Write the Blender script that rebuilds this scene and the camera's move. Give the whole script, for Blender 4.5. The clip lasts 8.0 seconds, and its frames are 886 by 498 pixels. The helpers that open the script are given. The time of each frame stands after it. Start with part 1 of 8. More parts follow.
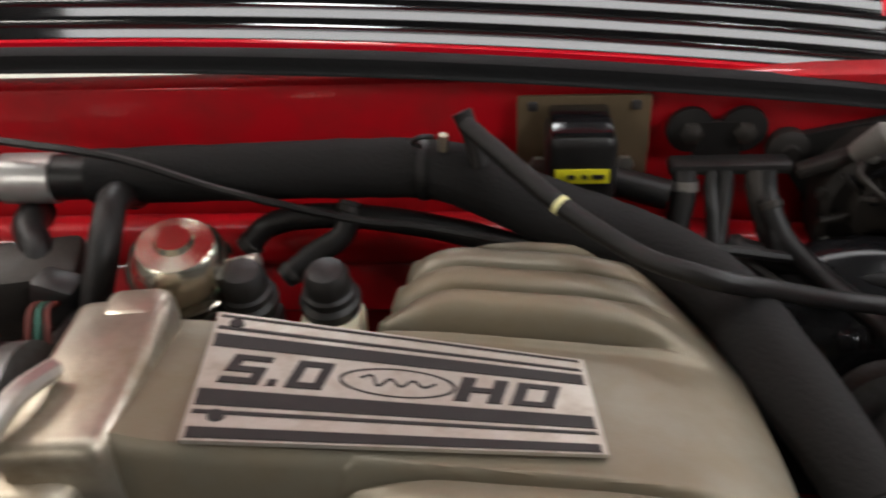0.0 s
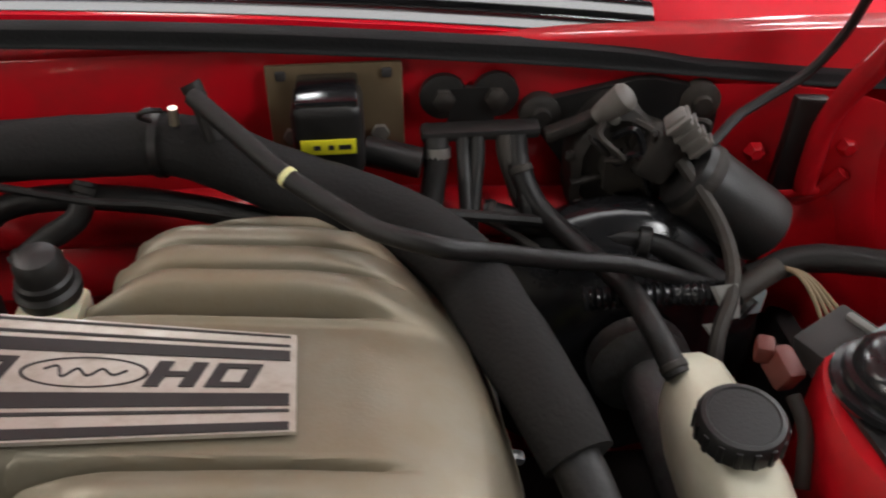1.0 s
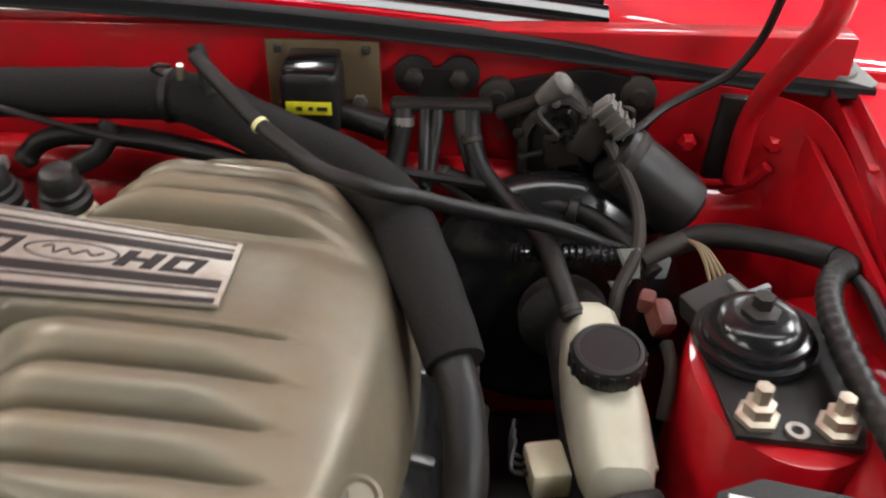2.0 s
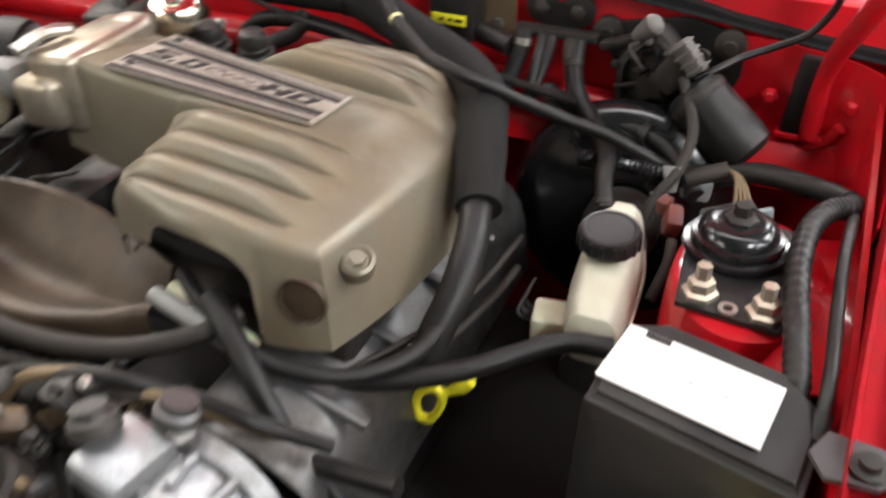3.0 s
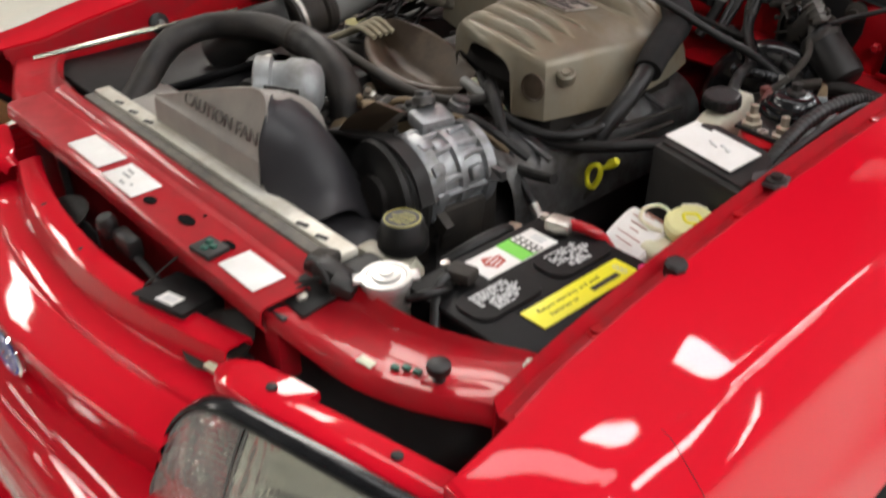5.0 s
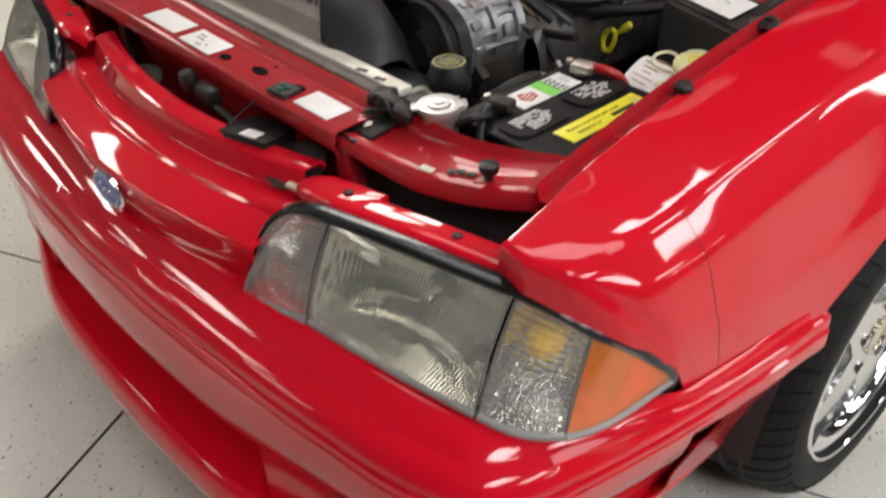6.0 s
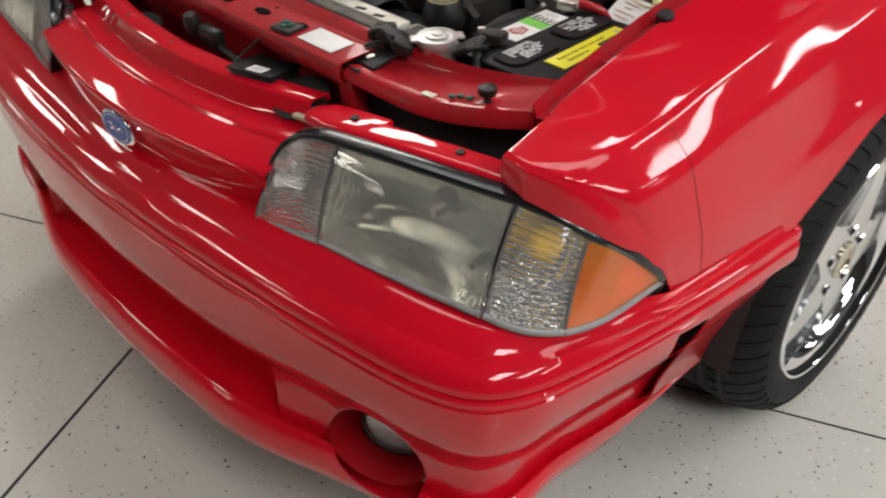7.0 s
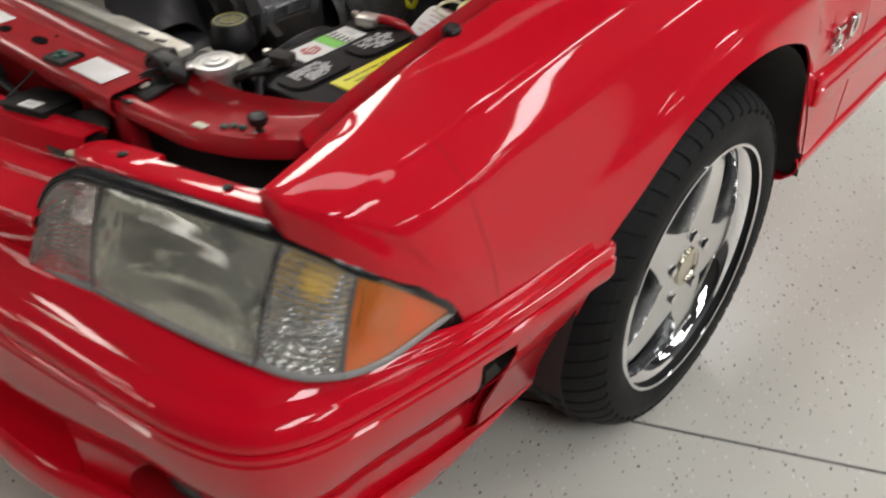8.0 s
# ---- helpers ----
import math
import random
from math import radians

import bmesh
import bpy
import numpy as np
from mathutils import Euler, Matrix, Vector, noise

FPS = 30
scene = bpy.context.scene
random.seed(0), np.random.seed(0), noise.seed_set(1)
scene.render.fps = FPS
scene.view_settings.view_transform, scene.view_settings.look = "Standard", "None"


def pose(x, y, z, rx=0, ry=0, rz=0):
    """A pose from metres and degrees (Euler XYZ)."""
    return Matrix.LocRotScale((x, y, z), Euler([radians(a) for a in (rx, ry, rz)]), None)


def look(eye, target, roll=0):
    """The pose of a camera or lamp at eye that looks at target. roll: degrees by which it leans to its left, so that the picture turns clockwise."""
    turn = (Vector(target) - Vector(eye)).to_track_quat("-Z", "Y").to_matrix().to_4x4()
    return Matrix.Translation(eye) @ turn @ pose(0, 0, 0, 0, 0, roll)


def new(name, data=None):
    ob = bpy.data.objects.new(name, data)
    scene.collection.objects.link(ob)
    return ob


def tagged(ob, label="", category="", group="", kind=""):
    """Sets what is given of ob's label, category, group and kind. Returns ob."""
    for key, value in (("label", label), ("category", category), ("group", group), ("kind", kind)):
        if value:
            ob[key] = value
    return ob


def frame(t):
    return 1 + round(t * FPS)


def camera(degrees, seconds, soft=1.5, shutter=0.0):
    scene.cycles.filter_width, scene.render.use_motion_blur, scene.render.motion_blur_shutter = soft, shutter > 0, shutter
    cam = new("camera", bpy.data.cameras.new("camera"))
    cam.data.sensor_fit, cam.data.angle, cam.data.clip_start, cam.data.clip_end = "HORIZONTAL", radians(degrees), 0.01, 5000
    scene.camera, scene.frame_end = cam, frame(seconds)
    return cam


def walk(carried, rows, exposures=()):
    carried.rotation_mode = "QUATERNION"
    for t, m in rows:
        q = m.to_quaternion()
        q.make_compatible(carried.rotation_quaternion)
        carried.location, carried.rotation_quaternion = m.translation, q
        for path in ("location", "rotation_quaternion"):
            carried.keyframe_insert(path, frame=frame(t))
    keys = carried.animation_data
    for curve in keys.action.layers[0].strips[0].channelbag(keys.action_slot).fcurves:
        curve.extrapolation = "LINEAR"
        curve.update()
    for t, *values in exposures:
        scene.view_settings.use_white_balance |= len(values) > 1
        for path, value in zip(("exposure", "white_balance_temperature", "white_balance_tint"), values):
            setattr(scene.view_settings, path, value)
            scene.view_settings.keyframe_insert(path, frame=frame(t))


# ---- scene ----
cam = camera(53.2, 8.0, soft=2.0, shutter=0.55)
# seconds, eye, target, roll
PATH = [
    (0, (0.1079, 0.6252, 1.2483), (0.0407, 1.4518, 0.6895), -3.05),
    (0.5, (0.1596, 0.6326, 1.2491), (0.1669, 1.4482, 0.6706), -1.78),
    (1, (0.2056, 0.6345, 1.2366), (0.2680, 1.4429, 0.6513), -0.52),
    (1.5, (0.2480, 0.5979, 1.2324), (0.3094, 1.4133, 0.6567), -1.23),
    (1.7, (0.2725, 0.5616, 1.2458), (0.3003, 1.3787, 0.6700), -0.76),
    (2.8, (0.4697, 0.3879, 1.2766), (0.2289, 1.1694, 0.7011), 0.83),
    (3, (0.5311, 0.3494, 1.2743), (0.2053, 1.0971, 0.6956), -0.16),
    (3.5, (0.6374, 0.1856, 1.3044), (0.2012, 0.8950, 0.7508), -0.56),
    (4, (0.7589, -0.0022, 1.3462), (0.2374, 0.6533, 0.8000), -0.02),
    (4.2, (0.8102, -0.0404, 1.3544), (0.2613, 0.6063, 0.8248), 0.31),
    (5.3, (1.0951, -0.1433, 1.3404), (0.4556, 0.3866, 0.7834), -1.62),
    (5.5, (1.1147, -0.1774, 1.3329), (0.4881, 0.3458, 0.7553), -2.19),
    (6, (1.1739, -0.3081, 1.3337), (0.5681, 0.2232, 0.7415), -1.61),
    (6.5, (1.2128, -0.4027, 1.3291), (0.6231, 0.1241, 0.7170), -1.34),
    (7, (1.2241, -0.4175, 1.3151), (0.6517, 0.1325, 0.7069), -1.13),
    (7.5, (1.2421, -0.3642, 1.3087), (0.7155, 0.2336, 0.7043), -0.41),
    (7.8, (1.2719, -0.2998, 1.3058), (0.7638, 0.3050, 0.6926), -0.88),
    (8, (1.3159, -0.2228, 1.3009), (0.7849, 0.3674, 0.6930), -1.82),
]
walk(cam, [(t, look(eye, target, roll)) for t, eye, target, roll in PATH],
     exposures=[(0, -0.22), (1.7, 0.10), (3.0, 0.62), (3.5, 0.60), (4.2, -0.15), (5.3, -0.3), (6.5, -0.62), (7.0, -0.66), (7.5, -0.61), (8.0, -0.87)])

# world: the garage is closed, so the sky gives next to nothing
world = bpy.data.worlds.new("world")
scene.world = world
world.use_nodes = True
world.node_tree.nodes["Background"].inputs[0].default_value = (0.55, 0.6, 0.65, 1)
world.node_tree.nodes["Background"].inputs[1].default_value = 0.05
scene.view_settings.exposure = 0.0


# ---- materials ----
def material(name, base, rough=0.5, metal=0.0, coat=0.0, vary=0.12, scale=30.0, bump=0.0, bump_scale=200.0,
             dust=None, dust_amount=0.0, dust_scale=9.0, spec=0.5, rough_vary=0.1):
    """A surface with grain at two scales, and dust or stains over it."""
    m = bpy.data.materials.new(name)
    m.use_nodes = True
    nt = m.node_tree
    b = nt.nodes["Principled BSDF"]
    b.inputs["Roughness"].default_value = rough
    b.inputs["Metallic"].default_value = metal
    b.inputs["Coat Weight"].default_value = coat
    b.inputs["Coat Roughness"].default_value = 0.04
    b.inputs["Coat IOR"].default_value = 1.43
    b.inputs["Specular IOR Level"].default_value = spec
    tc = nt.nodes.new("ShaderNodeTexCoord")
    n1 = nt.nodes.new("ShaderNodeTexNoise")
    n1.inputs["Scale"].default_value = scale
    n1.inputs["Detail"].default_value = 6
    nt.links.new(tc.outputs["Object"], n1.inputs["Vector"])
    ramp = nt.nodes.new("ShaderNodeMixRGB")
    ramp.inputs[1].default_value = (*[c * (1 - vary) for c in base], 1)
    ramp.inputs[2].default_value = (*[min(1, c * (1 + vary)) for c in base], 1)
    nt.links.new(n1.outputs["Fac"], ramp.inputs[0])
    out = ramp.outputs[0]
    if dust:
        n2 = nt.nodes.new("ShaderNodeTexNoise")
        n2.inputs["Scale"].default_value = dust_scale
        n2.inputs["Detail"].default_value = 8
        n2.inputs["Roughness"].default_value = 0.65
        nt.links.new(tc.outputs["Object"], n2.inputs["Vector"])
        cr = nt.nodes.new("ShaderNodeValToRGB")
        cr.color_ramp.elements[0].position, cr.color_ramp.elements[1].position = 0.42, 0.68
        nt.links.new(n2.outputs["Fac"], cr.inputs[0])
        mul = nt.nodes.new("ShaderNodeMath")
        mul.operation = "MULTIPLY"
        mul.inputs[1].default_value = dust_amount
        nt.links.new(cr.outputs[0], mul.inputs[0])
        mix = nt.nodes.new("ShaderNodeMixRGB")
        nt.links.new(mul.outputs[0], mix.inputs[0])
        nt.links.new(out, mix.inputs[1])
        mix.inputs[2].default_value = (*dust, 1)
        out = mix.outputs[0]
        ra = nt.nodes.new("ShaderNodeMath")
        ra.operation = "MULTIPLY_ADD"
        ra.inputs[1].default_value = 0.35
        ra.inputs[2].default_value = rough
        nt.links.new(mul.outputs[0], ra.inputs[0])
        nt.links.new(ra.outputs[0], b.inputs["Roughness"])
    nt.links.new(out, b.inputs["Base Color"])
    if bump:
        n3 = nt.nodes.new("ShaderNodeTexNoise")
        n3.inputs["Scale"].default_value = bump_scale
        n3.inputs["Detail"].default_value = 5
        nt.links.new(tc.outputs["Object"], n3.inputs["Vector"])
        bp = nt.nodes.new("ShaderNodeBump")
        bp.inputs["Strength"].default_value = bump
        bp.inputs["Distance"].default_value = 0.002
        nt.links.new(n3.outputs["Fac"], bp.inputs["Height"])
        nt.links.new(bp.outputs[0], b.inputs["Normal"])
        nt.links.new(bp.outputs[0], b.inputs["Coat Normal"])
    return m


def glowing(name, colour, strength):
    m = bpy.data.materials.new(name)
    m.use_nodes = True
    b = m.node_tree.nodes["Principled BSDF"]
    b.inputs["Base Color"].default_value = (0.9, 0.9, 0.9, 1)
    b.inputs["Emission Color"].default_value = (*colour, 1)
    b.inputs["Emission Strength"].default_value = strength
    return m


def lens_glass(name, tint, rough=0.05, ripple=0.0, scale=70.0, axis=0, cross=0.0, haze=0.0, haze_colour=(0.5, 0.5, 0.46), gloss=0.10):
    """A thin moulded plastic sheet: clear or tinted, with a sharp gloss, fine flutes and a share of yellowed haze that
    also stands in for reflected light.
    """
    m = bpy.data.materials.new(name)
    m.use_nodes = True
    nt = m.node_tree
    nt.nodes.remove(nt.nodes["Principled BSDF"])
    clear = nt.nodes.new("ShaderNodeBsdfTransparent")
    clear.inputs["Color"].default_value = (*tint, 1)
    body = nt.nodes.new("ShaderNodeBsdfDiffuse")
    body.inputs["Color"].default_value = (*haze_colour, 1)
    tc = nt.nodes.new("ShaderNodeTexCoord")
    n = nt.nodes.new("ShaderNodeTexNoise")
    n.inputs["Scale"].default_value, n.inputs["Detail"].default_value = 14.0, 6
    nt.links.new(tc.outputs["Object"], n.inputs["Vector"])
    r = nt.nodes.new("ShaderNodeMapRange")
    r.inputs[1].default_value, r.inputs[2].default_value = 0.3, 0.7
    r.inputs[3].default_value, r.inputs[4].default_value = 0.55 * haze, 1.45 * haze
    nt.links.new(n.outputs["Fac"], r.inputs[0])
    mix = nt.nodes.new("ShaderNodeMixShader")
    nt.links.new(r.outputs[0], mix.inputs[0])
    nt.links.new(clear.outputs[0], mix.inputs[1])
    nt.links.new(body.outputs[0], mix.inputs[2])
    shine = nt.nodes.new("ShaderNodeBsdfGlossy")
    shine.inputs["Roughness"].default_value = rough
    top = nt.nodes.new("ShaderNodeMixShader")
    top.inputs[0].default_value = gloss
    nt.links.new(mix.outputs[0], top.inputs[1])
    nt.links.new(shine.outputs[0], top.inputs[2])
    nt.links.new(top.outputs[0], nt.nodes["Material Output"].inputs["Surface"])
    if ripple:
        bump = flutes(nt, tc, ripple, scale, axis, cross)
        nt.links.new(bump, shine.inputs["Normal"])
        nt.links.new(bump, body.inputs["Normal"])
    return m


def flutes(nt, tc, ripple, scale, axis, cross):
    """The relief of fine moulded flutes, crossed by a second set."""
    w = nt.nodes.new("ShaderNodeTexWave")
    w.bands_direction = "XYZ"[axis]
    w.inputs["Scale"].default_value, w.inputs["Distortion"].default_value = scale, 0.3
    nt.links.new(tc.outputs["Object"], w.inputs["Vector"])
    height = w.outputs["Fac"]
    if cross:
        w2 = nt.nodes.new("ShaderNodeTexWave")
        w2.bands_direction = "ZXX"[axis]
        w2.inputs["Scale"].default_value, w2.inputs["Distortion"].default_value = cross, 0.5
        nt.links.new(tc.outputs["Object"], w2.inputs["Vector"])
        add = nt.nodes.new("ShaderNodeMath")
        nt.links.new(height, add.inputs[0])
        nt.links.new(w2.outputs["Fac"], add.inputs[1])
        height = add.outputs[0]
    bp = nt.nodes.new("ShaderNodeBump")
    bp.inputs["Strength"].default_value, bp.inputs["Distance"].default_value = ripple, 0.003
    nt.links.new(height, bp.inputs["Height"])
    return bp.outputs[0]


def fluted_metal(name, base, rough, metal, ripple, scale, axis, cross):
    """Silvered plastic whose flutes break up what it mirrors."""
    m = material(name, base, rough, metal=metal, vary=0.12, scale=22)
    nt = m.node_tree
    tc = nt.nodes.new("ShaderNodeTexCoord")
    nt.links.new(flutes(nt, tc, ripple, scale, axis, cross), nt.nodes["Principled BSDF"].inputs["Normal"])
    return m


RED = material("red_paint", (0.63, 0.0035, 0.017), 0.45, coat=1.0, vary=0.04, scale=5, spec=0.05, bump=0.006, bump_scale=160)
RED_BAY = material("red_bay_paint", (0.50, 0.005, 0.012), 0.35, spec=0.2, coat=0.6, vary=0.10, scale=12, dust=(0.15, 0.022, 0.02), dust_amount=0.4, dust_scale=16)
RED_TOP = material("red_support_paint", (0.42, 0.006, 0.014), 0.42, spec=0.2, coat=0.3, vary=0.12, scale=25, dust=(0.24, 0.03, 0.03), dust_amount=0.45, dust_scale=26)
RED_DIM = material("red_plastic", (0.40, 0.006, 0.012), 0.35, coat=0.5, vary=0.06, scale=10)
BLACK = material("black_plastic", (0.0095, 0.009, 0.009), 0.40, spec=0.4, vary=0.3, scale=40, bump=0.15, bump_scale=500, dust=(0.036, 0.033, 0.029), dust_amount=0.45)
BLACK_GLOSS = material("gloss_black", (0.008, 0.008, 0.009), 0.16, vary=0.2, scale=20, dust=(0.05, 0.05, 0.05), dust_amount=0.25)
RUBBER = material("rubber_hose", (0.0105, 0.0098, 0.0098), 0.42, spec=0.32, vary=0.25, scale=35, bump=0.25, bump_scale=260, dust=(0.026, 0.023, 0.020), dust_amount=0.4, dust_scale=12)
CASE = material("battery_case", (0.006, 0.0056, 0.006), 0.5, vary=0.2, scale=40, bump=0.1, bump_scale=400, spec=0.22, dust=(0.018, 0.016, 0.015), dust_amount=0.4)
COVER = material("dusty_black_cover", (0.011, 0.0103, 0.010), 0.5, vary=0.25, scale=40, bump=0.12, bump_scale=400, dust=(0.038, 0.034, 0.03), dust_amount=0.5, dust_scale=12)
FOAM = material("foam_sleeve", (0.0075, 0.007, 0.007), 0.8, spec=0.3, vary=0.2, scale=60, bump=0.4, bump_scale=320, dust=(0.02, 0.018, 0.016), dust_amount=0.4, dust_scale=10)
SEAL = material("weather_seal", (0.006, 0.006, 0.0065), 0.7, spec=0.25, vary=0.25, scale=50, bump=0.3, bump_scale=350, dust=(0.016, 0.016, 0.016), dust_amount=0.4)
TYRE = material("tyre_rubber", (0.0065, 0.0065, 0.007), 0.6, spec=0.22, vary=0.25, scale=30, bump=0.3, bump_scale=220, dust=(0.022, 0.022, 0.021), dust_amount=0.4)
COWL_GLOSS = material("gloss_black_cowl", (0.006, 0.006, 0.0065), 0.11, coat=0.8, vary=0.2, scale=20)
CHROME = material("chrome", (0.88, 0.88, 0.90), 0.05, metal=1.0, vary=0.03, scale=8)
STEEL = material("zinc_steel", (0.55, 0.53, 0.49), 0.35, metal=0.9, vary=0.25, scale=60, dust=(0.28, 0.22, 0.16), dust_amount=0.5, dust_scale=40)
PLATED = material("yellow_zinc", (0.58, 0.52, 0.42), 0.35, metal=0.8, vary=0.25, scale=60, dust=(0.3, 0.22, 0.14), dust_amount=0.5, dust_scale=40)
INTAKE = material("cast_intake", (0.205, 0.183, 0.137), 0.38, metal=0.35, vary=0.10, scale=40, bump=0.07, bump_scale=420, dust=(0.20, 0.145, 0.080), dust_amount=0.7, dust_scale=11)
SPACER = material("stained_alloy", (0.50, 0.46, 0.38), 0.30, metal=0.8, vary=0.2, scale=40, bump=0.12, bump_scale=200, dust=(0.20, 0.14, 0.08), dust_amount=0.75, dust_scale=14)
ALLOY = material("cast_alloy", (0.145, 0.145, 0.145), 0.36, metal=0.75, vary=0.35, scale=35, bump=0.3, bump_scale=260, dust=(0.07, 0.06, 0.05), dust_amount=0.85, dust_scale=22)
ALLOY_PALE = material("pale_alloy", (0.30, 0.31, 0.31), 0.45, metal=0.4, vary=0.25, scale=40, bump=0.2, bump_scale=260, dust=(0.14, 0.12, 0.10), dust_amount=0.6, dust_scale=24)
GRIME = material("grimy_metal", (0.022, 0.019, 0.017), 0.55, metal=0.3, vary=0.4, scale=30, bump=0.4, bump_scale=150, dust=(0.060, 0.048, 0.035), dust_amount=0.5, dust_scale=14)
# for black parts, and for recesses whose shade is put into the colour
DARK = material("dark_parts_and_shade", (0.026, 0.023, 0.023), 0.7, vary=0.4, scale=30, dust=(0.055, 0.050, 0.046), dust_amount=0.5)
BROWN = material("dusty_brown_shield", (0.034, 0.022, 0.013), 0.36, metal=0.2, vary=0.3, scale=30, bump=0.2, bump_scale=200, dust=(0.12, 0.082, 0.05), dust_amount=0.6, dust_scale=12)
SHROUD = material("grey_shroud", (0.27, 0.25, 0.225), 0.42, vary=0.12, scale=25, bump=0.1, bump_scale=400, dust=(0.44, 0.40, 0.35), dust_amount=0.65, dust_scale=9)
# shaded copy of the shroud grey: flank and lower part are painted darker
SHROUD_SHADED = material("shaded_shroud", (0.028, 0.0265, 0.029), 0.42, spec=0.3, vary=0.12, scale=25, bump=0.1, bump_scale=400, dust=(0.032, 0.029, 0.027), dust_amount=0.5, dust_scale=8)
PAINT_BLACK = material("black_print", (0.02, 0.018, 0.018), 0.55, vary=0.3, scale=120)
PLATE = material("aged_plaque", (0.58, 0.55, 0.49), 0.36, metal=0.6, vary=0.12, scale=60, dust=(0.36, 0.30, 0.23), dust_amount=0.6, dust_scale=60)
WHITE_LABEL = material("white_label", (0.82, 0.80, 0.77), 0.5, vary=0.04, scale=40, dust=(0.6, 0.52, 0.45), dust_amount=0.25, dust_scale=25)
YELLOW = material("yellow_label", (0.85, 0.78, 0.03), 0.4, vary=0.05, scale=40)
GREEN = material("green_label", (0.20, 0.62, 0.08), 0.4, vary=0.05, scale=40)
RED_INK = material("red_ink", (0.50, 0.22, 0.17), 0.5, vary=0.3, scale=200)
LOGO_RED = material("dark_red_ink", (0.42, 0.07, 0.05), 0.5, vary=0.3, scale=200)
PINK = material("magenta_sticker", (0.75, 0.05, 0.25), 0.4, vary=0.05, scale=40)
GREY_INK = material("grey_print", (0.62, 0.62, 0.61), 0.5, vary=0.2, scale=150)
CREAM = material("cream_nylon", (0.70, 0.66, 0.48), 0.4, vary=0.08, scale=30, dust=(0.5, 0.42, 0.25), dust_amount=0.4, dust_scale=20)
CREAM.node_tree.nodes["Principled BSDF"].inputs["Subsurface Weight"].default_value = 0.15
LEAD = material("dusty_beige_lead", (0.32, 0.28, 0.19), 0.5, vary=0.15, scale=40, dust=(0.14, 0.11, 0.07), dust_amount=0.5, dust_scale=25)
OLD_YELLOW = material("dirty_yellow_cap", (0.40, 0.36, 0.09), 0.5, vary=0.2, scale=60, dust=(0.16, 0.12, 0.06), dust_amount=0.5)
CAP_YELLOW = material("yellow_cap", (0.76, 0.73, 0.36), 0.4, vary=0.06, scale=40)
TANK_WHITE = material("white_tank", (0.56, 0.54, 0.43), 0.35, vary=0.08, scale=20, dust=(0.40, 0.33, 0.22), dust_amount=0.5, dust_scale=14)
RAD_TOP = material("radiator_aluminium", (0.70, 0.67, 0.59), 0.38, metal=0.25, vary=0.12, scale=30, dust=(0.42, 0.36, 0.25), dust_amount=0.6, dust_scale=18)
DUSTY_GREY = material("dusty_foam_strip", (0.13, 0.12, 0.105), 0.85, vary=0.4, scale=70, bump=0.4, bump_scale=200, dust=(0.24, 0.21, 0.17), dust_amount=0.7, dust_scale=30)
TAN = material("tan_bracket", (0.16, 0.115, 0.065), 0.5, metal=0.4, vary=0.25, scale=40, dust=(0.24, 0.17, 0.10), dust_amount=0.5)
RUST = material("orange_connector", (0.10, 0.016, 0.010), 0.55, vary=0.2, scale=60)
GREY_BEIGE = material("aged_grey_plug", (0.13, 0.12, 0.108), 0.5, vary=0.2, scale=60, dust=(0.09, 0.08, 0.07), dust_amount=0.6, dust_scale=40)
GREY_PLASTIC = material("grey_plastic", (0.19, 0.187, 0.178), 0.5, vary=0.1, scale=40)
COMP_ALLOY = material("bare_cast_alloy", (0.34, 0.35, 0.36), 0.36, metal=0.7, vary=0.3, scale=30, bump=0.25, bump_scale=260, dust=(0.10, 0.085, 0.07), dust_amount=0.65, dust_scale=26)
HOSE_DUSTY = material("dusty_hose", (0.014, 0.0125, 0.012), 0.48, spec=0.35, vary=0.25, scale=35, bump=0.25, bump_scale=260, dust=(0.060, 0.050, 0.042), dust_amount=0.6, dust_scale=14)
FADED = material("faded_moulded_letter", (0.10, 0.09, 0.08), 0.5, vary=0.2, scale=80, dust=(0.26, 0.23, 0.2), dust_amount=0.5, dust_scale=30)
VOID = material("unlit_hole", (0.003, 0.003, 0.003), 0.9, vary=0.2, spec=0.1)
# blue-grey puts the light on the dark plugs' front sides into the colour
LIT_SIDE_GREY = material("lit_side_grey", (0.25, 0.29, 0.31), 0.45, vary=0.12, scale=50, dust=(0.16, 0.14, 0.12), dust_amount=0.4)
TAB_GREY = material("worn_grey_tab", (0.085, 0.085, 0.088), 0.4, metal=0.2, vary=0.2, scale=60)
GREEN_TAB = material("dark_green_tab", (0.02, 0.10, 0.07), 0.5, vary=0.2, scale=60)
BLUE = material("blue_enamel", (0.012, 0.045, 0.34), 0.3, coat=0.25, vary=0.1, scale=60)
BULB_AMBER = material("amber_bulb", (0.95, 0.55, 0.03), 0.2, vary=0.1, scale=50)
AMBER_IN = material("amber_reflector", (0.96, 0.52, 0.22), 0.35, vary=0.15, scale=50)
HAZED_BOWL = fluted_metal("hazed_lamp_bowl", (0.80, 0.80, 0.76), 0.09, 0.95, 0.30, 62.0, 0, 9.0)
GASKET = material("lens_gasket", (0.12, 0.115, 0.11), 0.4, vary=0.2, scale=60)
LENS_EDGE = material("thick_lens_edge", (0.30, 0.30, 0.29), 0.2, vary=0.2, scale=60)
TURN_BOWL = fluted_metal("turn_lamp_bowl", (0.96, 0.95, 0.92), 0.07, 0.95, 0.45, 26.0, 0, 9.0)
REFLECTOR = fluted_metal("lamp_reflector", (0.92, 0.92, 0.91), 0.10, 0.9, 0.35, 80.0, 0, 0.0)
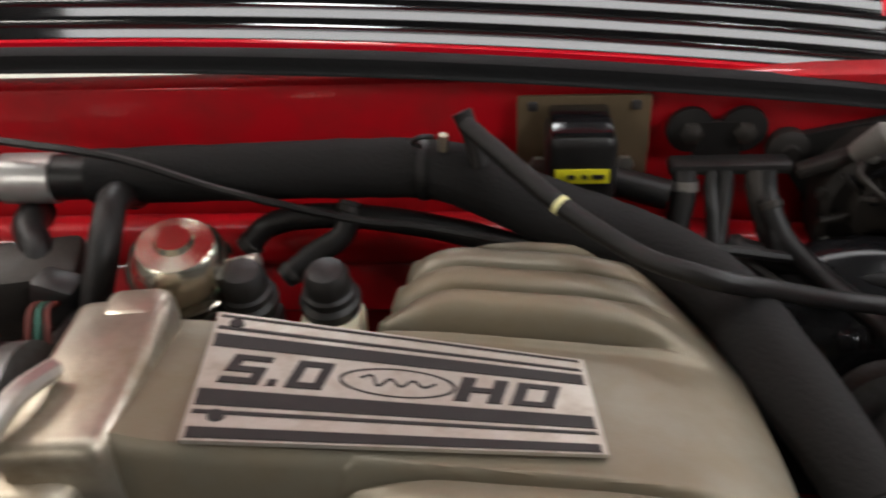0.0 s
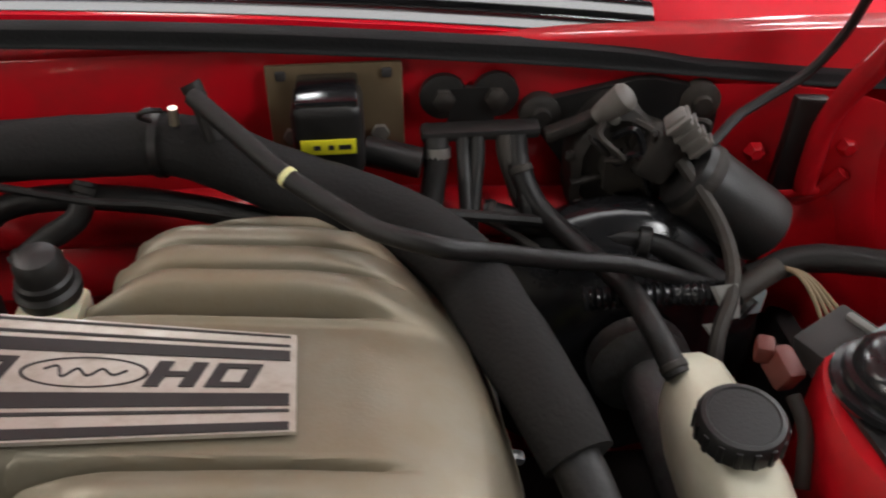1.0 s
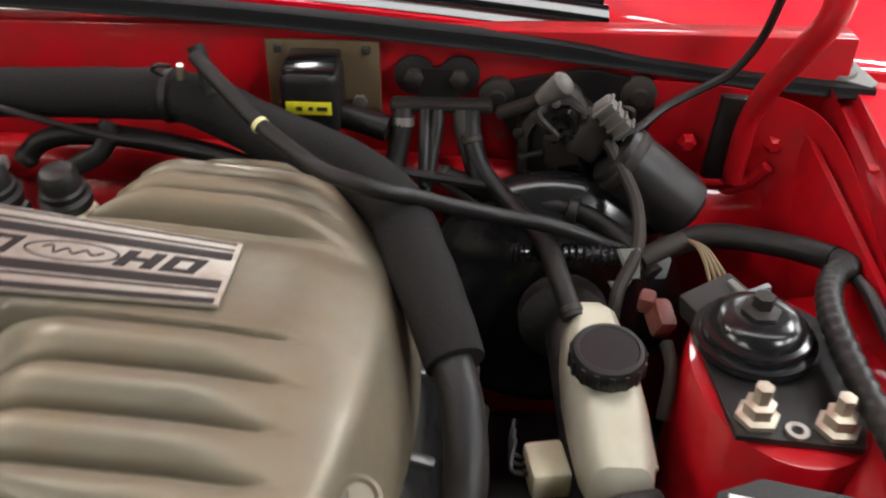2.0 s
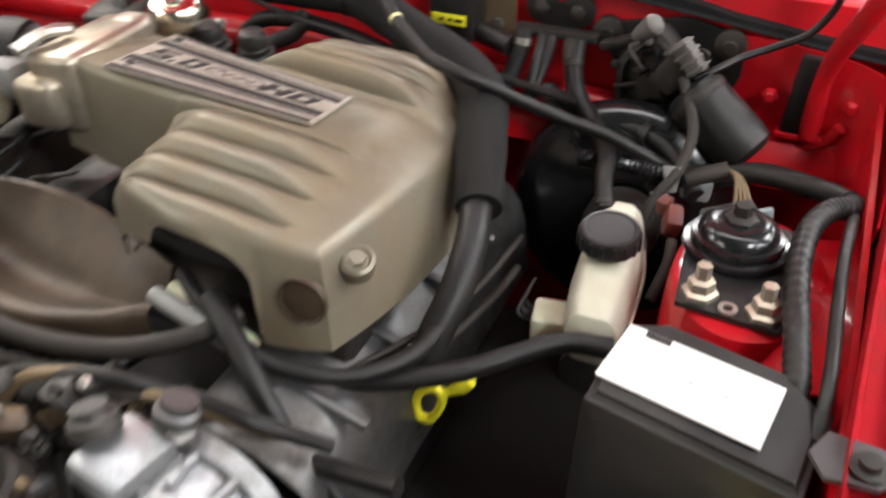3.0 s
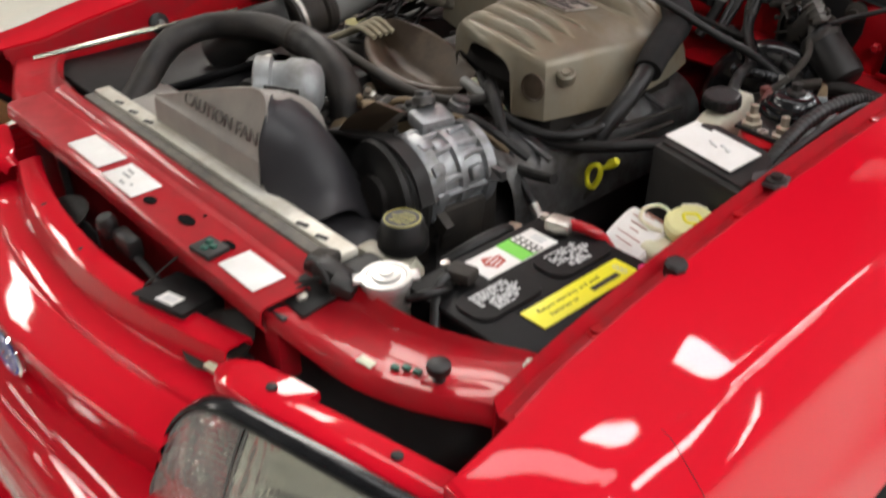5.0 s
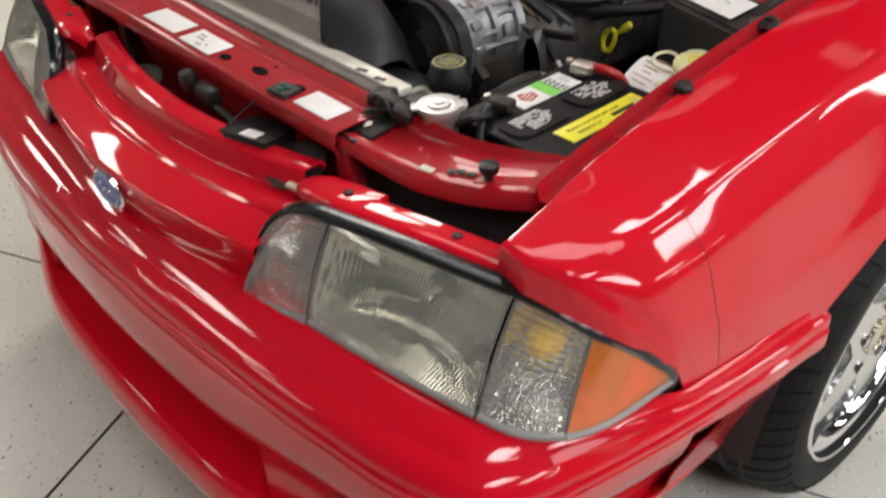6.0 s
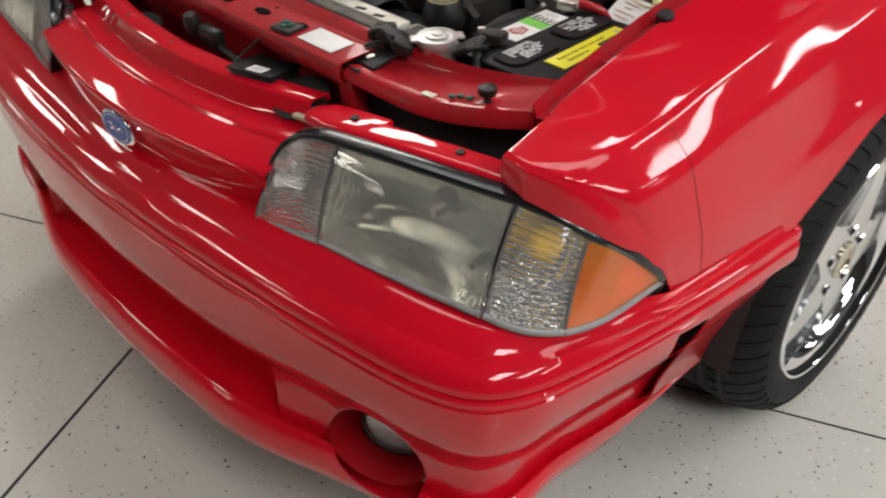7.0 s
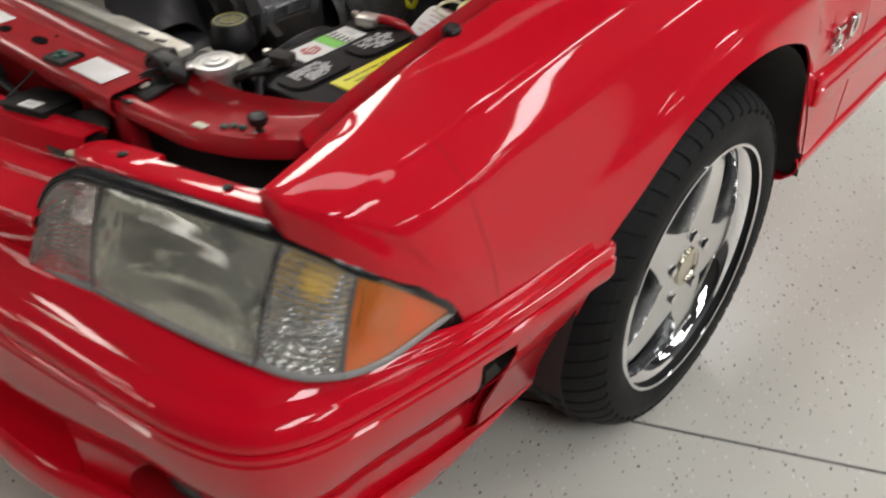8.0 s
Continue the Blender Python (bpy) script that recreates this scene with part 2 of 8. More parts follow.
# haze: aged plastic, plus bright ceiling reflections painted in as a diffuse share
HL_LENS = lens_glass("headlight_lens", (0.93, 0.93, 0.90), 0.06, 0.06, 62.0, 0, 20.0, haze=0.13, haze_colour=(0.74, 0.74, 0.67))
PARK_LENS = lens_glass("parking_lens", (0.96, 0.96, 0.95), 0.06, 0.25, 50.0, 2, 0.0, haze=0.06, haze_colour=(0.92, 0.91, 0.88), gloss=0.10)
AMBER_LENS = lens_glass("amber_lens", (1.0, 0.52, 0.16), 0.06, haze=0.24, haze_colour=(0.97, 0.42, 0.10))
RIB_GLASS = material("clear_moulded_ribs", (0.98, 0.98, 0.97), 0.04, vary=0.0)
RIB_GLASS.node_tree.nodes["Principled BSDF"].inputs["Transmission Weight"].default_value = 1.0
RIB_GLASS.node_tree.nodes["Principled BSDF"].inputs["IOR"].default_value = 1.42
SATIN = material("polished_alloy", (0.74, 0.75, 0.74), 0.20, metal=1.0, vary=0.05, scale=14)
CHROME_DULL = material("dull_chrome", (0.66, 0.61, 0.50), 0.19, metal=1.0, vary=0.1, scale=20)
WALL = material("painted_wall", (0.20, 0.20, 0.205), 0.7, vary=0.05, scale=3, bump=0.1, bump_scale=60)
CEIL = material("grey_ceiling", (0.055, 0.055, 0.057), 0.8, vary=0.04, scale=3)
STRIP = glowing("strip_diffuser", (0.99, 0.99, 1.0), 7.0)
LAMP = glowing("fluorescent_diffuser", (0.99, 0.99, 1.0), 30.0)
LAMP_WARM = glowing("warm_fluorescent_diffuser", (1.0, 0.95, 0.88), 29.0)
SPARK = material("silver_tape", (0.50, 0.49, 0.47), 0.32, metal=0.6, vary=0.2, scale=60)


def floor_material():
    """Grey epoxy with scattered dark and pale flakes, and faint scuffs."""
    m = bpy.data.materials.new("flaked_epoxy_floor")
    m.use_nodes = True
    nt = m.node_tree
    b = nt.nodes["Principled BSDF"]
    tc = nt.nodes.new("ShaderNodeTexCoord")
    n = nt.nodes.new("ShaderNodeTexNoise")
    n.inputs["Scale"].default_value, n.inputs["Detail"].default_value = 2.2, 8
    nt.links.new(tc.outputs["Object"], n.inputs["Vector"])
    base = nt.nodes.new("ShaderNodeMixRGB")
    base.inputs[1].default_value, base.inputs[2].default_value = (0.53, 0.51, 0.445, 1), (0.66, 0.645, 0.58, 1)
    nt.links.new(n.outputs["Fac"], base.inputs[0])
    out = base.outputs[0]
    for scale, size, keep, colour, seed in ((95, 0.20, 0.76, (0.20, 0.15, 0.11, 1), 0.0), (60, 0.17, 0.85, (0.06, 0.05, 0.045, 1), 3.7), (80, 0.18, 0.76, (0.80, 0.78, 0.73, 1), 8.1)):
        off = nt.nodes.new("ShaderNodeMapping")
        off.inputs["Location"].default_value = (seed, seed * 0.7, 0)
        nt.links.new(tc.outputs["Object"], off.inputs["Vector"])
        warp = nt.nodes.new("ShaderNodeTexNoise")
        warp.inputs["Scale"].default_value = scale * 1.3
        nt.links.new(off.outputs[0], warp.inputs["Vector"])
        add = nt.nodes.new("ShaderNodeMixRGB")
        add.inputs[0].default_value = 0.008
        nt.links.new(off.outputs[0], add.inputs[1])
        nt.links.new(warp.outputs["Color"], add.inputs[2])
        v = nt.nodes.new("ShaderNodeTexVoronoi")
        v.inputs["Scale"].default_value = scale
        nt.links.new(add.outputs[0], v.inputs["Vector"])
        near = nt.nodes.new("ShaderNodeMath")
        near.operation, near.inputs[1].default_value = "LESS_THAN", size
        nt.links.new(v.outputs["Distance"], near.inputs[0])
        sep = nt.nodes.new("ShaderNodeSeparateColor")
        nt.links.new(v.outputs["Color"], sep.inputs[0])
        some = nt.nodes.new("ShaderNodeMath")
        some.operation, some.inputs[1].default_value = "GREATER_THAN", keep
        nt.links.new(sep.outputs[0], some.inputs[0])
        both = nt.nodes.new("ShaderNodeMath")
        both.operation = "MULTIPLY"
        nt.links.new(near.outputs[0], both.inputs[0])
        nt.links.new(some.outputs[0], both.inputs[1])
        mix = nt.nodes.new("ShaderNodeMixRGB")
        nt.links.new(both.outputs[0], mix.inputs[0])
        nt.links.new(out, mix.inputs[1])
        mix.inputs[2].default_value = colour
        out = mix.outputs[0]
    nt.links.new(out, b.inputs["Base Color"])
    n2 = nt.nodes.new("ShaderNodeTexNoise")
    n2.inputs["Scale"].default_value, n2.inputs["Detail"].default_value = 5.0, 6
    nt.links.new(tc.outputs["Object"], n2.inputs["Vector"])
    r = nt.nodes.new("ShaderNodeMapRange")
    r.inputs[3].default_value, r.inputs[4].default_value = 0.22, 0.42
    nt.links.new(n2.outputs["Fac"], r.inputs[0])
    nt.links.new(r.outputs[0], b.inputs["Roughness"])
    return m


FLOOR = floor_material()


# ---- mesh helpers ----
def part(name, bm, mat, parent=None, label="", smooth=True):
    """Links a bmesh as one mesh object under a thing or a part."""
    bmesh.ops.remove_doubles(bm, verts=bm.verts, dist=1e-6)
    bmesh.ops.recalc_face_normals(bm, faces=bm.faces)
    me = bpy.data.meshes.new(name)
    bm.to_mesh(me)
    bm.free()
    me.materials.append(mat)
    if smooth:
        me.shade_smooth()
        me.set_sharp_from_angle(angle=radians(38))
    ob = new(name, me)
    if parent:
        ob.parent = parent
    if label:
        tagged(ob, label)
    return ob


def thing(name, label, category, group="", kind=""):
    return tagged(new(name), label, category, group, kind)


def spline(points, n):
    """Catmull-Rom through the points: n steps for each stretch."""
    p = [Vector(q) for q in points]
    p = [2 * p[0] - p[1]] + p + [2 * p[-1] - p[-2]]
    out = []
    for i in range(1, len(p) - 2):
        a, b, c, d = p[i - 1 : i + 3]
        for k in range(n):
            t = k / n
            out.append(0.5 * (2 * b + (c - a) * t + (2 * a - 5 * b + 4 * c - d) * t * t + (3 * b - a - 3 * c + d) * t**3))
    out.append(p[-2])
    return out


def grid_faces(bm, rows, close_u=False, close_v=False):
    vs = [[bm.verts.new(p) for p in r] for r in rows]
    nu, nv = len(vs), len(vs[0])
    for i in range(nu if close_u else nu - 1):
        for j in range(nv if close_v else nv - 1):
            bm.faces.new((vs[i][j], vs[(i + 1) % nu][j], vs[(i + 1) % nu][(j + 1) % nv], vs[i][(j + 1) % nv]))
    return vs


def sheet(ctrl, nu, nv, bm=None):
    """A smooth surface through rows of control points."""
    bm = bm or bmesh.new()
    rows = [spline(r, nv) for r in ctrl]
    cols = [spline([r[j] for r in rows], nu) for j in range(len(rows[0]))]
    grid_faces(bm, [[cols[j][i] for j in range(len(cols))] for i in range(len(cols[0]))])
    return bm


def thicken(bm, d):
    """Gives a sheet a back face d behind it."""
    bmesh.ops.recalc_face_normals(bm, faces=bm.faces)
    bmesh.ops.solidify(bm, geom=bm.faces[:], thickness=d)
    return bm


def tube(points, radius, seg=10, n=6, bm=None, cap=True, wobble=0.0):
    """A round hose along a smooth line. radius: one number, or one for each point."""
    bm = bm or bmesh.new()
    line = spline(points, n) if len(points) > 2 else [Vector(p) for p in points]
    if isinstance(radius, (int, float)):
        rad = [radius] * len(line)
    else:
        rad = [v.x for v in spline([(r, 0, 0) for r in radius], n)] if len(points) > 2 else list(radius)
    up = Vector((0.13, 0.21, 0.97))
    rings = []
    for i, p in enumerate(line):
        d = (line[min(i + 1, len(line) - 1)] - line[max(i - 1, 0)]).normalized()
        a = d.cross(up)
        a = a.normalized() if a.length > 1e-4 else Vector((1, 0, 0))
        b = d.cross(a).normalized()
        up = a.cross(d).normalized() if a.cross(d).length > 0 else up
        r = rad[i] * (1 + wobble * noise.noise(p * 60))
        rings.append([p + r * (math.cos(2 * math.pi * k / seg) * a + math.sin(2 * math.pi * k / seg) * b) for k in range(seg)])
    vs = grid_faces(bm, rings, close_v=True)
    if cap:
        bm.faces.new(vs[0])
        bm.faces.new(vs[-1])
    return bm


def box(c, s, bevel=0.003, turn=(0, 0, 0), bm=None, seg=2):
    """A bevelled block: its middle, its three sizes, and its turn in degrees."""
    made = bmesh.new()
    bmesh.ops.create_cube(made, size=1)
    for v in made.verts:
        v.co = Vector((v.co.x * s[0], v.co.y * s[1], v.co.z * s[2]))
    if bevel > 0:
        bmesh.ops.bevel(made, geom=made.edges[:], offset=min(bevel, min(s) * 0.45), segments=seg, affect="EDGES", profile=0.5)
    made.transform(pose(*c, *turn))
    if bm is None:
        return made
    me = bpy.data.meshes.new("join")
    made.to_mesh(me)
    made.free()
    bm.from_mesh(me)
    bpy.data.meshes.remove(me)
    return bm


def lathe(profile, place, axis=(0, 0, 1), seg=28, bm=None, cap=True):
    """Turns a profile of (radius, height) round an axis that starts at place."""
    bm = bm or bmesh.new()
    m = Matrix.Translation(place) @ Vector(axis).normalized().to_track_quat("Z", "Y").to_matrix().to_4x4()
    rings = [[m @ Vector((r * math.cos(2 * math.pi * k / seg), r * math.sin(2 * math.pi * k / seg), h)) for k in range(seg)] for r, h in profile]
    vs = grid_faces(bm, rings, close_v=True)
    if cap:
        for ring, (r, h) in ((vs[0], profile[0]), (vs[-1], profile[-1])):
            if r > 1e-4:
                bm.faces.new(ring)
    return bm


def prism(outline, direction, bm=None):
    """A plate: a closed outline of points, pushed along a direction."""
    bm = bm or bmesh.new()
    d = Vector(direction)
    a = [bm.verts.new(Vector(p)) for p in outline]
    b = [bm.verts.new(Vector(p) + d) for p in outline]
    bm.faces.new(a)
    bm.faces.new(list(reversed(b)))
    for i in range(len(a)):
        bm.faces.new((a[i], a[(i + 1) % len(a)], b[(i + 1) % len(a)], b[i]))
    return bm


def lettering(name, text, size, m, mat, parent, depth=0.0006, shear=0.0, bold=0.0, squeeze=1.0, width=0.0):
    """Raised letters in the built-in font, turned into a mesh."""
    cu = bpy.data.curves.new(name, "FONT")
    cu.body, cu.size, cu.extrude, cu.shear, cu.offset = text, size, depth, shear, bold
    cu.align_x, cu.align_y, cu.resolution_u = "CENTER", "CENTER", 3
    tmp = new(name, cu)
    dg = bpy.context.evaluated_depsgraph_get()
    me = bpy.data.meshes.new_from_object(tmp.evaluated_get(dg))
    bpy.data.objects.remove(tmp)
    if width:
        xs = [v.co.x for v in me.vertices]
        squeeze = width / (max(xs) - min(xs))
    me.transform(m @ Matrix.Diagonal((squeeze, 1, 1, 1)))
    me.materials.clear()
    me.materials.append(mat)
    ob = new(name, me)
    ob.parent = parent
    return ob


def frame_on(a, b, c):
    """A pose whose x runs from a to b and whose z leaves the plane of a, b, c; it starts at a."""
    a, b, c = Vector(a), Vector(b), Vector(c)
    x = (b - a).normalized()
    z = x.cross(c - a).normalized()
    y = z.cross(x)
    m = Matrix((x, y, z)).transposed().to_4x4()
    m.translation = a
    return m


def slab(c, sx, sy, h, r, seg=6):
    """A flat block with round corners, seen from above."""
    pts = []
    for k, (ux, uy) in enumerate(((1, 1), (-1, 1), (-1, -1), (1, -1))):
        for j in range(seg + 1):
            a = radians(90 * k + 90 * j / seg)
            pts.append((c[0] + ux * (sx / 2 - r) + r * math.cos(a), c[1] + uy * (sy / 2 - r) + r * math.sin(a), c[2]))
    bm = prism(pts, (0, 0, h))
    bmesh.ops.bevel(bm, geom=[e for e in bm.edges if all(v.co.z > c[2] + h * 0.5 for v in e.verts)], offset=h * 0.3, segments=2, affect="EDGES")
    return bm


def smoothstep(a, b, v):
    t = max(0.0, min(1.0, (v - a) / (b - a)))
    return t * t * (3 - 2 * t)



# ---- the garage: its axes are turned against the car's ----
ROOM = Matrix.Rotation(radians(24.0), 4, "Z")
X0, X1, Y0, Y1, TOP = -9.0, 13.0, -7.5, 8.5, 3.1
bm = box(((X0 + X1) / 2, (Y0 + Y1) / 2, -0.06), (X1 - X0, Y1 - Y0, 0.12), 0)
bm.transform(ROOM)
floor = tagged(part("floor", bm, FLOOR, smooth=False), "grey epoxy garage floor with scattered dark flakes", "floor", kind="structure")


def joint(name, a, b, width):
    a, b = Vector(a), Vector(b)
    d = (b - a).normalized() * width / 2
    n = Vector((-d.y, d.x, 0))
    return part(name, prism([a + n, b + n, b - n, a - n], (0, 0, 0.0012)), DARK, floor, "dark sawn joint in the floor", smooth=False)


joint("floor_joint", (-0.80, 1.15, 0.0003), (1.35, -3.05, 0.0003), 0.006)
joint("floor_joint", (0.2, 0.585, 0.0003), (4.9, 2.66, 0.0003), 0.004)
joint("floor_joint", (-4.0, -1.37, 0.0003), (-0.25, 0.40, 0.0003), 0.004)
for nm, c, s in (("wall_north", ((X0 + X1) / 2, Y1 + 0.05, TOP / 2), (X1 - X0 + 0.2, 0.1, TOP)), ("wall_south", ((X0 + X1) / 2, Y0 - 0.05, TOP / 2), (X1 - X0 + 0.2, 0.1, TOP)),
                 ("wall_east", (X1 + 0.05, (Y0 + Y1) / 2, TOP / 2), (0.1, Y1 - Y0, TOP)), ("wall_west", (X0 - 0.05, (Y0 + Y1) / 2, TOP / 2), (0.1, Y1 - Y0, TOP))):
    bm = box(c, s, 0)
    bm.transform(ROOM)
    tagged(part(nm, bm, WALL, smooth=False), "plain pale painted garage wall", "wall", kind="structure")
bm = box(((X0 + X1) / 2, (Y0 + Y1) / 2, TOP + 0.05), (X1 - X0 + 0.2, Y1 - Y0 + 0.2, 0.1), 0)
bm.transform(ROOM)
tagged(part("ceiling", bm, CEIL, smooth=False), "grey garage ceiling", "ceiling", kind="structure")


def ceiling_light(x, y, length):
    """A fluorescent panel let into the ceiling: a shallow tray with a glowing diffuser."""
    t = thing("ceiling_light", "white rectangular fluorescent panel on the ceiling", "lamp", "ceiling lights")
    t.location = ROOM @ Vector((x, y, TOP))
    t.rotation_euler = (0, 0, radians(24.0))
    part("frame", box((0, 0, -0.02), (0.60, length + 0.06, 0.04), 0.006), WHITE_LABEL, t)
    part("diffuser", box((0, 0, -0.046), (0.54, length, 0.014), 0.004), LAMP_WARM if x < 0 else LAMP, t)
    return t


# rows of panels along the room; (2.00, -1.6) and (5.95, -1.5) are added fill
for lx, ly in ((0.90, 1.64), (3.55, 1.3), (5.45, 1.25), (7.0, 0.4), (10.75, 1.3), (-1.25, 2.6), (-3.65, 1.3), (-6.05, 1.3),
               (1.15, 4.1), (3.55, 4.1), (5.95, 4.1), (8.35, 4.1), (-1.25, 4.1), (2.00, -1.6), (3.55, -1.5), (5.95, -1.5), (-3.65, -1.5), (-6.05, -1.5), (-6.05, -4.3)):
    ceiling_light(lx, ly, 0.60 if lx == 0.90 else 1.20)


# one long strip light over the engine bay, across the car
t = thing("strip_light", "long white strip light on the ceiling above the engine bay", "lamp")
t.location = (0.50, 1.0, TOP)
part("frame", box((0, 0, -0.02), (3.46, 0.34, 0.04), 0.006), WHITE_LABEL, t)
part("diffuser", box((0, 0, -0.048), (3.40, 0.28, 0.018), 0.006), STRIP, t)

# ---- the car: body ----
car = thing("car", "glossy red coupe with its bonnet raised, parked on a garage floor", "car")

# front plan line of the bumper's edge, from the middle to the side
EDGE = [(0, 0.008), (0.15, 0.012), (0.309, 0.022), (0.429, 0.033), (0.55, 0.047), (0.659, 0.064), (0.735, 0.094), (0.778, 0.150), (0.800, 0.225), (0.815, 0.30), (0.827, 0.37), (0.838, 0.46), (0.845, 0.56), (0.848, 0.60)]
half = spline([(x, y, 0) for x, y in EDGE], 5)
PLAN = [Vector((-p.x, p.y, 0)) for p in reversed(half[1:])] + half


def bumper_rows():
    rows = []
    for i, p in enumerate(PLAN):
        d = (PLAN[min(i + 1, len(PLAN) - 1)] - PLAN[max(i - 1, 0)]).normalized()
        out = Vector((d.y, -d.x, 0))
        ax = abs(p.x)
        side = smoothstep(0.12, 0.38, p.y)
        w = 0.08 - 0.020 * smoothstep(0.3, 0.0, ax) - 0.066 * side
        k = 0.014 - 0.060 * smoothstep(0.25, 0.62, ax) - 0.055 * smoothstep(0.06, 0.28, p.y)
        slot = 0.075 * (1 - smoothstep(0.335, 0.375, ax)) + 0.004
        q = 1 - 0.45 * side
        prof = [(-w - 0.022 * (1 - side), 0.583 + 0.0240 * q), (-w, 0.583 + 0.0235 * q), (-0.85 * w, 0.583 + 0.022 * q), (-0.68 * w, 0.583 + 0.0185 * q), (-0.54 * w, 0.583 + 0.013 * q), (-0.45 * w, 0.583 + 0.0065 * q), (-0.38 * w, 0.583 + 0.0025 * q), (-0.20 * w, 0.5815), (-0.008, 0.573), (-0.002, 0.566), (0.0005, 0.5585), (0.0002, 0.5560), (-0.0050, 0.5550), (-0.0050, 0.5505), (0.0030, 0.5490), (0.0050, 0.5470), (0.0058, 0.5410), (0.0035, 0.5385), (0.0040, 0.5360), (0.0072, 0.5330), (0.008, 0.520), (0.008, 0.490), (0.006, 0.455), (0.0, 0.428), (-0.006, 0.414),
                (-0.010, 0.4105), (-0.006 - 0.5 * slot, 0.408), (-0.008 - slot, 0.400), (-0.010 - slot, 0.36), (-0.008 - slot, 0.300), (-0.006 - 0.6 * slot, 0.284), (-0.004 - 0.12 * slot, 0.292), (0.004, 0.296), (0.012, 0.290), (0.017, 0.275), (0.019, 0.252), (0.016, 0.228), (0.008, 0.219), (-0.012, 0.217), (-0.05, 0.222)]
        row = []
        for dd, z in prof:
            if z < 0.30 and dd > 0:
                dd *= 1 - 0.85 * side
            z = max(z, 0.198 + 0.112 * smoothstep(0.28, 0.58, p.y) + 0.1 * (z - 0.198))
            dd += k * max(0.0, 0.56 - z) / 0.36
            row.append(p + out * dd + Vector((0, 0, z)))
        rows.append(row)
    return rows


bm = bmesh.new()
grid_faces(bm, bumper_rows())
bumper = part("bumper_cover", thicken(bm, -0.002), RED, car, "glossy red moulded bumper cover with a long lower slot")

# emblem panel between the lamps, with its lip and rear flange
rows = []
for i in range(41):
    x = -0.335 + 0.67 * i / 40
    b = 0.42 * x * x
    prof = [(0.955, 0.074, 0.596), (0.965, 0.0705, 0.62), (0.98, 0.0660, 0.650), (0.99, 0.0630, 0.6695), (1, 0.0626, 0.6725), (1, 0.0640, 0.6755), (1, 0.0665, 0.6770), (1, 0.085, 0.6822), (1, 0.1030, 0.6872), (1, 0.1150, 0.6900), (1, 0.1180, 0.6902),
            (1, 0.1205, 0.6918), (1, 0.1225, 0.6955), (1, 0.1245, 0.6968), (1, 0.132, 0.6978), (0.99, 0.148, 0.6992), (0.965, 0.1560, 0.7000), (0.955, 0.1590, 0.7030), (0.93, 0.1640, 0.7300), (0.93, 0.1660, 0.7345), (0.93, 0.1690, 0.7360), (0.93, 0.190, 0.7370), (0.93, 0.1950, 0.7355), (0.93, 0.196, 0.728)]
    rows.append([(x * f, y + b, z) for f, y, z in prof])
bm = bmesh.new()
grid_faces(bm, rows)
panel = part("header_panel", thicken(bm, -0.003), RED, car, "red moulded nose panel")
for x in (-0.283, -0.15, 0.0, 0.15, 0.287):
    y = 0.140 + 0.42 * x * x if abs(x) > 0.2 else 0.180 + 0.42 * x * x
    z = 0.6975 if abs(x) > 0.2 else 0.738
    part("rivet", lathe([(0.006, 0), (0.0055, 0.002), (0.002, 0.003), (0.0, 0.003)], (x, y, z - 0.001), (0, 0, 1), 12), BLACK, panel, "black plastic push rivet")
em = frame_on((-0.03, 0.0655, 0.641), (0.03, 0.0655, 0.641), (-0.03, 0.0685, 0.66))
bm = lathe([(0.036, 0), (0.036, 0.004), (0.033, 0.006), (0.0, 0.006)], (0, 0, 0), (0, 0, 1), 40)
bm.transform(Matrix.Translation((0.014, 0.0600, 0.643)) @ em.to_3x3().to_4x4() @ Matrix.Diagonal((1.42, 0.70, 1, 1)))
badge = part("emblem", bm, CHROME, panel, "oval emblem with a chrome rim")
bm = lathe([(0.0325, 0), (0.032, 0.0012), (0.0, 0.0016)], (0, 0, 0), (0, 0, 1), 40)
bm.transform(Matrix.Translation((0.014, 0.0600, 0.643)) @ em.to_3x3().to_4x4() @ Matrix.Translation((0, 0, 0.006)) @ Matrix.Diagonal((1.40, 0.67, 1, 1)))
part("field", bm, BLUE, badge, "dark blue enamel field")
on_badge = Matrix.Translation((0.014, 0.0600, 0.643)) @ em.to_3x3().to_4x4() @ Matrix.Translation((0, 0, 0.0076))
bm = lathe([(0.0285, 0), (0.0285, 0.0006), (0.0272, 0.0006), (0.0272, 0)], (0, 0, 0), (0, 0, 1), 40, cap=False)
bm.transform(on_badge @ Matrix.Diagonal((1.40, 0.67, 1, 1)))
part("inner_ring", bm, CHROME, badge, "thin chrome inner ring")
bm = tube([(-0.024, 0.001, 0), (-0.015, 0.005, 0), (-0.009, -0.005, 0), (-0.002, 0.003, 0), (0.005, -0.004, 0), (0.013, 0.003, 0), (0.024, -0.001, 0)], 0.0012, 6, 6)
bm.transform(on_badge)
part("flourish", bm, CHROME, badge, "plain wavy chrome stroke")


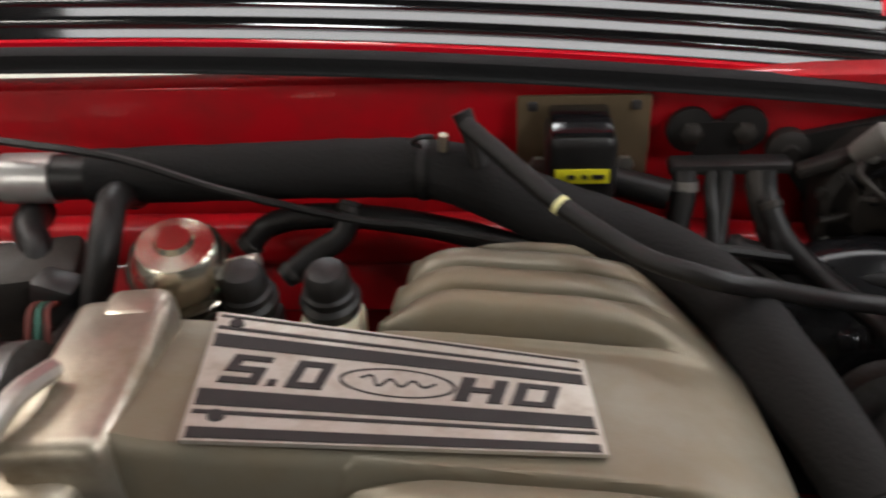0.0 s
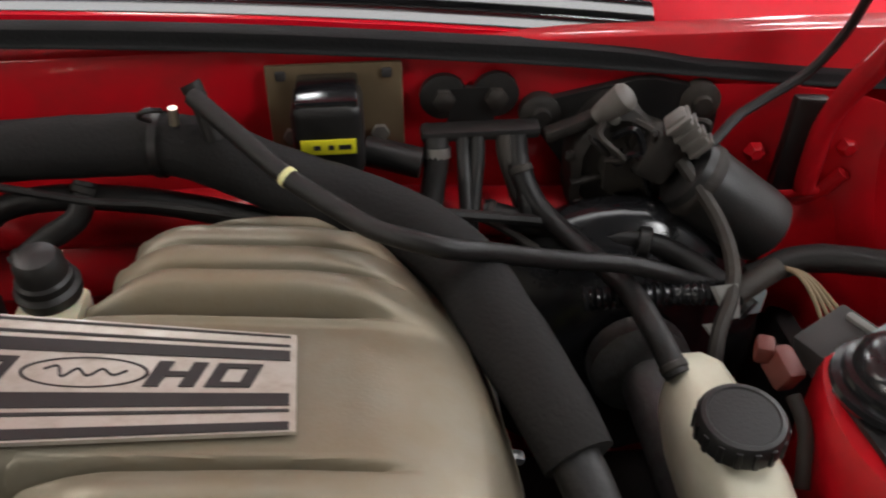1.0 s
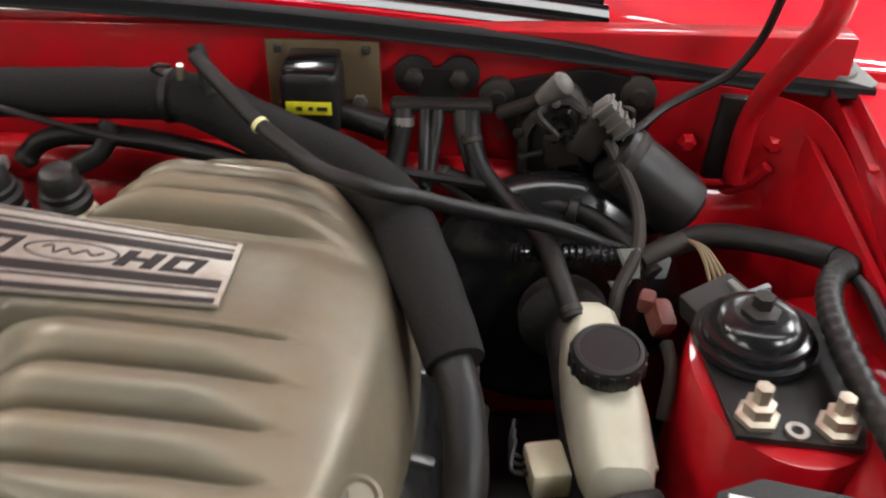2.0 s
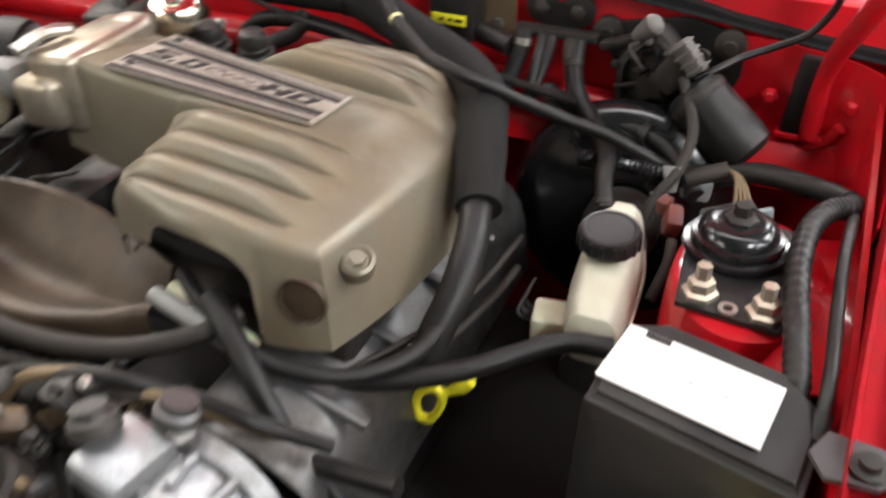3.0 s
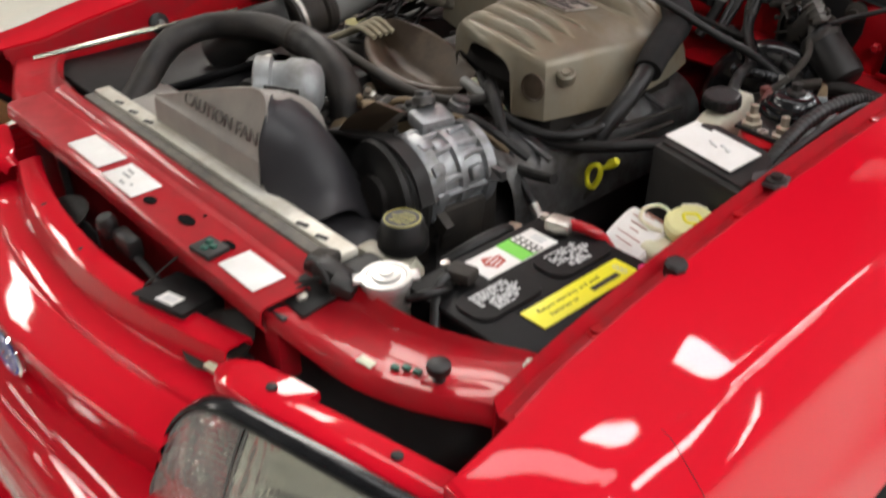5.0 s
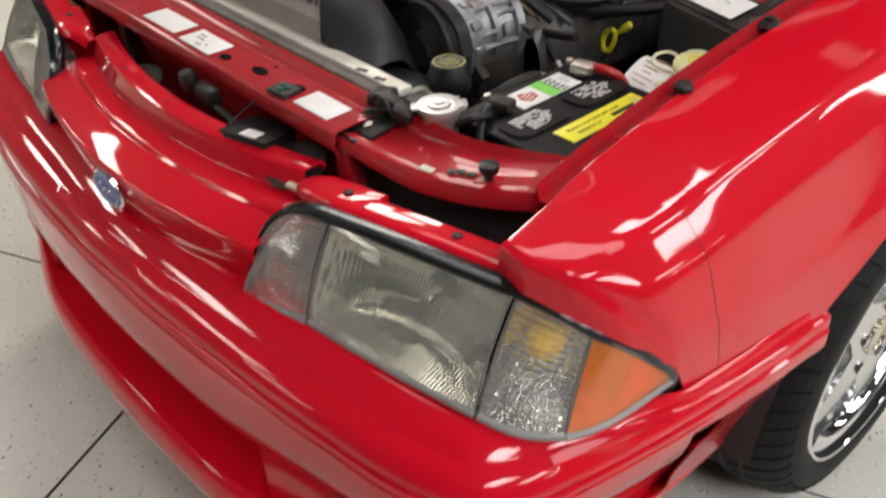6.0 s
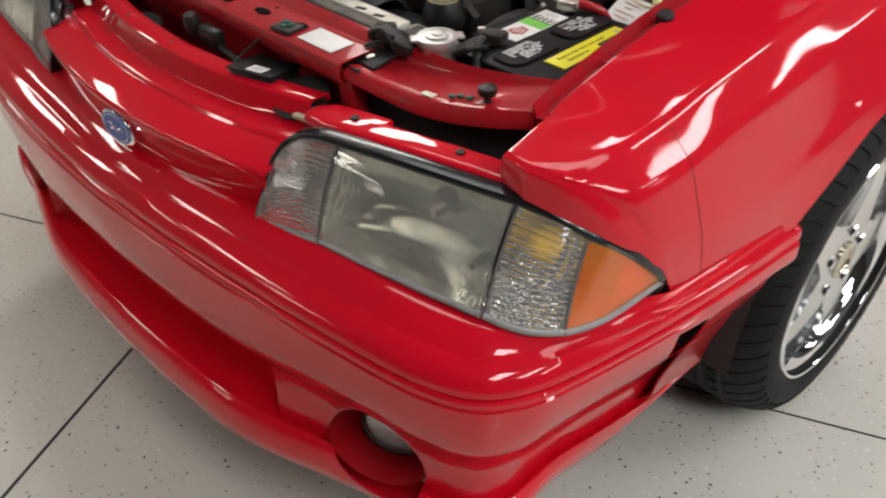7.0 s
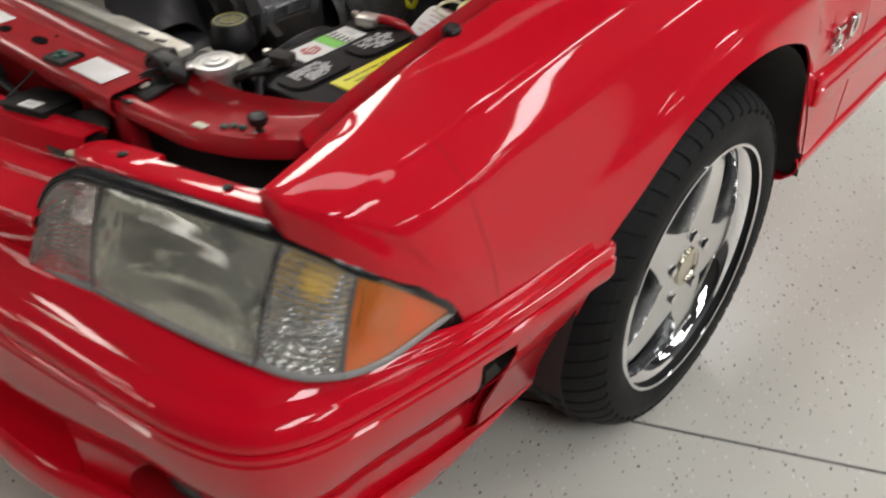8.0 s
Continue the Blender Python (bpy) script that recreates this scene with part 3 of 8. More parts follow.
def wing_section(q):
    """One cross-section of a wing: crowned top, rounded crease, flat bevel, rounded crease, side."""
    p0, p1, a, b, c, d, e, soft = q

    def corner(u, v, w, f):
        """A curve that rounds off the corner v between u and w."""
        s0, s1 = v.lerp(u, f), v.lerp(w, f)
        return [s0.lerp(v, t).lerp(v.lerp(s1, t), t) for t in [n / 8 for n in range(9)]]

    first, second = corner(p1, a, b, soft.x), corner(a, b, c, soft.y)
    top = [p0.lerp(p1, n / 4) + Vector((0, 0, 0.0012 * (n / 4) * (1 - n / 4) * 4)) for n in range(4)] + [p1.lerp(first[0], n / 4) for n in range(4)]
    return top + first + [first[-1].lerp(second[0], n / 4) for n in range(1, 4)] + second + spline([second[-1], c.lerp(d, 0.3), d, e], 5)[1:]


def fender(s):
    """A front wing with its cap over the corner lamp; s: 1 for the car's left, -1 for its right."""
    f = [
        [(0.648, 0.232, 0.750), (0.690, 0.226, 0.746), (0.728, 0.238, 0.737), (0.752, 0.254, 0.725), (0.772, 0.272, 0.709), (0.796, 0.315, 0.675), (0.8085, 0.355, 0.632), (0.813, 0.380, 0.576)],
        [(0.650, 0.230, 0.781), (0.690, 0.2245, 0.780), (0.728, 0.2380, 0.773), (0.751, 0.2550, 0.760), (0.771, 0.274, 0.733), (0.796, 0.318, 0.684), (0.8090, 0.357, 0.638), (0.8135, 0.383, 0.576)],
        [(0.651, 0.2335, 0.7875), (0.690, 0.2283, 0.7872), (0.727, 0.2420, 0.7822), (0.749, 0.2615, 0.7710), (0.767, 0.286, 0.751), (0.796, 0.326, 0.704), (0.8095, 0.362, 0.644), (0.815, 0.388, 0.576)],
        [(0.652, 0.247, 0.7918), (0.691, 0.243, 0.7918), (0.730, 0.256, 0.7865), (0.749, 0.273, 0.7775), (0.772, 0.298, 0.759), (0.798, 0.333, 0.711), (0.810, 0.367, 0.646), (0.816, 0.391, 0.576)],
        [(0.645, 0.320, 0.802), (0.693, 0.320, 0.804), (0.742, 0.322, 0.798), (0.754, 0.326, 0.788), (0.777, 0.334, 0.765), (0.801, 0.354, 0.717), (0.8125, 0.383, 0.650), (0.818, 0.402, 0.576)],
        [(0.634, 0.392, 0.809), (0.692, 0.394, 0.8105), (0.748, 0.397, 0.806), (0.759, 0.398, 0.797), (0.782, 0.400, 0.772), (0.804, 0.407, 0.722), (0.816, 0.419, 0.650), (0.822, 0.426, 0.576)],
    ]
    for y, r in ((0.47, (0.632, 0.8210, 0.7, 0.8222, 0.753, 0.8180, 0.765, 0.8080, 0.786, 0.7845, 0.808, 0.727, 0.823, 0.645, 0.829, 0.56)),
                 (0.57, (0.626, 0.8390, 0.705, 0.8390, 0.758, 0.8340, 0.77, 0.8235, 0.789, 0.8005, 0.814, 0.730, 0.832, 0.645, 0.84, 0.545)),
                 (0.68, (0.634, 0.858, 0.711, 0.8557, 0.762, 0.85, 0.774, 0.839, 0.788, 0.818, 0.816, 0.735, 0.842, 0.672, 0.852, 0.612)),
                 (0.80, (0.641, 0.873, 0.716, 0.8683, 0.766, 0.861, 0.778, 0.849, 0.792, 0.828, 0.821, 0.770, 0.85, 0.724, 0.863, 0.690)),
                 (0.95, (0.646, 0.888, 0.72, 0.8822, 0.771, 0.874, 0.783, 0.861, 0.797, 0.84, 0.827, 0.792, 0.855, 0.754, 0.868, 0.722)),
                 (1.11, (0.65, 0.904, 0.725, 0.897, 0.776, 0.888, 0.788, 0.875, 0.797, 0.856, 0.831, 0.792, 0.857, 0.742, 0.869, 0.698)),
                 (1.23, (0.654, 0.918, 0.729, 0.9098, 0.78, 0.9, 0.792, 0.887, 0.801, 0.867, 0.834, 0.785, 0.858, 0.705, 0.869, 0.622)),
                 (1.31, (0.658, 0.928, 0.733, 0.9185, 0.783, 0.908, 0.795, 0.895, 0.803, 0.875, 0.837, 0.77, 0.86, 0.62, 0.86, 0.4)),
                 (1.50, (0.664, 0.95, 0.738, 0.9385, 0.786, 0.927, 0.798, 0.914, 0.806, 0.892, 0.84, 0.77, 0.864, 0.6, 0.856, 0.36))):
        f.append([(r[2 * k], y, r[2 * k + 1]) for k in range(8)])
    # long fair curves from the cap to the door
    for k in range(8):
        ys = np.array([r[k][1] for r in f[4:]])
        fair = [np.polyval(np.polyfit(ys, [r[k][c] for r in f[4:]], 3 if k < 5 else 4), ys) for c in (0, 2)]
        for r, y, x, z in zip(f[4:], ys, *fair):
            if y > 0.40:
                r[k] = (float(x), float(y), float(z) if k < 5 else r[k][2])
    # a flat bevel between the top and the side, with rounded creases that tighten behind the cap
    ctrl = []
    for i, r in enumerate(f):
        p = [Vector(q) for q in r]
        k = smoothstep(1, 5, i)
        a = p[2].lerp(p[3], 0.5).lerp(p[2].lerp(p[3], 0.15) + Vector((0.002, 0, 0.0015)), k)
        b = p[4].lerp(p[5], 0.25).lerp(p[4].lerp(p[5], 0.30) + Vector((0.004, 0, 0.002)), k)
        ctrl.append([p[0], p[1], a, b, p[5].lerp(p[6], 0.25), p[6], p[7], Vector((0.42 - 0.24 * k, 0.40 - 0.22 * k, 0))])
    lines = [spline([r[k] for r in ctrl], 5) for k in range(8)]
    full = [wing_section([line[i] for line in lines]) for i in range(len(lines[0]))]
    bm = bmesh.new()
    grid_faces(bm, [[(s * q.x, q.y, q.z) for q in r] for r in full])
    w = part("fender", thicken(bm, 0.004 * s), RED, car, "glossy red front wing")
    # the inner flange that the wing is bolted down by
    edge = [r[0] for r in f[4:]]
    rows = [[(s * x, y, z), (s * (x - 0.003), y, z - 0.010), (s * (x - 0.006), y, z - 0.014), (s * (x - 0.022), y, z - 0.015), (s * (x - 0.026), y, z - 0.030), (s * (x - 0.025), y, z - 0.30)] for x, y, z in edge]
    part("fender_flange", thicken(sheet(rows, 4, 2), 0.002), RED_TOP, w, "dusty red inner flange with bolts")
    for y in (0.46, 0.70, 0.98, 1.16):
        k = [r for r in zip(edge, edge[1:]) if r[0][1] <= y <= r[1][1]][0]
        t = (y - k[0][1]) / (k[1][1] - k[0][1])
        x, z = k[0][0] + t * (k[1][0] - k[0][0]), k[0][2] + t * (k[1][2] - k[0][2])
        bm = lathe([(0.010, 0), (0.010, 0.002), (0.006, 0.0025), (0.006, 0.006), (0.0, 0.0065)], (s * (x - 0.014), y, z - 0.0145), (0, 0, 1), 12)
        part("bolt", bm, RED_BAY, w)
    # panel seam between the cap and the wing
    seam = [Vector(p) + Vector((0.0004, 0.0012, 0.0004)) for p in full[25][9::3]]
    part("seam", tube([(s * p.x, p.y, p.z) for p in seam], 0.0003, 6, 4), DARK, w, "thin dark panel gap")
    return w


wing = fender(1)
fender(-1)

# side moulding in front of and behind the wheel
for ys, xs in (((0.375, 0.44, 0.52, 0.60, 0.640, 0.652), (0.8150, 0.826, 0.836, 0.842, 0.845, 0.838)), ((1.300, 1.31, 1.40, 1.50, 1.75, 2.10), (0.858, 0.866, 0.868, 0.869, 0.869, 0.868))):
    rows = []
    for i, (y, x) in enumerate(zip(ys, xs)):
        shut = 0.3 if (i in (0,) and ys[0] > 1) or (i == 5 and ys[0] < 1) else 1.0
        c = 0.545 if ys[0] < 1 else 0.53
        prof = [(-0.012, 0.030), (0.004, 0.029), (0.009, 0.025), (0.010, 0.012), (0.006, 0.010), (0.006, 0.005), (0.012, 0.002), (0.0125, -0.020), (0.009, -0.028), (-0.012, -0.030)]
        rows.append([(x + dx * shut * (1.0 if ys[0] < 1 else 0.6), y, c + dz * (0.5 + 0.5 * shut)) for dx, dz in prof])
    part("side_moulding", thicken(sheet(rows, 5, 1), 0.002), RED, car, "red body-side moulding strip")

# door and sill behind the wing
rows = [[(0.668, y, 0.952), (0.76, y, 0.942), (0.798, y, 0.914), (0.806, y, 0.892), (0.840, y, 0.77), (0.864, y, 0.60), (0.856, y, 0.36)] for y in (1.506, 1.7, 1.9, 2.15)]
part("door", thicken(sheet(rows, 3, 4), 0.004), RED, car, "glossy red door skin")
part("door", thicken(sheet([[(-x, y, z) for x, y, z in r] for r in rows], 3, 4), 0.004), RED, car, "glossy red door skin")
rows = [[(0.857, y, 0.380), (0.863, y, 0.370), (0.860, y, 0.350), (0.845, y, 0.333), (0.826, y, 0.323), (0.76, y, 0.318)] for y in (1.315, 1.5, 1.8, 2.15)]
part("side_skirt", thicken(sheet(rows, 3, 4), 0.003), RED, car, "red side skirt tucked under the door")
bd = part("side_badge", box((0.8665, 1.384, 0.598), (0.004, 0.110, 0.003), 0.001), CHROME, car, "small chrome engine-size badge")
for ch, dy, w in (("5", -0.036, 0.040), (".", 0.0, 0.010), ("0", 0.036, 0.042)):
    lettering("badge_digit", ch, 0.056, Matrix.Translation((0.8665, 1.384 + dy, 0.620 if ch != "." else 0.604)) @ Matrix(((0, 0, 1, 0), (1, 0, 0, 0), (0, 1, 0, 0), (0, 0, 0, 1))), SATIN, bd, 0.003, 0.12, 0.001, width=w)

# fascia side behind the corner, down to the wheel opening, with the brake duct
rows = []
for y, x in ((0.47, 0.838), (0.52, 0.842), (0.57, 0.846), (0.615, 0.848)):
    a = max(0.0, 0.63 - 1.0 * (y - 0.47))
    rows.append([(x - 0.012, y, 0.545), (x - 0.014, y + 0.012, 0.50), (x - 0.030, y - 0.005, 0.44), (x - 0.052, y - 0.03, 0.37), (x - 0.060, y - 0.035, 0.33), (x - 0.085, y - 0.035, 0.305)])
part("fascia_side", thicken(sheet(rows, 4, 4), 0.003), RED_DIM, car, "red lower fascia side in front of the wheel")
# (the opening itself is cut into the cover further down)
# plate behind the opening, its near-black stands in for the duct's shade
part("brake_duct", box((0.742, 0.42, 0.45), (0.010, 0.15, 0.20), 0.003), DARK, car, "near-black plate painting in the shade of the brake duct")

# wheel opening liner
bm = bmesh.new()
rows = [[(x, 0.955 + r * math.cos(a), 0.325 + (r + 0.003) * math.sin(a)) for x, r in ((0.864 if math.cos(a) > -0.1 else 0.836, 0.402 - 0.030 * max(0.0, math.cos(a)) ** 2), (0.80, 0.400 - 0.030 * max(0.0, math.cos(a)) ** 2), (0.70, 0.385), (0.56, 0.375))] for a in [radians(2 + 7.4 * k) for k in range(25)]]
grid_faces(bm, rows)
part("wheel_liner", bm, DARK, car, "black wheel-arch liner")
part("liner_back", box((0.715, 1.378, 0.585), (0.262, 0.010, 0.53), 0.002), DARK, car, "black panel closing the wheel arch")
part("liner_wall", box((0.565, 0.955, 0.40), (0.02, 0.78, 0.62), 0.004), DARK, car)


def road_wheel(c, turn=0.0):
    """A five-spoke chrome wheel with a low tyre; its outer face looks along +x."""
    w = new("wheel")
    w.parent = car
    w.location = c
    w.rotation_euler = (0, 0, turn)
    ax = (1, 0, 0)
    tyre = part("tyre", lathe([(0.222, -0.105), (0.235, -0.118), (0.275, -0.122), (0.305, -0.115), (0.319, -0.100), (0.3245, -0.080), (0.3255, -0.03), (0.3250, 0.03), (0.3225, 0.058), (0.3180, 0.076), (0.3115, 0.092), (0.3030, 0.104), (0.2920, 0.1130), (0.2800, 0.1185), (0.264, 0.1215), (0.248, 0.1205), (0.236, 0.116), (0.228, 0.110), (0.222, 0.100)], (0, 0, 0), ax, 96, cap=False), TYRE, w, "low-profile black tyre")
    tyre.parent = w
    bm = bmesh.new()
    for g in (-0.055, -0.018, 0.018, 0.055):
        lathe([(0.3262, g - 0.004), (0.3266, g - 0.003), (0.3266, g + 0.003), (0.3262, g + 0.004)], (0, 0, 0), ax, 96, bm, cap=False)
    part("tread_groove", bm, DARK, tyre)
    # shoulder blocks that wrap from the tread to the sidewall, with open grooves between
    shoulder = [(0.2870, 0.1155), (0.2900, 0.1180), (0.3000, 0.1112), (0.3090, 0.1000), (0.3165, 0.0862), (0.3222, 0.0690), (0.3262, 0.0500), (0.3274, 0.0330), (0.3235, 0.0320)]
    half = 0.43 * 2 * math.pi / 54
    rows = []
    for m, dr in ((-1.0, -0.006), (-0.97, 0.0), (0.0, 0.0), (0.97, 0.0), (1.0, -0.006)):
        rows.append([(x, (r + dr) * math.sin(m * half + 1.1 * (x - 0.08)), (r + dr) * math.cos(m * half + 1.1 * (x - 0.08))) for r, x in shoulder])
    b = bmesh.new()
    grid_faces(b, rows)
    first = None
    for k in range(54):
        if first is None:
            block = first = part("tread_block", b, TYRE, tyre, smooth=False)
        else:
            block = new("tread_block", first.data)
            block.parent = tyre
        block.rotation_euler = (2 * math.pi * k / 54, 0, 0)
    part("barrel", lathe([(0.226, 0.118), (0.2315, 0.1185), (0.2335, 0.115), (0.232, 0.109), (0.226, 0.104), (0.218, 0.100), (0.211, 0.094), (0.206, 0.084), (0.203, 0.070), (0.200, 0.050), (0.196, 0.0), (0.198, -0.08), (0.210, -0.10), (0.222, -0.105)], (0, 0, 0), ax, 96, cap=False), CHROME, w, "polished chrome rim")
    part("brake_disc", lathe([(0.02, -0.02), (0.145, -0.02), (0.148, -0.012), (0.148, 0.0), (0.145, 0.008), (0.02, 0.008)], (0, 0, 0), ax, 48), GRIME, w, "dull brake disc")
    for k in range(5):
        a = radians(72 * k - 23)
        b = bmesh.new()
        rows = []
        for r, hw, x in ((0.020, 0.030, 0.096), (0.050, 0.046, 0.097), (0.080, 0.050, 0.098), (0.11, 0.040, 0.098), (0.15, 0.032, 0.097), (0.185, 0.029, 0.092), (0.206, 0.034, 0.084)):
            rows.append([(x - 0.040, -hw, r), (x - 0.005, -hw, r), (x, -hw * 0.86, r), (x + 0.0005, 0, r), (x, hw * 0.86, r), (x - 0.005, hw, r), (x - 0.040, hw, r)])
        sheet(rows, 4, 2, b)
        b.transform(Matrix.Rotation(a, 4, "X"))
        part("spoke", b, SATIN, w)
    part("hub_cap", lathe([(0.036, 0.090), (0.036, 0.1010), (0.033, 0.1030), (0.026, 0.1030), (0.024, 0.1000), (0.0, 0.0995)], (0, 0, 0), ax, 40), CHROME_DULL, w, "round centre cap")
    for k in range(5):
        a = radians(72 * k + 13)
        part("wheel_nut", lathe([(0.012, 0.085), (0.012, 0.098), (0.009, 0.103), (0.0, 0.104)], (0, 0.062 * math.cos(a), 0.062 * math.sin(a)), ax, 6), CHROME, w)
    return w


road_wheel((0.730, 0.955, 0.3255))
road_wheel((-0.730, 0.955, 0.3255), math.pi)


# ---- lamps ----
def lamp_face(s, corners, bulge, nu=10, nv=8):
    """A gently bowed lens from its four corner lines: top and bottom rows of points."""
    top, bot = corners
    rows = []
    t, b = spline(top, nu), spline(bot, nu)
    for p, q in zip(t, b):
        row = []
        for k in range(nv + 1):
            v = k / nv
            r = p.lerp(q, v) + Vector((0.0, -bulge * 4 * v * (1 - v), 0))
            row.append((s * r.x, r.y, r.z))
        rows.append(row)
    bm = bmesh.new()
    grid_faces(bm, rows)
    return bm, rows


def rim_of(rows, r, depth):
    """The dark gasket round a lens."""
    ring = list(rows[0]) + [x[-1] for x in rows[1:]] + list(reversed(rows[-1]))[1:] + [x[0] for x in reversed(rows)][1:]
    return tube([Vector(p) + Vector((0, depth, 0)) for p in ring], r, 6, 1)


def lamps(s):
    unit = new("headlamp")
    unit.parent = car
    back = 0.055
    parts = (
        ("parking_lens", [(0.326, 0.110, 0.648), (0.336, 0.124, 0.690), (0.356, 0.139, 0.719), (0.388, 0.151, 0.733), (0.427, 0.161, 0.735)], [(0.318, 0.092, 0.598), (0.340, 0.096, 0.600), (0.366, 0.101, 0.602), (0.398, 0.106, 0.605), (0.430, 0.112, 0.607)], PARK_LENS, 0.006),
        ("headlight_lens", [(0.431, 0.165, 0.735), (0.51, 0.182, 0.736), (0.60, 0.203, 0.736), (0.675, 0.222, 0.735)], [(0.434, 0.114, 0.608), (0.52, 0.124, 0.610), (0.61, 0.137, 0.612), (0.690, 0.152, 0.613)], HL_LENS, 0.008),
        ("turn_lens", [(0.680, 0.225, 0.734), (0.708, 0.232, 0.731), (0.735, 0.244, 0.724), (0.757, 0.260, 0.712)], [(0.693, 0.1545, 0.612), (0.722, 0.165, 0.607), (0.748, 0.182, 0.603), (0.772, 0.208, 0.601)], PARK_LENS, 0.006),
        ("side_marker_lens", [(0.758, 0.2605, 0.711), (0.778, 0.281, 0.694), (0.795, 0.312, 0.666), (0.8055, 0.351, 0.624)], [(0.7725, 0.2085, 0.601), (0.785, 0.235, 0.601), (0.795, 0.275, 0.603), (0.805, 0.354, 0.612)], AMBER_LENS, 0.003),
    )
    for name, top, bot, mat, bulge in parts:
        bm, rows = lamp_face(s, (top, bot), bulge)
        lens = part(name, thicken(bm, 0.0025), mat, unit, {"parking_lens": "clear ribbed parking lamp lens", "headlight_lens": "hazed clear headlight lens", "turn_lens": "clear ribbed turn signal lens", "side_marker_lens": "orange side marker lens"}[name])
        part("gasket", rim_of(rows, 0.0015, 0.002), GASKET, lens)
        part("lens_edge", tube([Vector(r[-1]) + Vector((0, 0.003, 0.0035)) for r in rows], 0.0045, 8, 1), LENS_EDGE, lens, "thick grey moulded lens edge")
        # moulded rows of clear ribs on the inner face
        if name in ("parking_lens", "turn_lens"):
            bm = bmesh.new()
            for k in range(17):
                v = (k + 0.7) / 18 * (len(rows[0]) - 1)
                a, f = int(v), v - int(v)
                tube([Vector(r[a]).lerp(Vector(r[a + 1]), f) + Vector((0, 0.0062, 0)) for r in rows], 0.0033, 8, 1, bm)
            ribs = part("ribs", bm, RIB_GLASS, lens, "rows of clear moulded ribs")
            ribs.visible_shadow = False
        # the bowl behind the lens
        n = len(rows)
        bowl = []
        for i, r in enumerate(rows):
            e = 4 * (i / (n - 1)) * (1 - i / (n - 1))
            row = []
            for k, p in enumerate(r):
                v = k / (len(r) - 1)
                f = 4 * v * (1 - v)
                dep = 0.008 + (back * (e * f) ** 0.5 if name != "side_marker_lens" else 0.045 * max(0.0, 1 - 1.8 * i / (n - 1)) ** 0.8 * f ** 0.5)
                row.append(Vector(p) + Vector((-s * dep * (0.5 if name in ("side_marker_lens",) else 0.12), dep, 0)))
            bowl.append(row)
        bm = bmesh.new()
        grid_faces(bm, bowl)
        part("reflector", bm, AMBER_IN if name == "side_marker_lens" else HAZED_BOWL if name == "headlight_lens" else TURN_BOWL, lens, "orange lamp bowl" if name == "side_marker_lens" else "silvered lamp bowl")
        if name == "turn_lens":
            part("bulb", lathe([(0.0, 0), (0.012, 0.002), (0.020, 0.010), (0.023, 0.022), (0.019, 0.036), (0.012, 0.046), (0.012, 0.056)], (s * 0.711, 0.219, 0.684), (0.05 * s, 1, 0.15), 18), BULB_AMBER, lens, "amber bulb")
            # added chrome piece that brightens the bowl, not a known lamp part
            part("bulb_brightener", lathe([(0.0, 0), (0.006, 0.002), (0.009, 0.012), (0.007, 0.034), (0.004, 0.04)], (s * 0.744, 0.222, 0.655), (0, 1, 0), 14), CHROME, lens, "small chrome reflector added to brighten the turn lamp")
        if name == "headlight_lens":
            part("bulb", lathe([(0.0, 0), (0.008, 0.002), (0.010, 0.012), (0.010, 0.04)], (s * 0.565, 0.196, 0.680), (0, 1, 0.05), 16), CHROME, lens, "silver-tipped bulb")
            part("bulb_socket", lathe([(0.012, 0), (0.021, 0.001), (0.023, 0.006), (0.023, 0.03)], (s * 0.565, 0.221, 0.681), (0, 1, 0.05), 20), DARK, lens, "dark bulb socket ring")
            part("aim_screw", lathe([(0.0, 0), (0.0055, 0.001), (0.006, 0.010), (0.006, 0.03)], (s * 0.652, 0.178, 0.655), (0, 1, 0.05), 10), DARK, lens, "dark aiming screw")
    # black surround over the lamps
    rows = []
    for x, y, z in ((0.318, 0.098, 0.600), (0.322, 0.113, 0.650), (0.330, 0.129, 0.694), (0.351, 0.146, 0.726), (0.386, 0.158, 0.7405), (0.425, 0.168, 0.7425), (0.51, 0.188, 0.7435), (0.60, 0.209, 0.7435), (0.68, 0.229, 0.7425), (0.728, 0.246, 0.733), (0.763, 0.268, 0.712), (0.794, 0.314, 0.674), (0.8085, 0.357, 0.628), (0.807, 0.360, 0.605)):
        rows.append([(s * x, y - 0.006, z - 0.006), (s * x, y - 0.004, z), (s * x, y + 0.014, z + 0.003), (s * x, y + 0.022, z - 0.004)])
    part("surround", thicken(sheet(rows, 3, 2), 0.002), BLACK_GLOSS, unit, "black rubber lamp surround")
    # red strip behind the lamp, with push rivets
    rows = []
    for x, y, z, d in ((0.318, 0.196, 0.730, 0.018), (0.335, 0.186, 0.741, 0.028), (0.362, 0.176, 0.7465, 0.050), (0.41, 0.183, 0.748, 0.054), (0.446, 0.191, 0.7485, 0.053), (0.4485, 0.1915, 0.7485, 0.040), (0.53, 0.210, 0.7492, 0.040), (0.60, 0.226, 0.7495, 0.040), (0.655, 0.239, 0.7485, 0.040)):
        rows.append([(s * x, y - 0.004, z - 0.010), (s * x, y - 0.001, z - 0.002), (s * x, y + 0.002, z), (s * x, y + 0.5 * d, z + 0.0012), (s * x, y + d - 0.002, z), (s * x, y + d, z - 0.002), (s * x, y + d, z - 0.012)])
    bm = bmesh.new()
    grid_faces(bm, rows)
    strip = part("lamp_strip", thicken(bm, 0.002), RED, unit, "red strip behind the lamps")
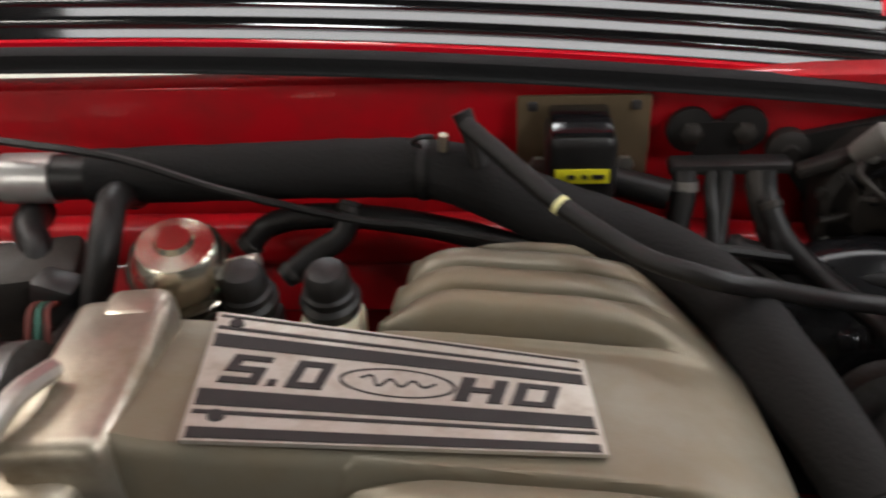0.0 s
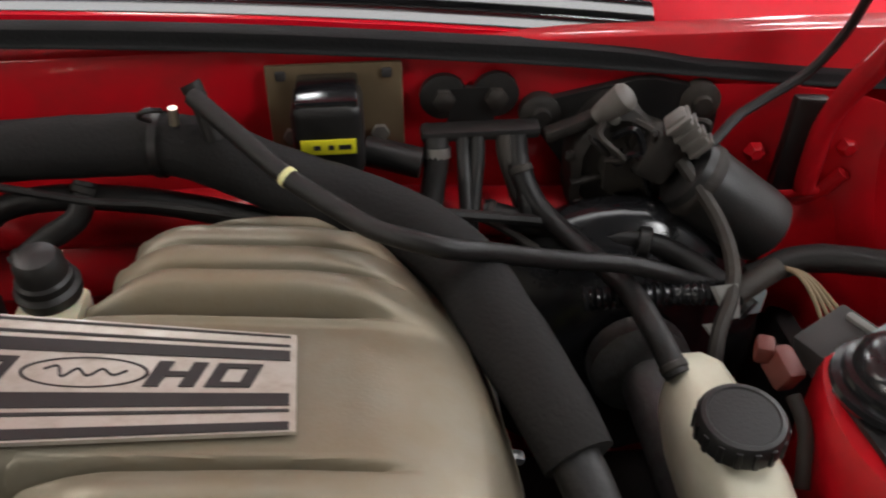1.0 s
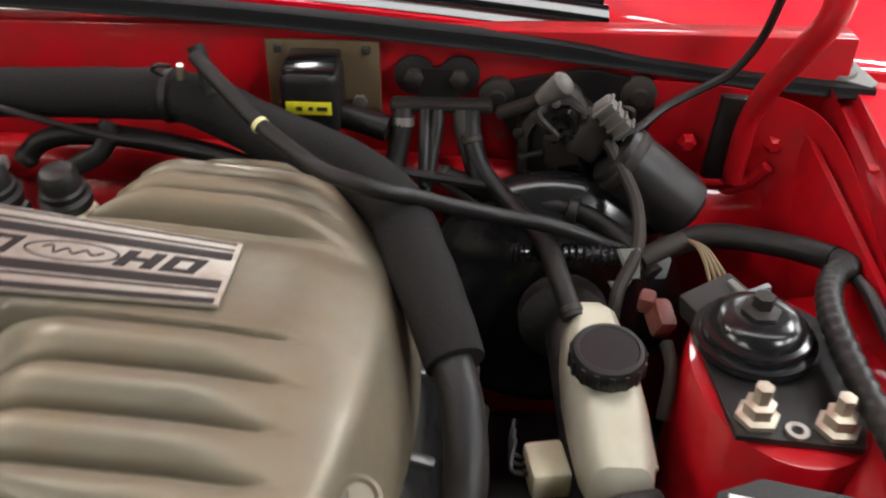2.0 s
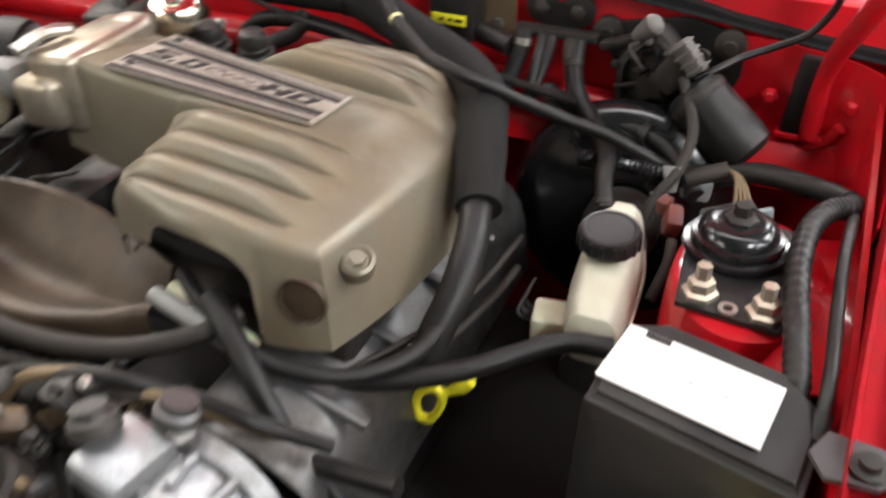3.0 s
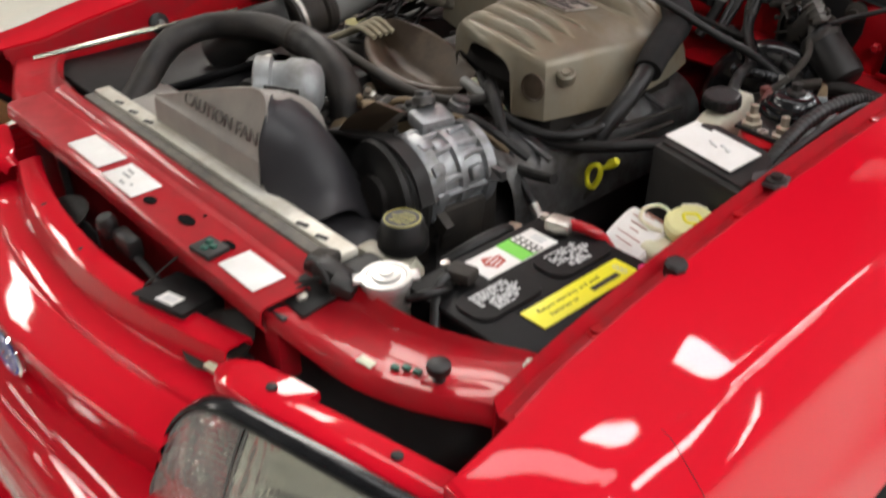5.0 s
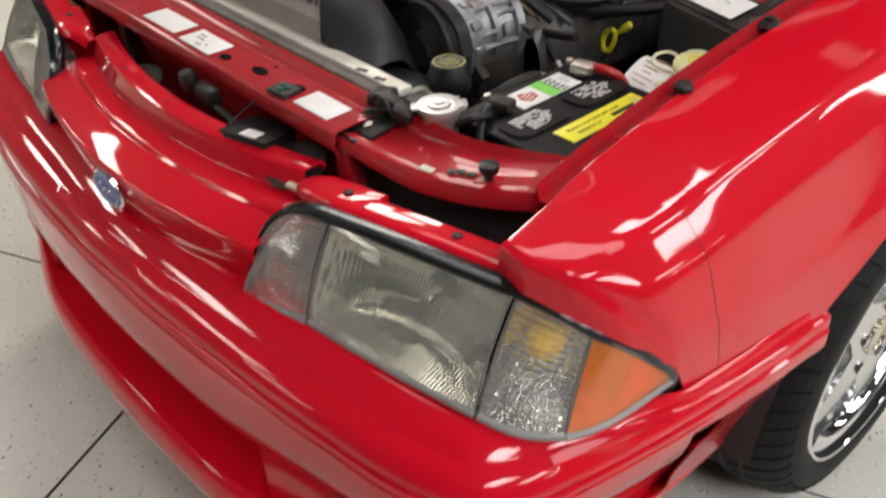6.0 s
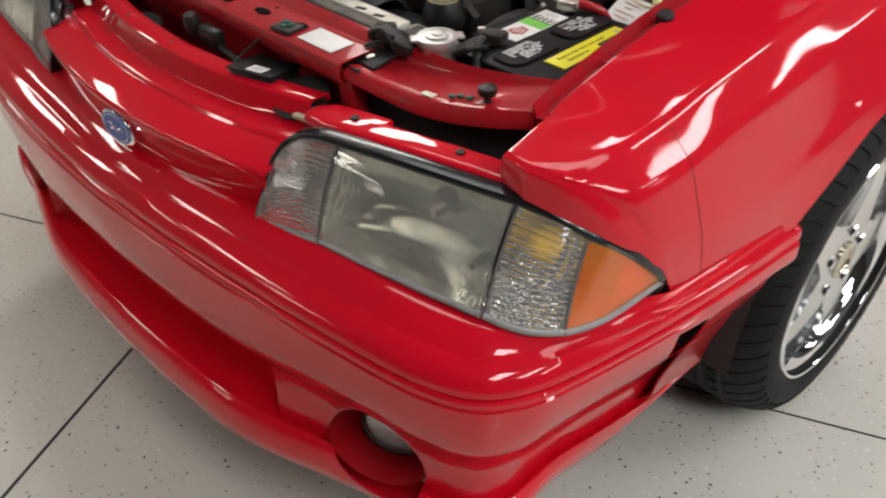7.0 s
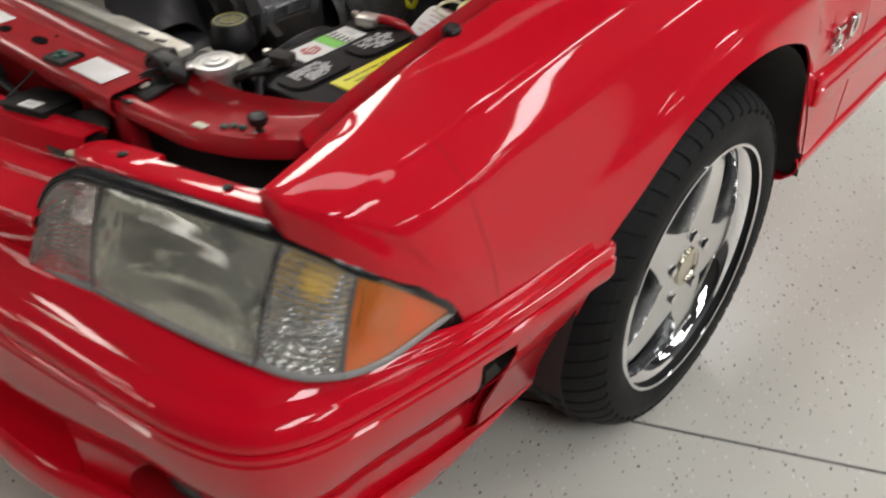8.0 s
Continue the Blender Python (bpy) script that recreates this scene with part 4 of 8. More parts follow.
    for x, y, z in ((0.41, 0.210, 0.7500), (0.571, 0.243, 0.7515)):
        part("rivet", lathe([(0.0065, 0), (0.006, 0.002), (0.003, 0.0032), (0.0, 0.003)], (s * x, y, z), (0, 0, 1), 12), BLACK, strip, "black plastic push rivet")
    # fog lamp in its round hole
    fog = new("fog_lamp")
    fog.parent = car
    d = Vector((s * 0.45, -0.88, 0.0)).normalized()
    c = Vector((s * 0.560, 0.088, 0.325))
    part("fog_hole", lathe([(0.079, 0.0), (0.078, -0.012), (0.070, -0.055), (0.06, -0.085), (0.0, -0.086)], c, d, 40, cap=False), RED_DIM, fog, "round red recess")
    q = c + d * -0.042 + Vector((s * 0.010, 0, 0.004))
    part("fog_lens", lathe([(0.045, 0), (0.044, 0.006), (0.036, 0.011), (0.018, 0.014), (0.0, 0.015)], q, d, 36), PARK_LENS, fog, "clear ribbed fog lamp lens")
    part("fog_reflector", lathe([(0.046, -0.002), (0.040, -0.018), (0.024, -0.030), (0.0, -0.034)], q, d, 32), REFLECTOR, fog, "silvered bowl")
    part("fog_rim", lathe([(0.045, -0.003), (0.049, -0.002), (0.049, 0.006), (0.045, 0.008)], q, d, 36, cap=False), BLACK, fog)


lamps(1)
lamps(-1)


def cut(ob, cutter):
    """Takes a bmesh's volume out of a mesh object."""
    me = bpy.data.meshes.new("cutter")
    cutter.to_mesh(me)
    cutter.free()
    c = new("cutter", me)
    mod = ob.modifiers.new("cut", "BOOLEAN")
    mod.operation, mod.object, mod.solver = "DIFFERENCE", c, "EXACT"
    dg = bpy.context.evaluated_depsgraph_get()
    done = bpy.data.meshes.new_from_object(ob.evaluated_get(dg))
    ob.modifiers.clear()
    ob.data = done
    bpy.data.objects.remove(c)


for sx in (1, -1):
    dv = Vector((sx * 0.45, -0.88, 0.0)).normalized()
    cc = Vector((sx * 0.560, 0.088, 0.325))
    cut(bumper, lathe([(0.078, -0.07), (0.078, 0.12)], cc, dv, 40))

# triangular brake ducts in the bumper's sides
DUCT = ((0.385, 0.526), (0.450, 0.520), (0.458, 0.485), (0.452, 0.430), (0.440, 0.372), (0.422, 0.385), (0.408, 0.425), (0.396, 0.48))
for sx in (1, -1):
    cut(bumper, prism([(sx * 0.70, y, z) for y, z in DUCT], (sx * 0.25, 0, 0)))

# ---- engine bay: shell ----
SUP = 0.79
rows = []
for i in range(30):
    x = -0.42 + 0.76 * i / 29
    rows.append([(x, 0.250, SUP - 0.030), (x, 0.244, SUP - 0.018), (x, 0.247, SUP - 0.003), (x, 0.252, SUP), (x, 0.300, SUP + 0.001), (x, 0.305, SUP + 0.003), (x, 0.310, SUP - 0.004), (x, 0.322, SUP - 0.005), (x, 0.330, SUP + 0.004), (x, 0.338, SUP + 0.006), (x, 0.340, SUP - 0.05)])
bm = bmesh.new()
grid_faces(bm, rows)
support = part("radiator_support", thicken(bm, -0.002), RED_TOP, car, "dusty red radiator support beam with oval holes")
# each hole is a flat disc, the shade inside it painted near-black
for x, y, w, h in ((0.118, 0.278, 0.017, 0.009), (0.040, 0.268, 0.012, 0.008), (0.205, 0.286, 0.013, 0.007), (-0.13, 0.288, 0.014, 0.006), (0.125, 0.300, 0.003, 0.003)):
    bm = lathe([(1.0, 0), (0.97, 0.0006), (0.0, 0.0006)], (0, 0, 0), (0, 0, 1), 24)
    bm.transform(Matrix.Translation((x, y, SUP + 0.0036)) @ Matrix.Diagonal((w, h, 1, 1)))
    part("hole", bm, VOID, support, "oval hole")
for x0, x1, y0, y1, lab in ((0.233, 0.309, 0.256, 0.299, "blank white"), (-0.075, 0.017, 0.252, 0.297, "printed white"), (-0.20, -0.095, 0.256, 0.300, "blank white")):
    st = part("sticker", box(((x0 + x1) / 2, (y0 + y1) / 2, SUP + 0.0040), (x1 - x0, y1 - y0, 0.0012), 0.0005), WHITE_LABEL, support, lab + " emissions label")
    if lab == "printed white":
        for k, (bx, by, bl) in enumerate(((-0.05, 0.284, 0.018), (-0.045, 0.275, 0.022), (-0.015, 0.268, 0.006), (-0.03, 0.262, 0.014))):
            part("print_line", box((bx, by, SUP + 0.0049), (bl, 0.002, 0.0006), 0), PAINT_BLACK, st)

# the tray that carries the support round to the wings
for s in (1, -1):
    f = [[(0.340, 0.250, 0.770), (0.340, 0.262, 0.784), (0.342, 0.300, 0.776), (0.345, 0.330, 0.780), (0.347, 0.338, 0.798), (0.347, 0.345, 0.780)],
         [(0.400, 0.258, 0.762), (0.400, 0.270, 0.778), (0.402, 0.305, 0.772), (0.405, 0.336, 0.776), (0.407, 0.345, 0.798), (0.407, 0.352, 0.780)],
         [(0.470, 0.266, 0.758), (0.470, 0.277, 0.776), (0.473, 0.312, 0.774), (0.478, 0.345, 0.778), (0.480, 0.355, 0.797), (0.480, 0.362, 0.780)],
         [(0.540, 0.288, 0.760), (0.540, 0.297, 0.780), (0.540, 0.330, 0.779), (0.542, 0.368, 0.784), (0.543, 0.379, 0.797), (0.543, 0.386, 0.785)],
         [(0.605, 0.318, 0.768), (0.605, 0.326, 0.788), (0.600, 0.356, 0.788), (0.590, 0.392, 0.790), (0.588, 0.402, 0.797), (0.586, 0.408, 0.785)],
         [(0.640, 0.334, 0.772), (0.640, 0.340, 0.792), (0.632, 0.366, 0.792), (0.622, 0.400, 0.794), (0.620, 0.408, 0.798), (0.618, 0.412, 0.785)]]
    tray = part("support_tray", thicken(sheet([[(s * r[0][0], r[0][1] + 0.004, r[0][2] - 0.004)] + [(s * x, y, z) for x, y, z in r] for r in f], 5, 3), 0.002), RED_TOP, car, "dusty red support tray beside the lamp")
    if s == 1:
        part("sticker", box((0.471, 0.286, 0.7785), (0.020, 0.011, 0.0012), 0.0004, (0, 0, 8)), CREAM, tray, "torn cream sticker scrap")
        for x, y in ((0.508, 0.308), (0.520, 0.312), (0.500, 0.300)):
            part("green_clip", box((x, y, 0.781), (0.009, 0.007, 0.004), 0.001, (0, 0, 15)), GREEN_TAB, tray)
        part("bump_stop", lathe([(0.009, 0), (0.009, 0.003), (0.0045, 0.004), (0.0045, 0.012), (0.011, 0.014), (0.0125, 0.018), (0.012, 0.024), (0.006, 0.026), (0.0, 0.026)], (0.545, 0.318, 0.779), (0, 0, 1), 20), BLACK, tray, "black rubber bump stop")
        part("bump_plate", box((0.545, 0.318, 0.781), (0.030, 0.022, 0.003), 0.001, (0, 0, 20)), RED_TOP, tray)
        part("screw", lathe([(0.008, 0), (0.008, 0.002), (0.005, 0.003), (0.005, 0.007), (0.0, 0.0075)], (0.597, 0.391, 0.790), (0, 0, 1), 8), STEEL, tray, "zinc screw")
    # dark wall below the tray, behind the lamp; its near-black stands in for shade
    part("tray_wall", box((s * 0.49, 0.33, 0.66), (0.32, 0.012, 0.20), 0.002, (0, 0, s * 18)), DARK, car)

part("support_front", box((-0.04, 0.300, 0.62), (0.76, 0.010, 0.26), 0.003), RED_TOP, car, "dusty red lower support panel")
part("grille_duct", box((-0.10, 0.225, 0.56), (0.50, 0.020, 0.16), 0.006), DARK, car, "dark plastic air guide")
# openings are near-black plates with their shade put into the colour
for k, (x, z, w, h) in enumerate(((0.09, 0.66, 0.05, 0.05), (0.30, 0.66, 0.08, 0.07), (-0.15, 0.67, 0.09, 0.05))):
    part("panel_opening", box((x, 0.2365, z), (w, 0.004, h), 0.0015), DARK, car, "near-black plate painting in the shade of a panel opening")

part("support_end", box((0.338, 0.296, 0.735), (0.030, 0.085, 0.086), 0.004), RED_TOP, car, "red end of the support beam")
# inner wings, bulkhead, cowl
for s in (1, -1):
    rows = []
    for y, z in ((0.40, 0.77), (0.6, 0.81), (0.8, 0.845), (1.0, 0.87), (1.25, 0.895)):
        rows.append([(s * 0.612, y, z + 0.004), (s * 0.604, y, z - 0.01), (s * 0.600, y, z - 0.15), (s * 0.590, y, 0.45)])
    part("inner_wing", thicken(sheet(rows, 4, 3), 0.003), RED_BAY, car, "dusty red inner wing panel")
bm = box((0.02, 1.285, 0.72), (1.26, 0.03, 0.50), 0.004)
bulkhead = part("bulkhead", bm, RED_BAY, car, "red painted bulkhead behind the engine")
# lower step of the bulkhead, a rolled red ledge
part("bulkhead_ledge", tube([(-0.60, 1.235, 0.845), (-0.2, 1.235, 0.848), (0.1, 1.238, 0.845), (0.36, 1.24, 0.83)], 0.022, 12, 8), RED_BAY, car, "rolled red ledge of the bulkhead")
part("bulkhead_slope", box((0.0, 1.25, 0.80), (1.2, 0.05, 0.06), 0.012, (-25, 0, 0)), RED_BAY, car)
# corner plate between bulkhead and inner wing, with its pressed edge
f = [[(0.40, 1.262, 0.70), (0.40, 1.262, 0.80), (0.41, 1.262, 0.93)], [(0.50, 1.258, 0.70), (0.50, 1.258, 0.80), (0.51, 1.258, 0.93)], [(0.575, 1.235, 0.70), (0.58, 1.235, 0.80), (0.60, 1.24, 0.92)], [(0.60, 1.15, 0.70), (0.606, 1.16, 0.80), (0.625, 1.18, 0.905)], [(0.602, 1.02, 0.70), (0.606, 1.02, 0.80), (0.618, 1.03, 0.875)]]
part("corner_plate", thicken(sheet(f, 5, 4), 0.002), RED_BAY, car, "red corner panel of the bay")
part("pressed_rib", tube([(0.478, 1.252, 0.838), (0.50, 1.250, 0.826), (0.535, 1.245, 0.824), (0.565, 1.236, 0.838), (0.58, 1.228, 0.862)], 0.006, 8, 6), RED_BAY, car)
for x, z in ((0.507, 0.878), (0.585, 0.878), (0.545, 0.905)):
    part("blank_bolt", lathe([(0.009, 0), (0.008, 0.005), (0.005, 0.008), (0.0, 0.008)], (x, 1.243, z), (0, -1, 0), 6), RED_BAY, car)

# rubber weather seal along the cowl
def cowl_line(x):
    return 0.980 - 0.055 * x - 0.08 * x * x + 0.3 * max(0.0, x - 0.5) ** 2


seal = []
for x in (-0.66, -0.5, -0.3, -0.1, 0.1, 0.3, 0.40, 0.455, 0.49, 0.56, 0.63, 0.672):
    z = cowl_line(x)
    h = 0.0155 - 0.004 * smoothstep(0.40, 0.44, x)
    seal.append([(x, 1.2590, z), (x, 1.2568, z + 0.0008), (x, 1.2575, z + 0.0026), (x, 1.2590, z + 0.0040), (x, 1.2595, z + h - 0.003), (x, 1.2615, z + h - 0.0005), (x, 1.272, z + h), (x, 1.279, z + h - 0.002), (x, 1.281, z)])
part("cowl_seal", thicken(sheet(seal, 5, 2), 0.003), SEAL, car, "black rubber cowl seal")
rows = []
for x in (-0.68, -0.45, -0.2, 0.0, 0.2, 0.42, 0.55, 0.68, 0.74):
    z = cowl_line(x) + 0.013
    rows.append([(x, 1.284, z - 0.020), (x, 1.286, z + 0.000), (x, 1.291, z + 0.003), (x, 1.33, z + 0.004), (x, 1.40, z + 0.016), (x, 1.50, z + 0.042), (x, 1.56, z + 0.055)])
part("cowl_panel", thicken(sheet(rows, 5, 3), 0.003), RED, car, "glossy red cowl panel")
vent = new("cowl_vent")
vent.parent = car
for k in range(7):
    rows = []
    slope = radians(38.7 + 1.15 * k)
    for i in range(21):
        x = -0.62 + 1.057 * i / 20
        y = 1.292 + 0.0262 * k
        z = cowl_line(x) + 0.0165 + 0.0085 * k
        xx = x - (0.003 * k if i == 20 else 0)
        fy, fz = math.cos(slope), math.sin(slope)
        rows.append([(xx, y - 0.003, z - 0.010), (xx, y - 0.0026, z - 0.005), (xx, y - 0.0016, z - 0.0016), (xx, y, z), (xx, y + 0.0012 * fy, z + 0.0012 * fz), (xx, y + 0.006 * fy, z + 0.00605 * fz), (xx, y + 0.0100 * fy, z + 0.0100 * fz), (xx, y + 0.0112 * fy, z + 0.0109 * fz), (xx, y + 0.0125, z + 0.0078), (xx, y + 0.019, z + 0.0060), (xx, y + 0.0245, z + 0.002), (xx, y + 0.0262, z - 0.004)])
    bm = bmesh.new()
    grid_faces(bm, rows)
    part("louvre", bm, COWL_GLOSS, vent, "gloss black cowl louvre")
rows = [[(x, 1.47, 1.04 - 0.05 * x * x), (x, 1.60, 1.13 - 0.05 * x * x), (x * 0.95, 2.1, 1.45)] for x in (-0.68, -0.4, 0.0, 0.4, 0.68)]
part("windscreen", thicken(sheet(rows, 4, 4), 0.004), BLACK_GLOSS, car, "dark reflecting windscreen")

# bonnet, raised on its rear hinges above the bay
rows = []
for y, z, w in ((1.46, 1.20, 0.60), (1.42, 1.38, 0.60), (1.37, 1.60, 0.60), (1.32, 1.80, 0.585), (1.28, 2.00, 0.55), (1.27, 2.10, 0.50)):
    rows.append([(-w, y - 0.03, z), (-w * 0.75, y, z + 0.005), (-w * 0.35, y + 0.008, z + 0.005), (0, y + 0.01, z + 0.006), (w * 0.35, y + 0.008, z + 0.005), (w * 0.75, y, z + 0.005), (w, y - 0.03, z)])
bonnet = part("bonnet", thicken(sheet(rows, 4, 3), 0.018), RED, car, "raised red bonnet")
for s in (1, -1):
    arm = [(s * 0.552, 1.235, 0.845), (s * 0.552, 1.232, 0.875), (s * 0.553, 1.226, 0.91), (s * 0.560, 1.215, 0.945), (s * 0.575, 1.20, 0.985), (s * 0.590, 1.19, 1.03), (s * 0.590, 1.22, 1.10), (s * 0.585, 1.30, 1.22)]
    h = part("hinge", tube(arm, [0.010, 0.010, 0.009, 0.010, 0.011, 0.012, 0.013, 0.012], 10, 6), RED_BAY, bonnet, "red bonnet hinge arm")
    part("hinge_bracket", box((s * 0.540, 1.238, 0.885), (0.028, 0.012, 0.085), 0.003, (0, s * 4, 0)), BLACK, h, "black hinge bracket")
    part("hinge_tab", box((s * 0.545, 1.238, 0.842), (0.052, 0.016, 0.008), 0.003), RED_BAY, h)
eye = part("cowl_eyelet", lathe([(0.008, 0), (0.008, 0.004), (0.012, 0.006), (0.017, 0.004), (0.019, 0.0), (0.014, -0.001)], (0.643, 1.287, 0.936), (0.1, -0.35, 1), 24, cap=False), GREY_PLASTIC, car, "grey rubber-lined eyelet")
part("eyelet_tab", prism([(0.628, 1.275, 0.931), (0.668, 1.262, 0.925), (0.676, 1.270, 0.926), (0.660, 1.305, 0.935), (0.630, 1.305, 0.936)], (0, 0, 0.0025)), GREY_PLASTIC, eye, smooth=False)
part("eyelet_hole", lathe([(0.0085, 0), (0.0, 0.0003)], (0.643, 1.287, 0.9370), (0.1, -0.35, 1), 16), DARK, eye)

# bay floor: near-black slabs that paint in the shade under everything
part("bay_floor", box((0.0, 0.80, 0.47), (1.2, 0.95, 0.05), 0.01), DARK, car, "near-black slab painting in the shade below the engine")
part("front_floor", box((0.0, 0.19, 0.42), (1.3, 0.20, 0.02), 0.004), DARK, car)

# strut tower on the car's left, with its mount
for s in (1, -1):
    prof = [(0.095, -0.20), (0.088, -0.06), (0.085, -0.015), (0.082, -0.003), (0.074, 0.0), (0.0, 0.0)]
    bm = lathe(prof, (0, 0, 0), (0, 0, 1), 48)
    bm.transform(Matrix.Translation((s * 0.530, 0.978, 0.842)) @ Matrix.Diagonal((0.74, 1.08, 1, 1)))
    tw = part("strut_tower", bm, RED_BAY, car, "red strut tower")
    part("tower_apron", thicken(sheet([[(s * 0.520, 0.86, 0.68), (s * 0.538, 0.86, 0.77), (s * 0.56, 0.86, 0.825), (s * 0.605, 0.86, 0.835)], [(s * 0.520, 0.96, 0.70), (s * 0.538, 0.96, 0.795), (s * 0.56, 0.96, 0.838), (s * 0.605, 0.96, 0.845)], [(s * 0.520, 1.10, 0.68), (s * 0.538, 1.10, 0.745), (s * 0.56, 1.10, 0.80), (s * 0.605, 1.10, 0.815)]], 4, 4), 0.002), RED_BAY, tw)
    out = [(-0.040, -0.078), (0.038, -0.086), (0.048, -0.060), (0.048, 0.040), (0.030, 0.058), (-0.030, 0.055), (-0.048, 0.02)]
    plate = part("mount_plate", prism([(s * (0.522 + x), 0.985 + y, 0.8440) for x, y in out], (0, 0, 0.0045)), BLACK, tw, "black caster plate", smooth=False)
    part("mount_dome", lathe([(0.042, 0), (0.044, 0.004), (0.043, 0.008), (0.038, 0.009), (0.038, 0.013), (0.037, 0.016), (0.033, 0.017), (0.031, 0.023), (0.024, 0.028), (0.016, 0.0285), (0.0, 0.0285)], (s * 0.514, 0.997, 0.848), (0, 0, 1), 40), BLACK_GLOSS, tw, "glossy black strut mount")
    part("strut_nut", lathe([(0.014, 0.020), (0.014, 0.034), (0.010, 0.036), (0.0075, 0.037), (0.0075, 0.046), (0.0, 0.047)], (s * 0.514, 0.997, 0.845), (0, 0, 1), 6), GRIME, tw, "strut rod nut")
    for x, y in ((0.498, 0.922), (0.547, 0.915)):
        part("flange_nut", lathe([(0.0145, 0), (0.0145, 0.004), (0.0105, 0.006), (0.0105, 0.014), (0.006, 0.016), (0.006, 0.028), (0.0, 0.029)], (s * x, y, 0.849), (0, 0, 1), 6), PLATED, tw, "yellow-zinc flange nut with its stud")
    part("washer", lathe([(0.004, 0), (0.004, 0.002), (0.0075, 0.002), (0.0075, 0)], (s * 0.521, 0.911, 0.849), (0, 0, 1), 16, cap=False), STEEL, tw)


# ---- engine ----
engine = thing("engine", "dusty V8 engine with a ribbed cast intake", "engine")


def intake():
    it = new("intake_manifold")
    it.parent = engine

    def height(x, y):
        dy = abs(y - 0.968)
        side = 1 - smoothstep(0.185, 0.248, x)
        mid = 1 - smoothstep(0.050, 0.070, dy) * side
        z = 0.930 - 0.085 * (x - 0.05) - mid * (0.0025 + 0.032 * (min(x, 0.18) - 0.05))
        z -= 0.16 * 0.07 * math.tanh((y - 0.968) / 0.07) * mid
        lobe = max(0.0, dy - 0.058)
        z -= (0.14 * lobe + 0.75 * lobe * lobe) if y > 0.968 else (0.07 * lobe + 0.35 * lobe * lobe)
        z -= 4.2 * max(0.0, x - 0.185) ** 2 + 12.0 * max(0.0, 0.085 - x) ** 2 * smoothstep(0.05, 0.08, dy)
        wave = (dy - 0.060) / 0.0335
        ribs = abs(math.sin(math.pi * wave)) ** 0.7 - 1.2 * math.exp(-(((wave + 0.5) % 1.0 - 0.5) * 0.0335 / 0.0024) ** 2)
        z += 0.0135 * (ribs - 0.25) * smoothstep(0.052, 0.062, dy) * (1 - smoothstep(0.150, 0.222, x)) * smoothstep(-0.02, 0.03, x)
        return z

    n, nv = 48, 300
    cx, cy, hx, hy = 0.142, 0.962, 0.106, 0.177
    rows = []
    for i in range(n + 1):
        u = -1 + 2 * i / n
        row = []
        for j in range(nv + 1):
            v = -1 + 2 * j / nv
            x = cx + hx * u * math.sqrt(1 - 0.30 * v * v)
            y = cy + hy * v * math.sqrt(1 - 0.20 * u * u)
            row.append(Vector((x, y, height(x, y))))
        rows.append(row)
    ring = rows[0] + [r[-1] for r in rows[1:]] + list(reversed(rows[-1]))[1:] + [r[0] for r in reversed(rows)][1:-1]
    bm = bmesh.new()
    grid_faces(bm, rows)
    skirt = []
    for k, (out, down, flare) in enumerate(((0.0, 0.0, 0.0), (0.006, 0.004, 0.0), (0.009, 0.012, 0.001), (0.010, 0.5, 0.012), (0.010, 1.0, 0.020))):
        r = []
        for p in ring:
            d = Vector((p.x - cx, p.y - cy, 0))
            d = Vector((d.x / hx, d.y / hy, 0)).normalized()
            low = 0.812
            if p.y < cy - 0.10 and 0.096 < p.x < 0.186:
                low = p.z - 0.020 - 0.03 * (abs(p.x - 0.141) / 0.046) ** 6
            elif p.x < 0.097:
                low = p.z - 0.05
            z = p.z - down if k < 3 else p.z - 0.012 + (low - p.z + 0.012) * down
            r.append(p + d * (out + flare * max(0.0, d.x)) + Vector((0, 0, z - p.z)))
        skirt.append(r)
    grid_faces(bm, [[r[i] for r in skirt] for i in range(len(ring))], close_u=True)
    body = part("plenum", bm, INTAKE, it, "dusty beige cast plenum with rounded ribs")
    # neck towards the throttle
    rows = []
    for x, w, z, drop in ((-0.110, 0.052, 0.940, 0.085), (-0.098, 0.056, 0.942, 0.088), (-0.080, 0.059, 0.9415, 0.090), (-0.05, 0.061, 0.9375, 0.090), (0.02, 0.058, 0.9295, 0.085), (0.10, 0.054, 0.9195, 0.06)):
        y = 0.968 if x > -0.11 else 0.966
        k = 0.16 * w
        rows.append([(x, y - w - 0.004, z - drop), (x, y - w - 0.003, z - 0.03), (x, y - w, z + k - 0.010), (x, y - w + 0.004, z + k - 0.002), (x, y - w + 0.012, z + 0.8 * k), (x, y, z + 0.001), (x, y + w - 0.012, z - 0.8 * k), (x, y + w - 0.004, z - k - 0.002), (x, y + w, z - k - 0.010), (x, y + w + 0.003, z - k - 0.03), (x, y + w + 0.004, z - drop)])
    part("neck", sheet(rows, 4, 2), INTAKE, it, "beige cast neck of the plenum")
    # throttle spacer with its rounded top tab
    bm = bmesh.new()
    for c, s_ in (((-0.104, 0.960, 0.914), (0.058, 0.120, 0.076)), ((-0.100, 1.012, 0.938), (0.040, 0.034, 0.030)), ((-0.118, 0.906, 0.905), (0.05, 0.04, 0.05))):
        box(c, s_, 0.009, (0, -4, 0), bm, 3)
    part("spacer", bm, SPACER, it, "stained bare alloy throttle spacer")
    part("spacer_stud", tube([(-0.118, 0.950, 0.958), (-0.126, 0.925, 0.962), (-0.134, 0.895, 0.955)], 0.006, 8, 4), STEEL, it)
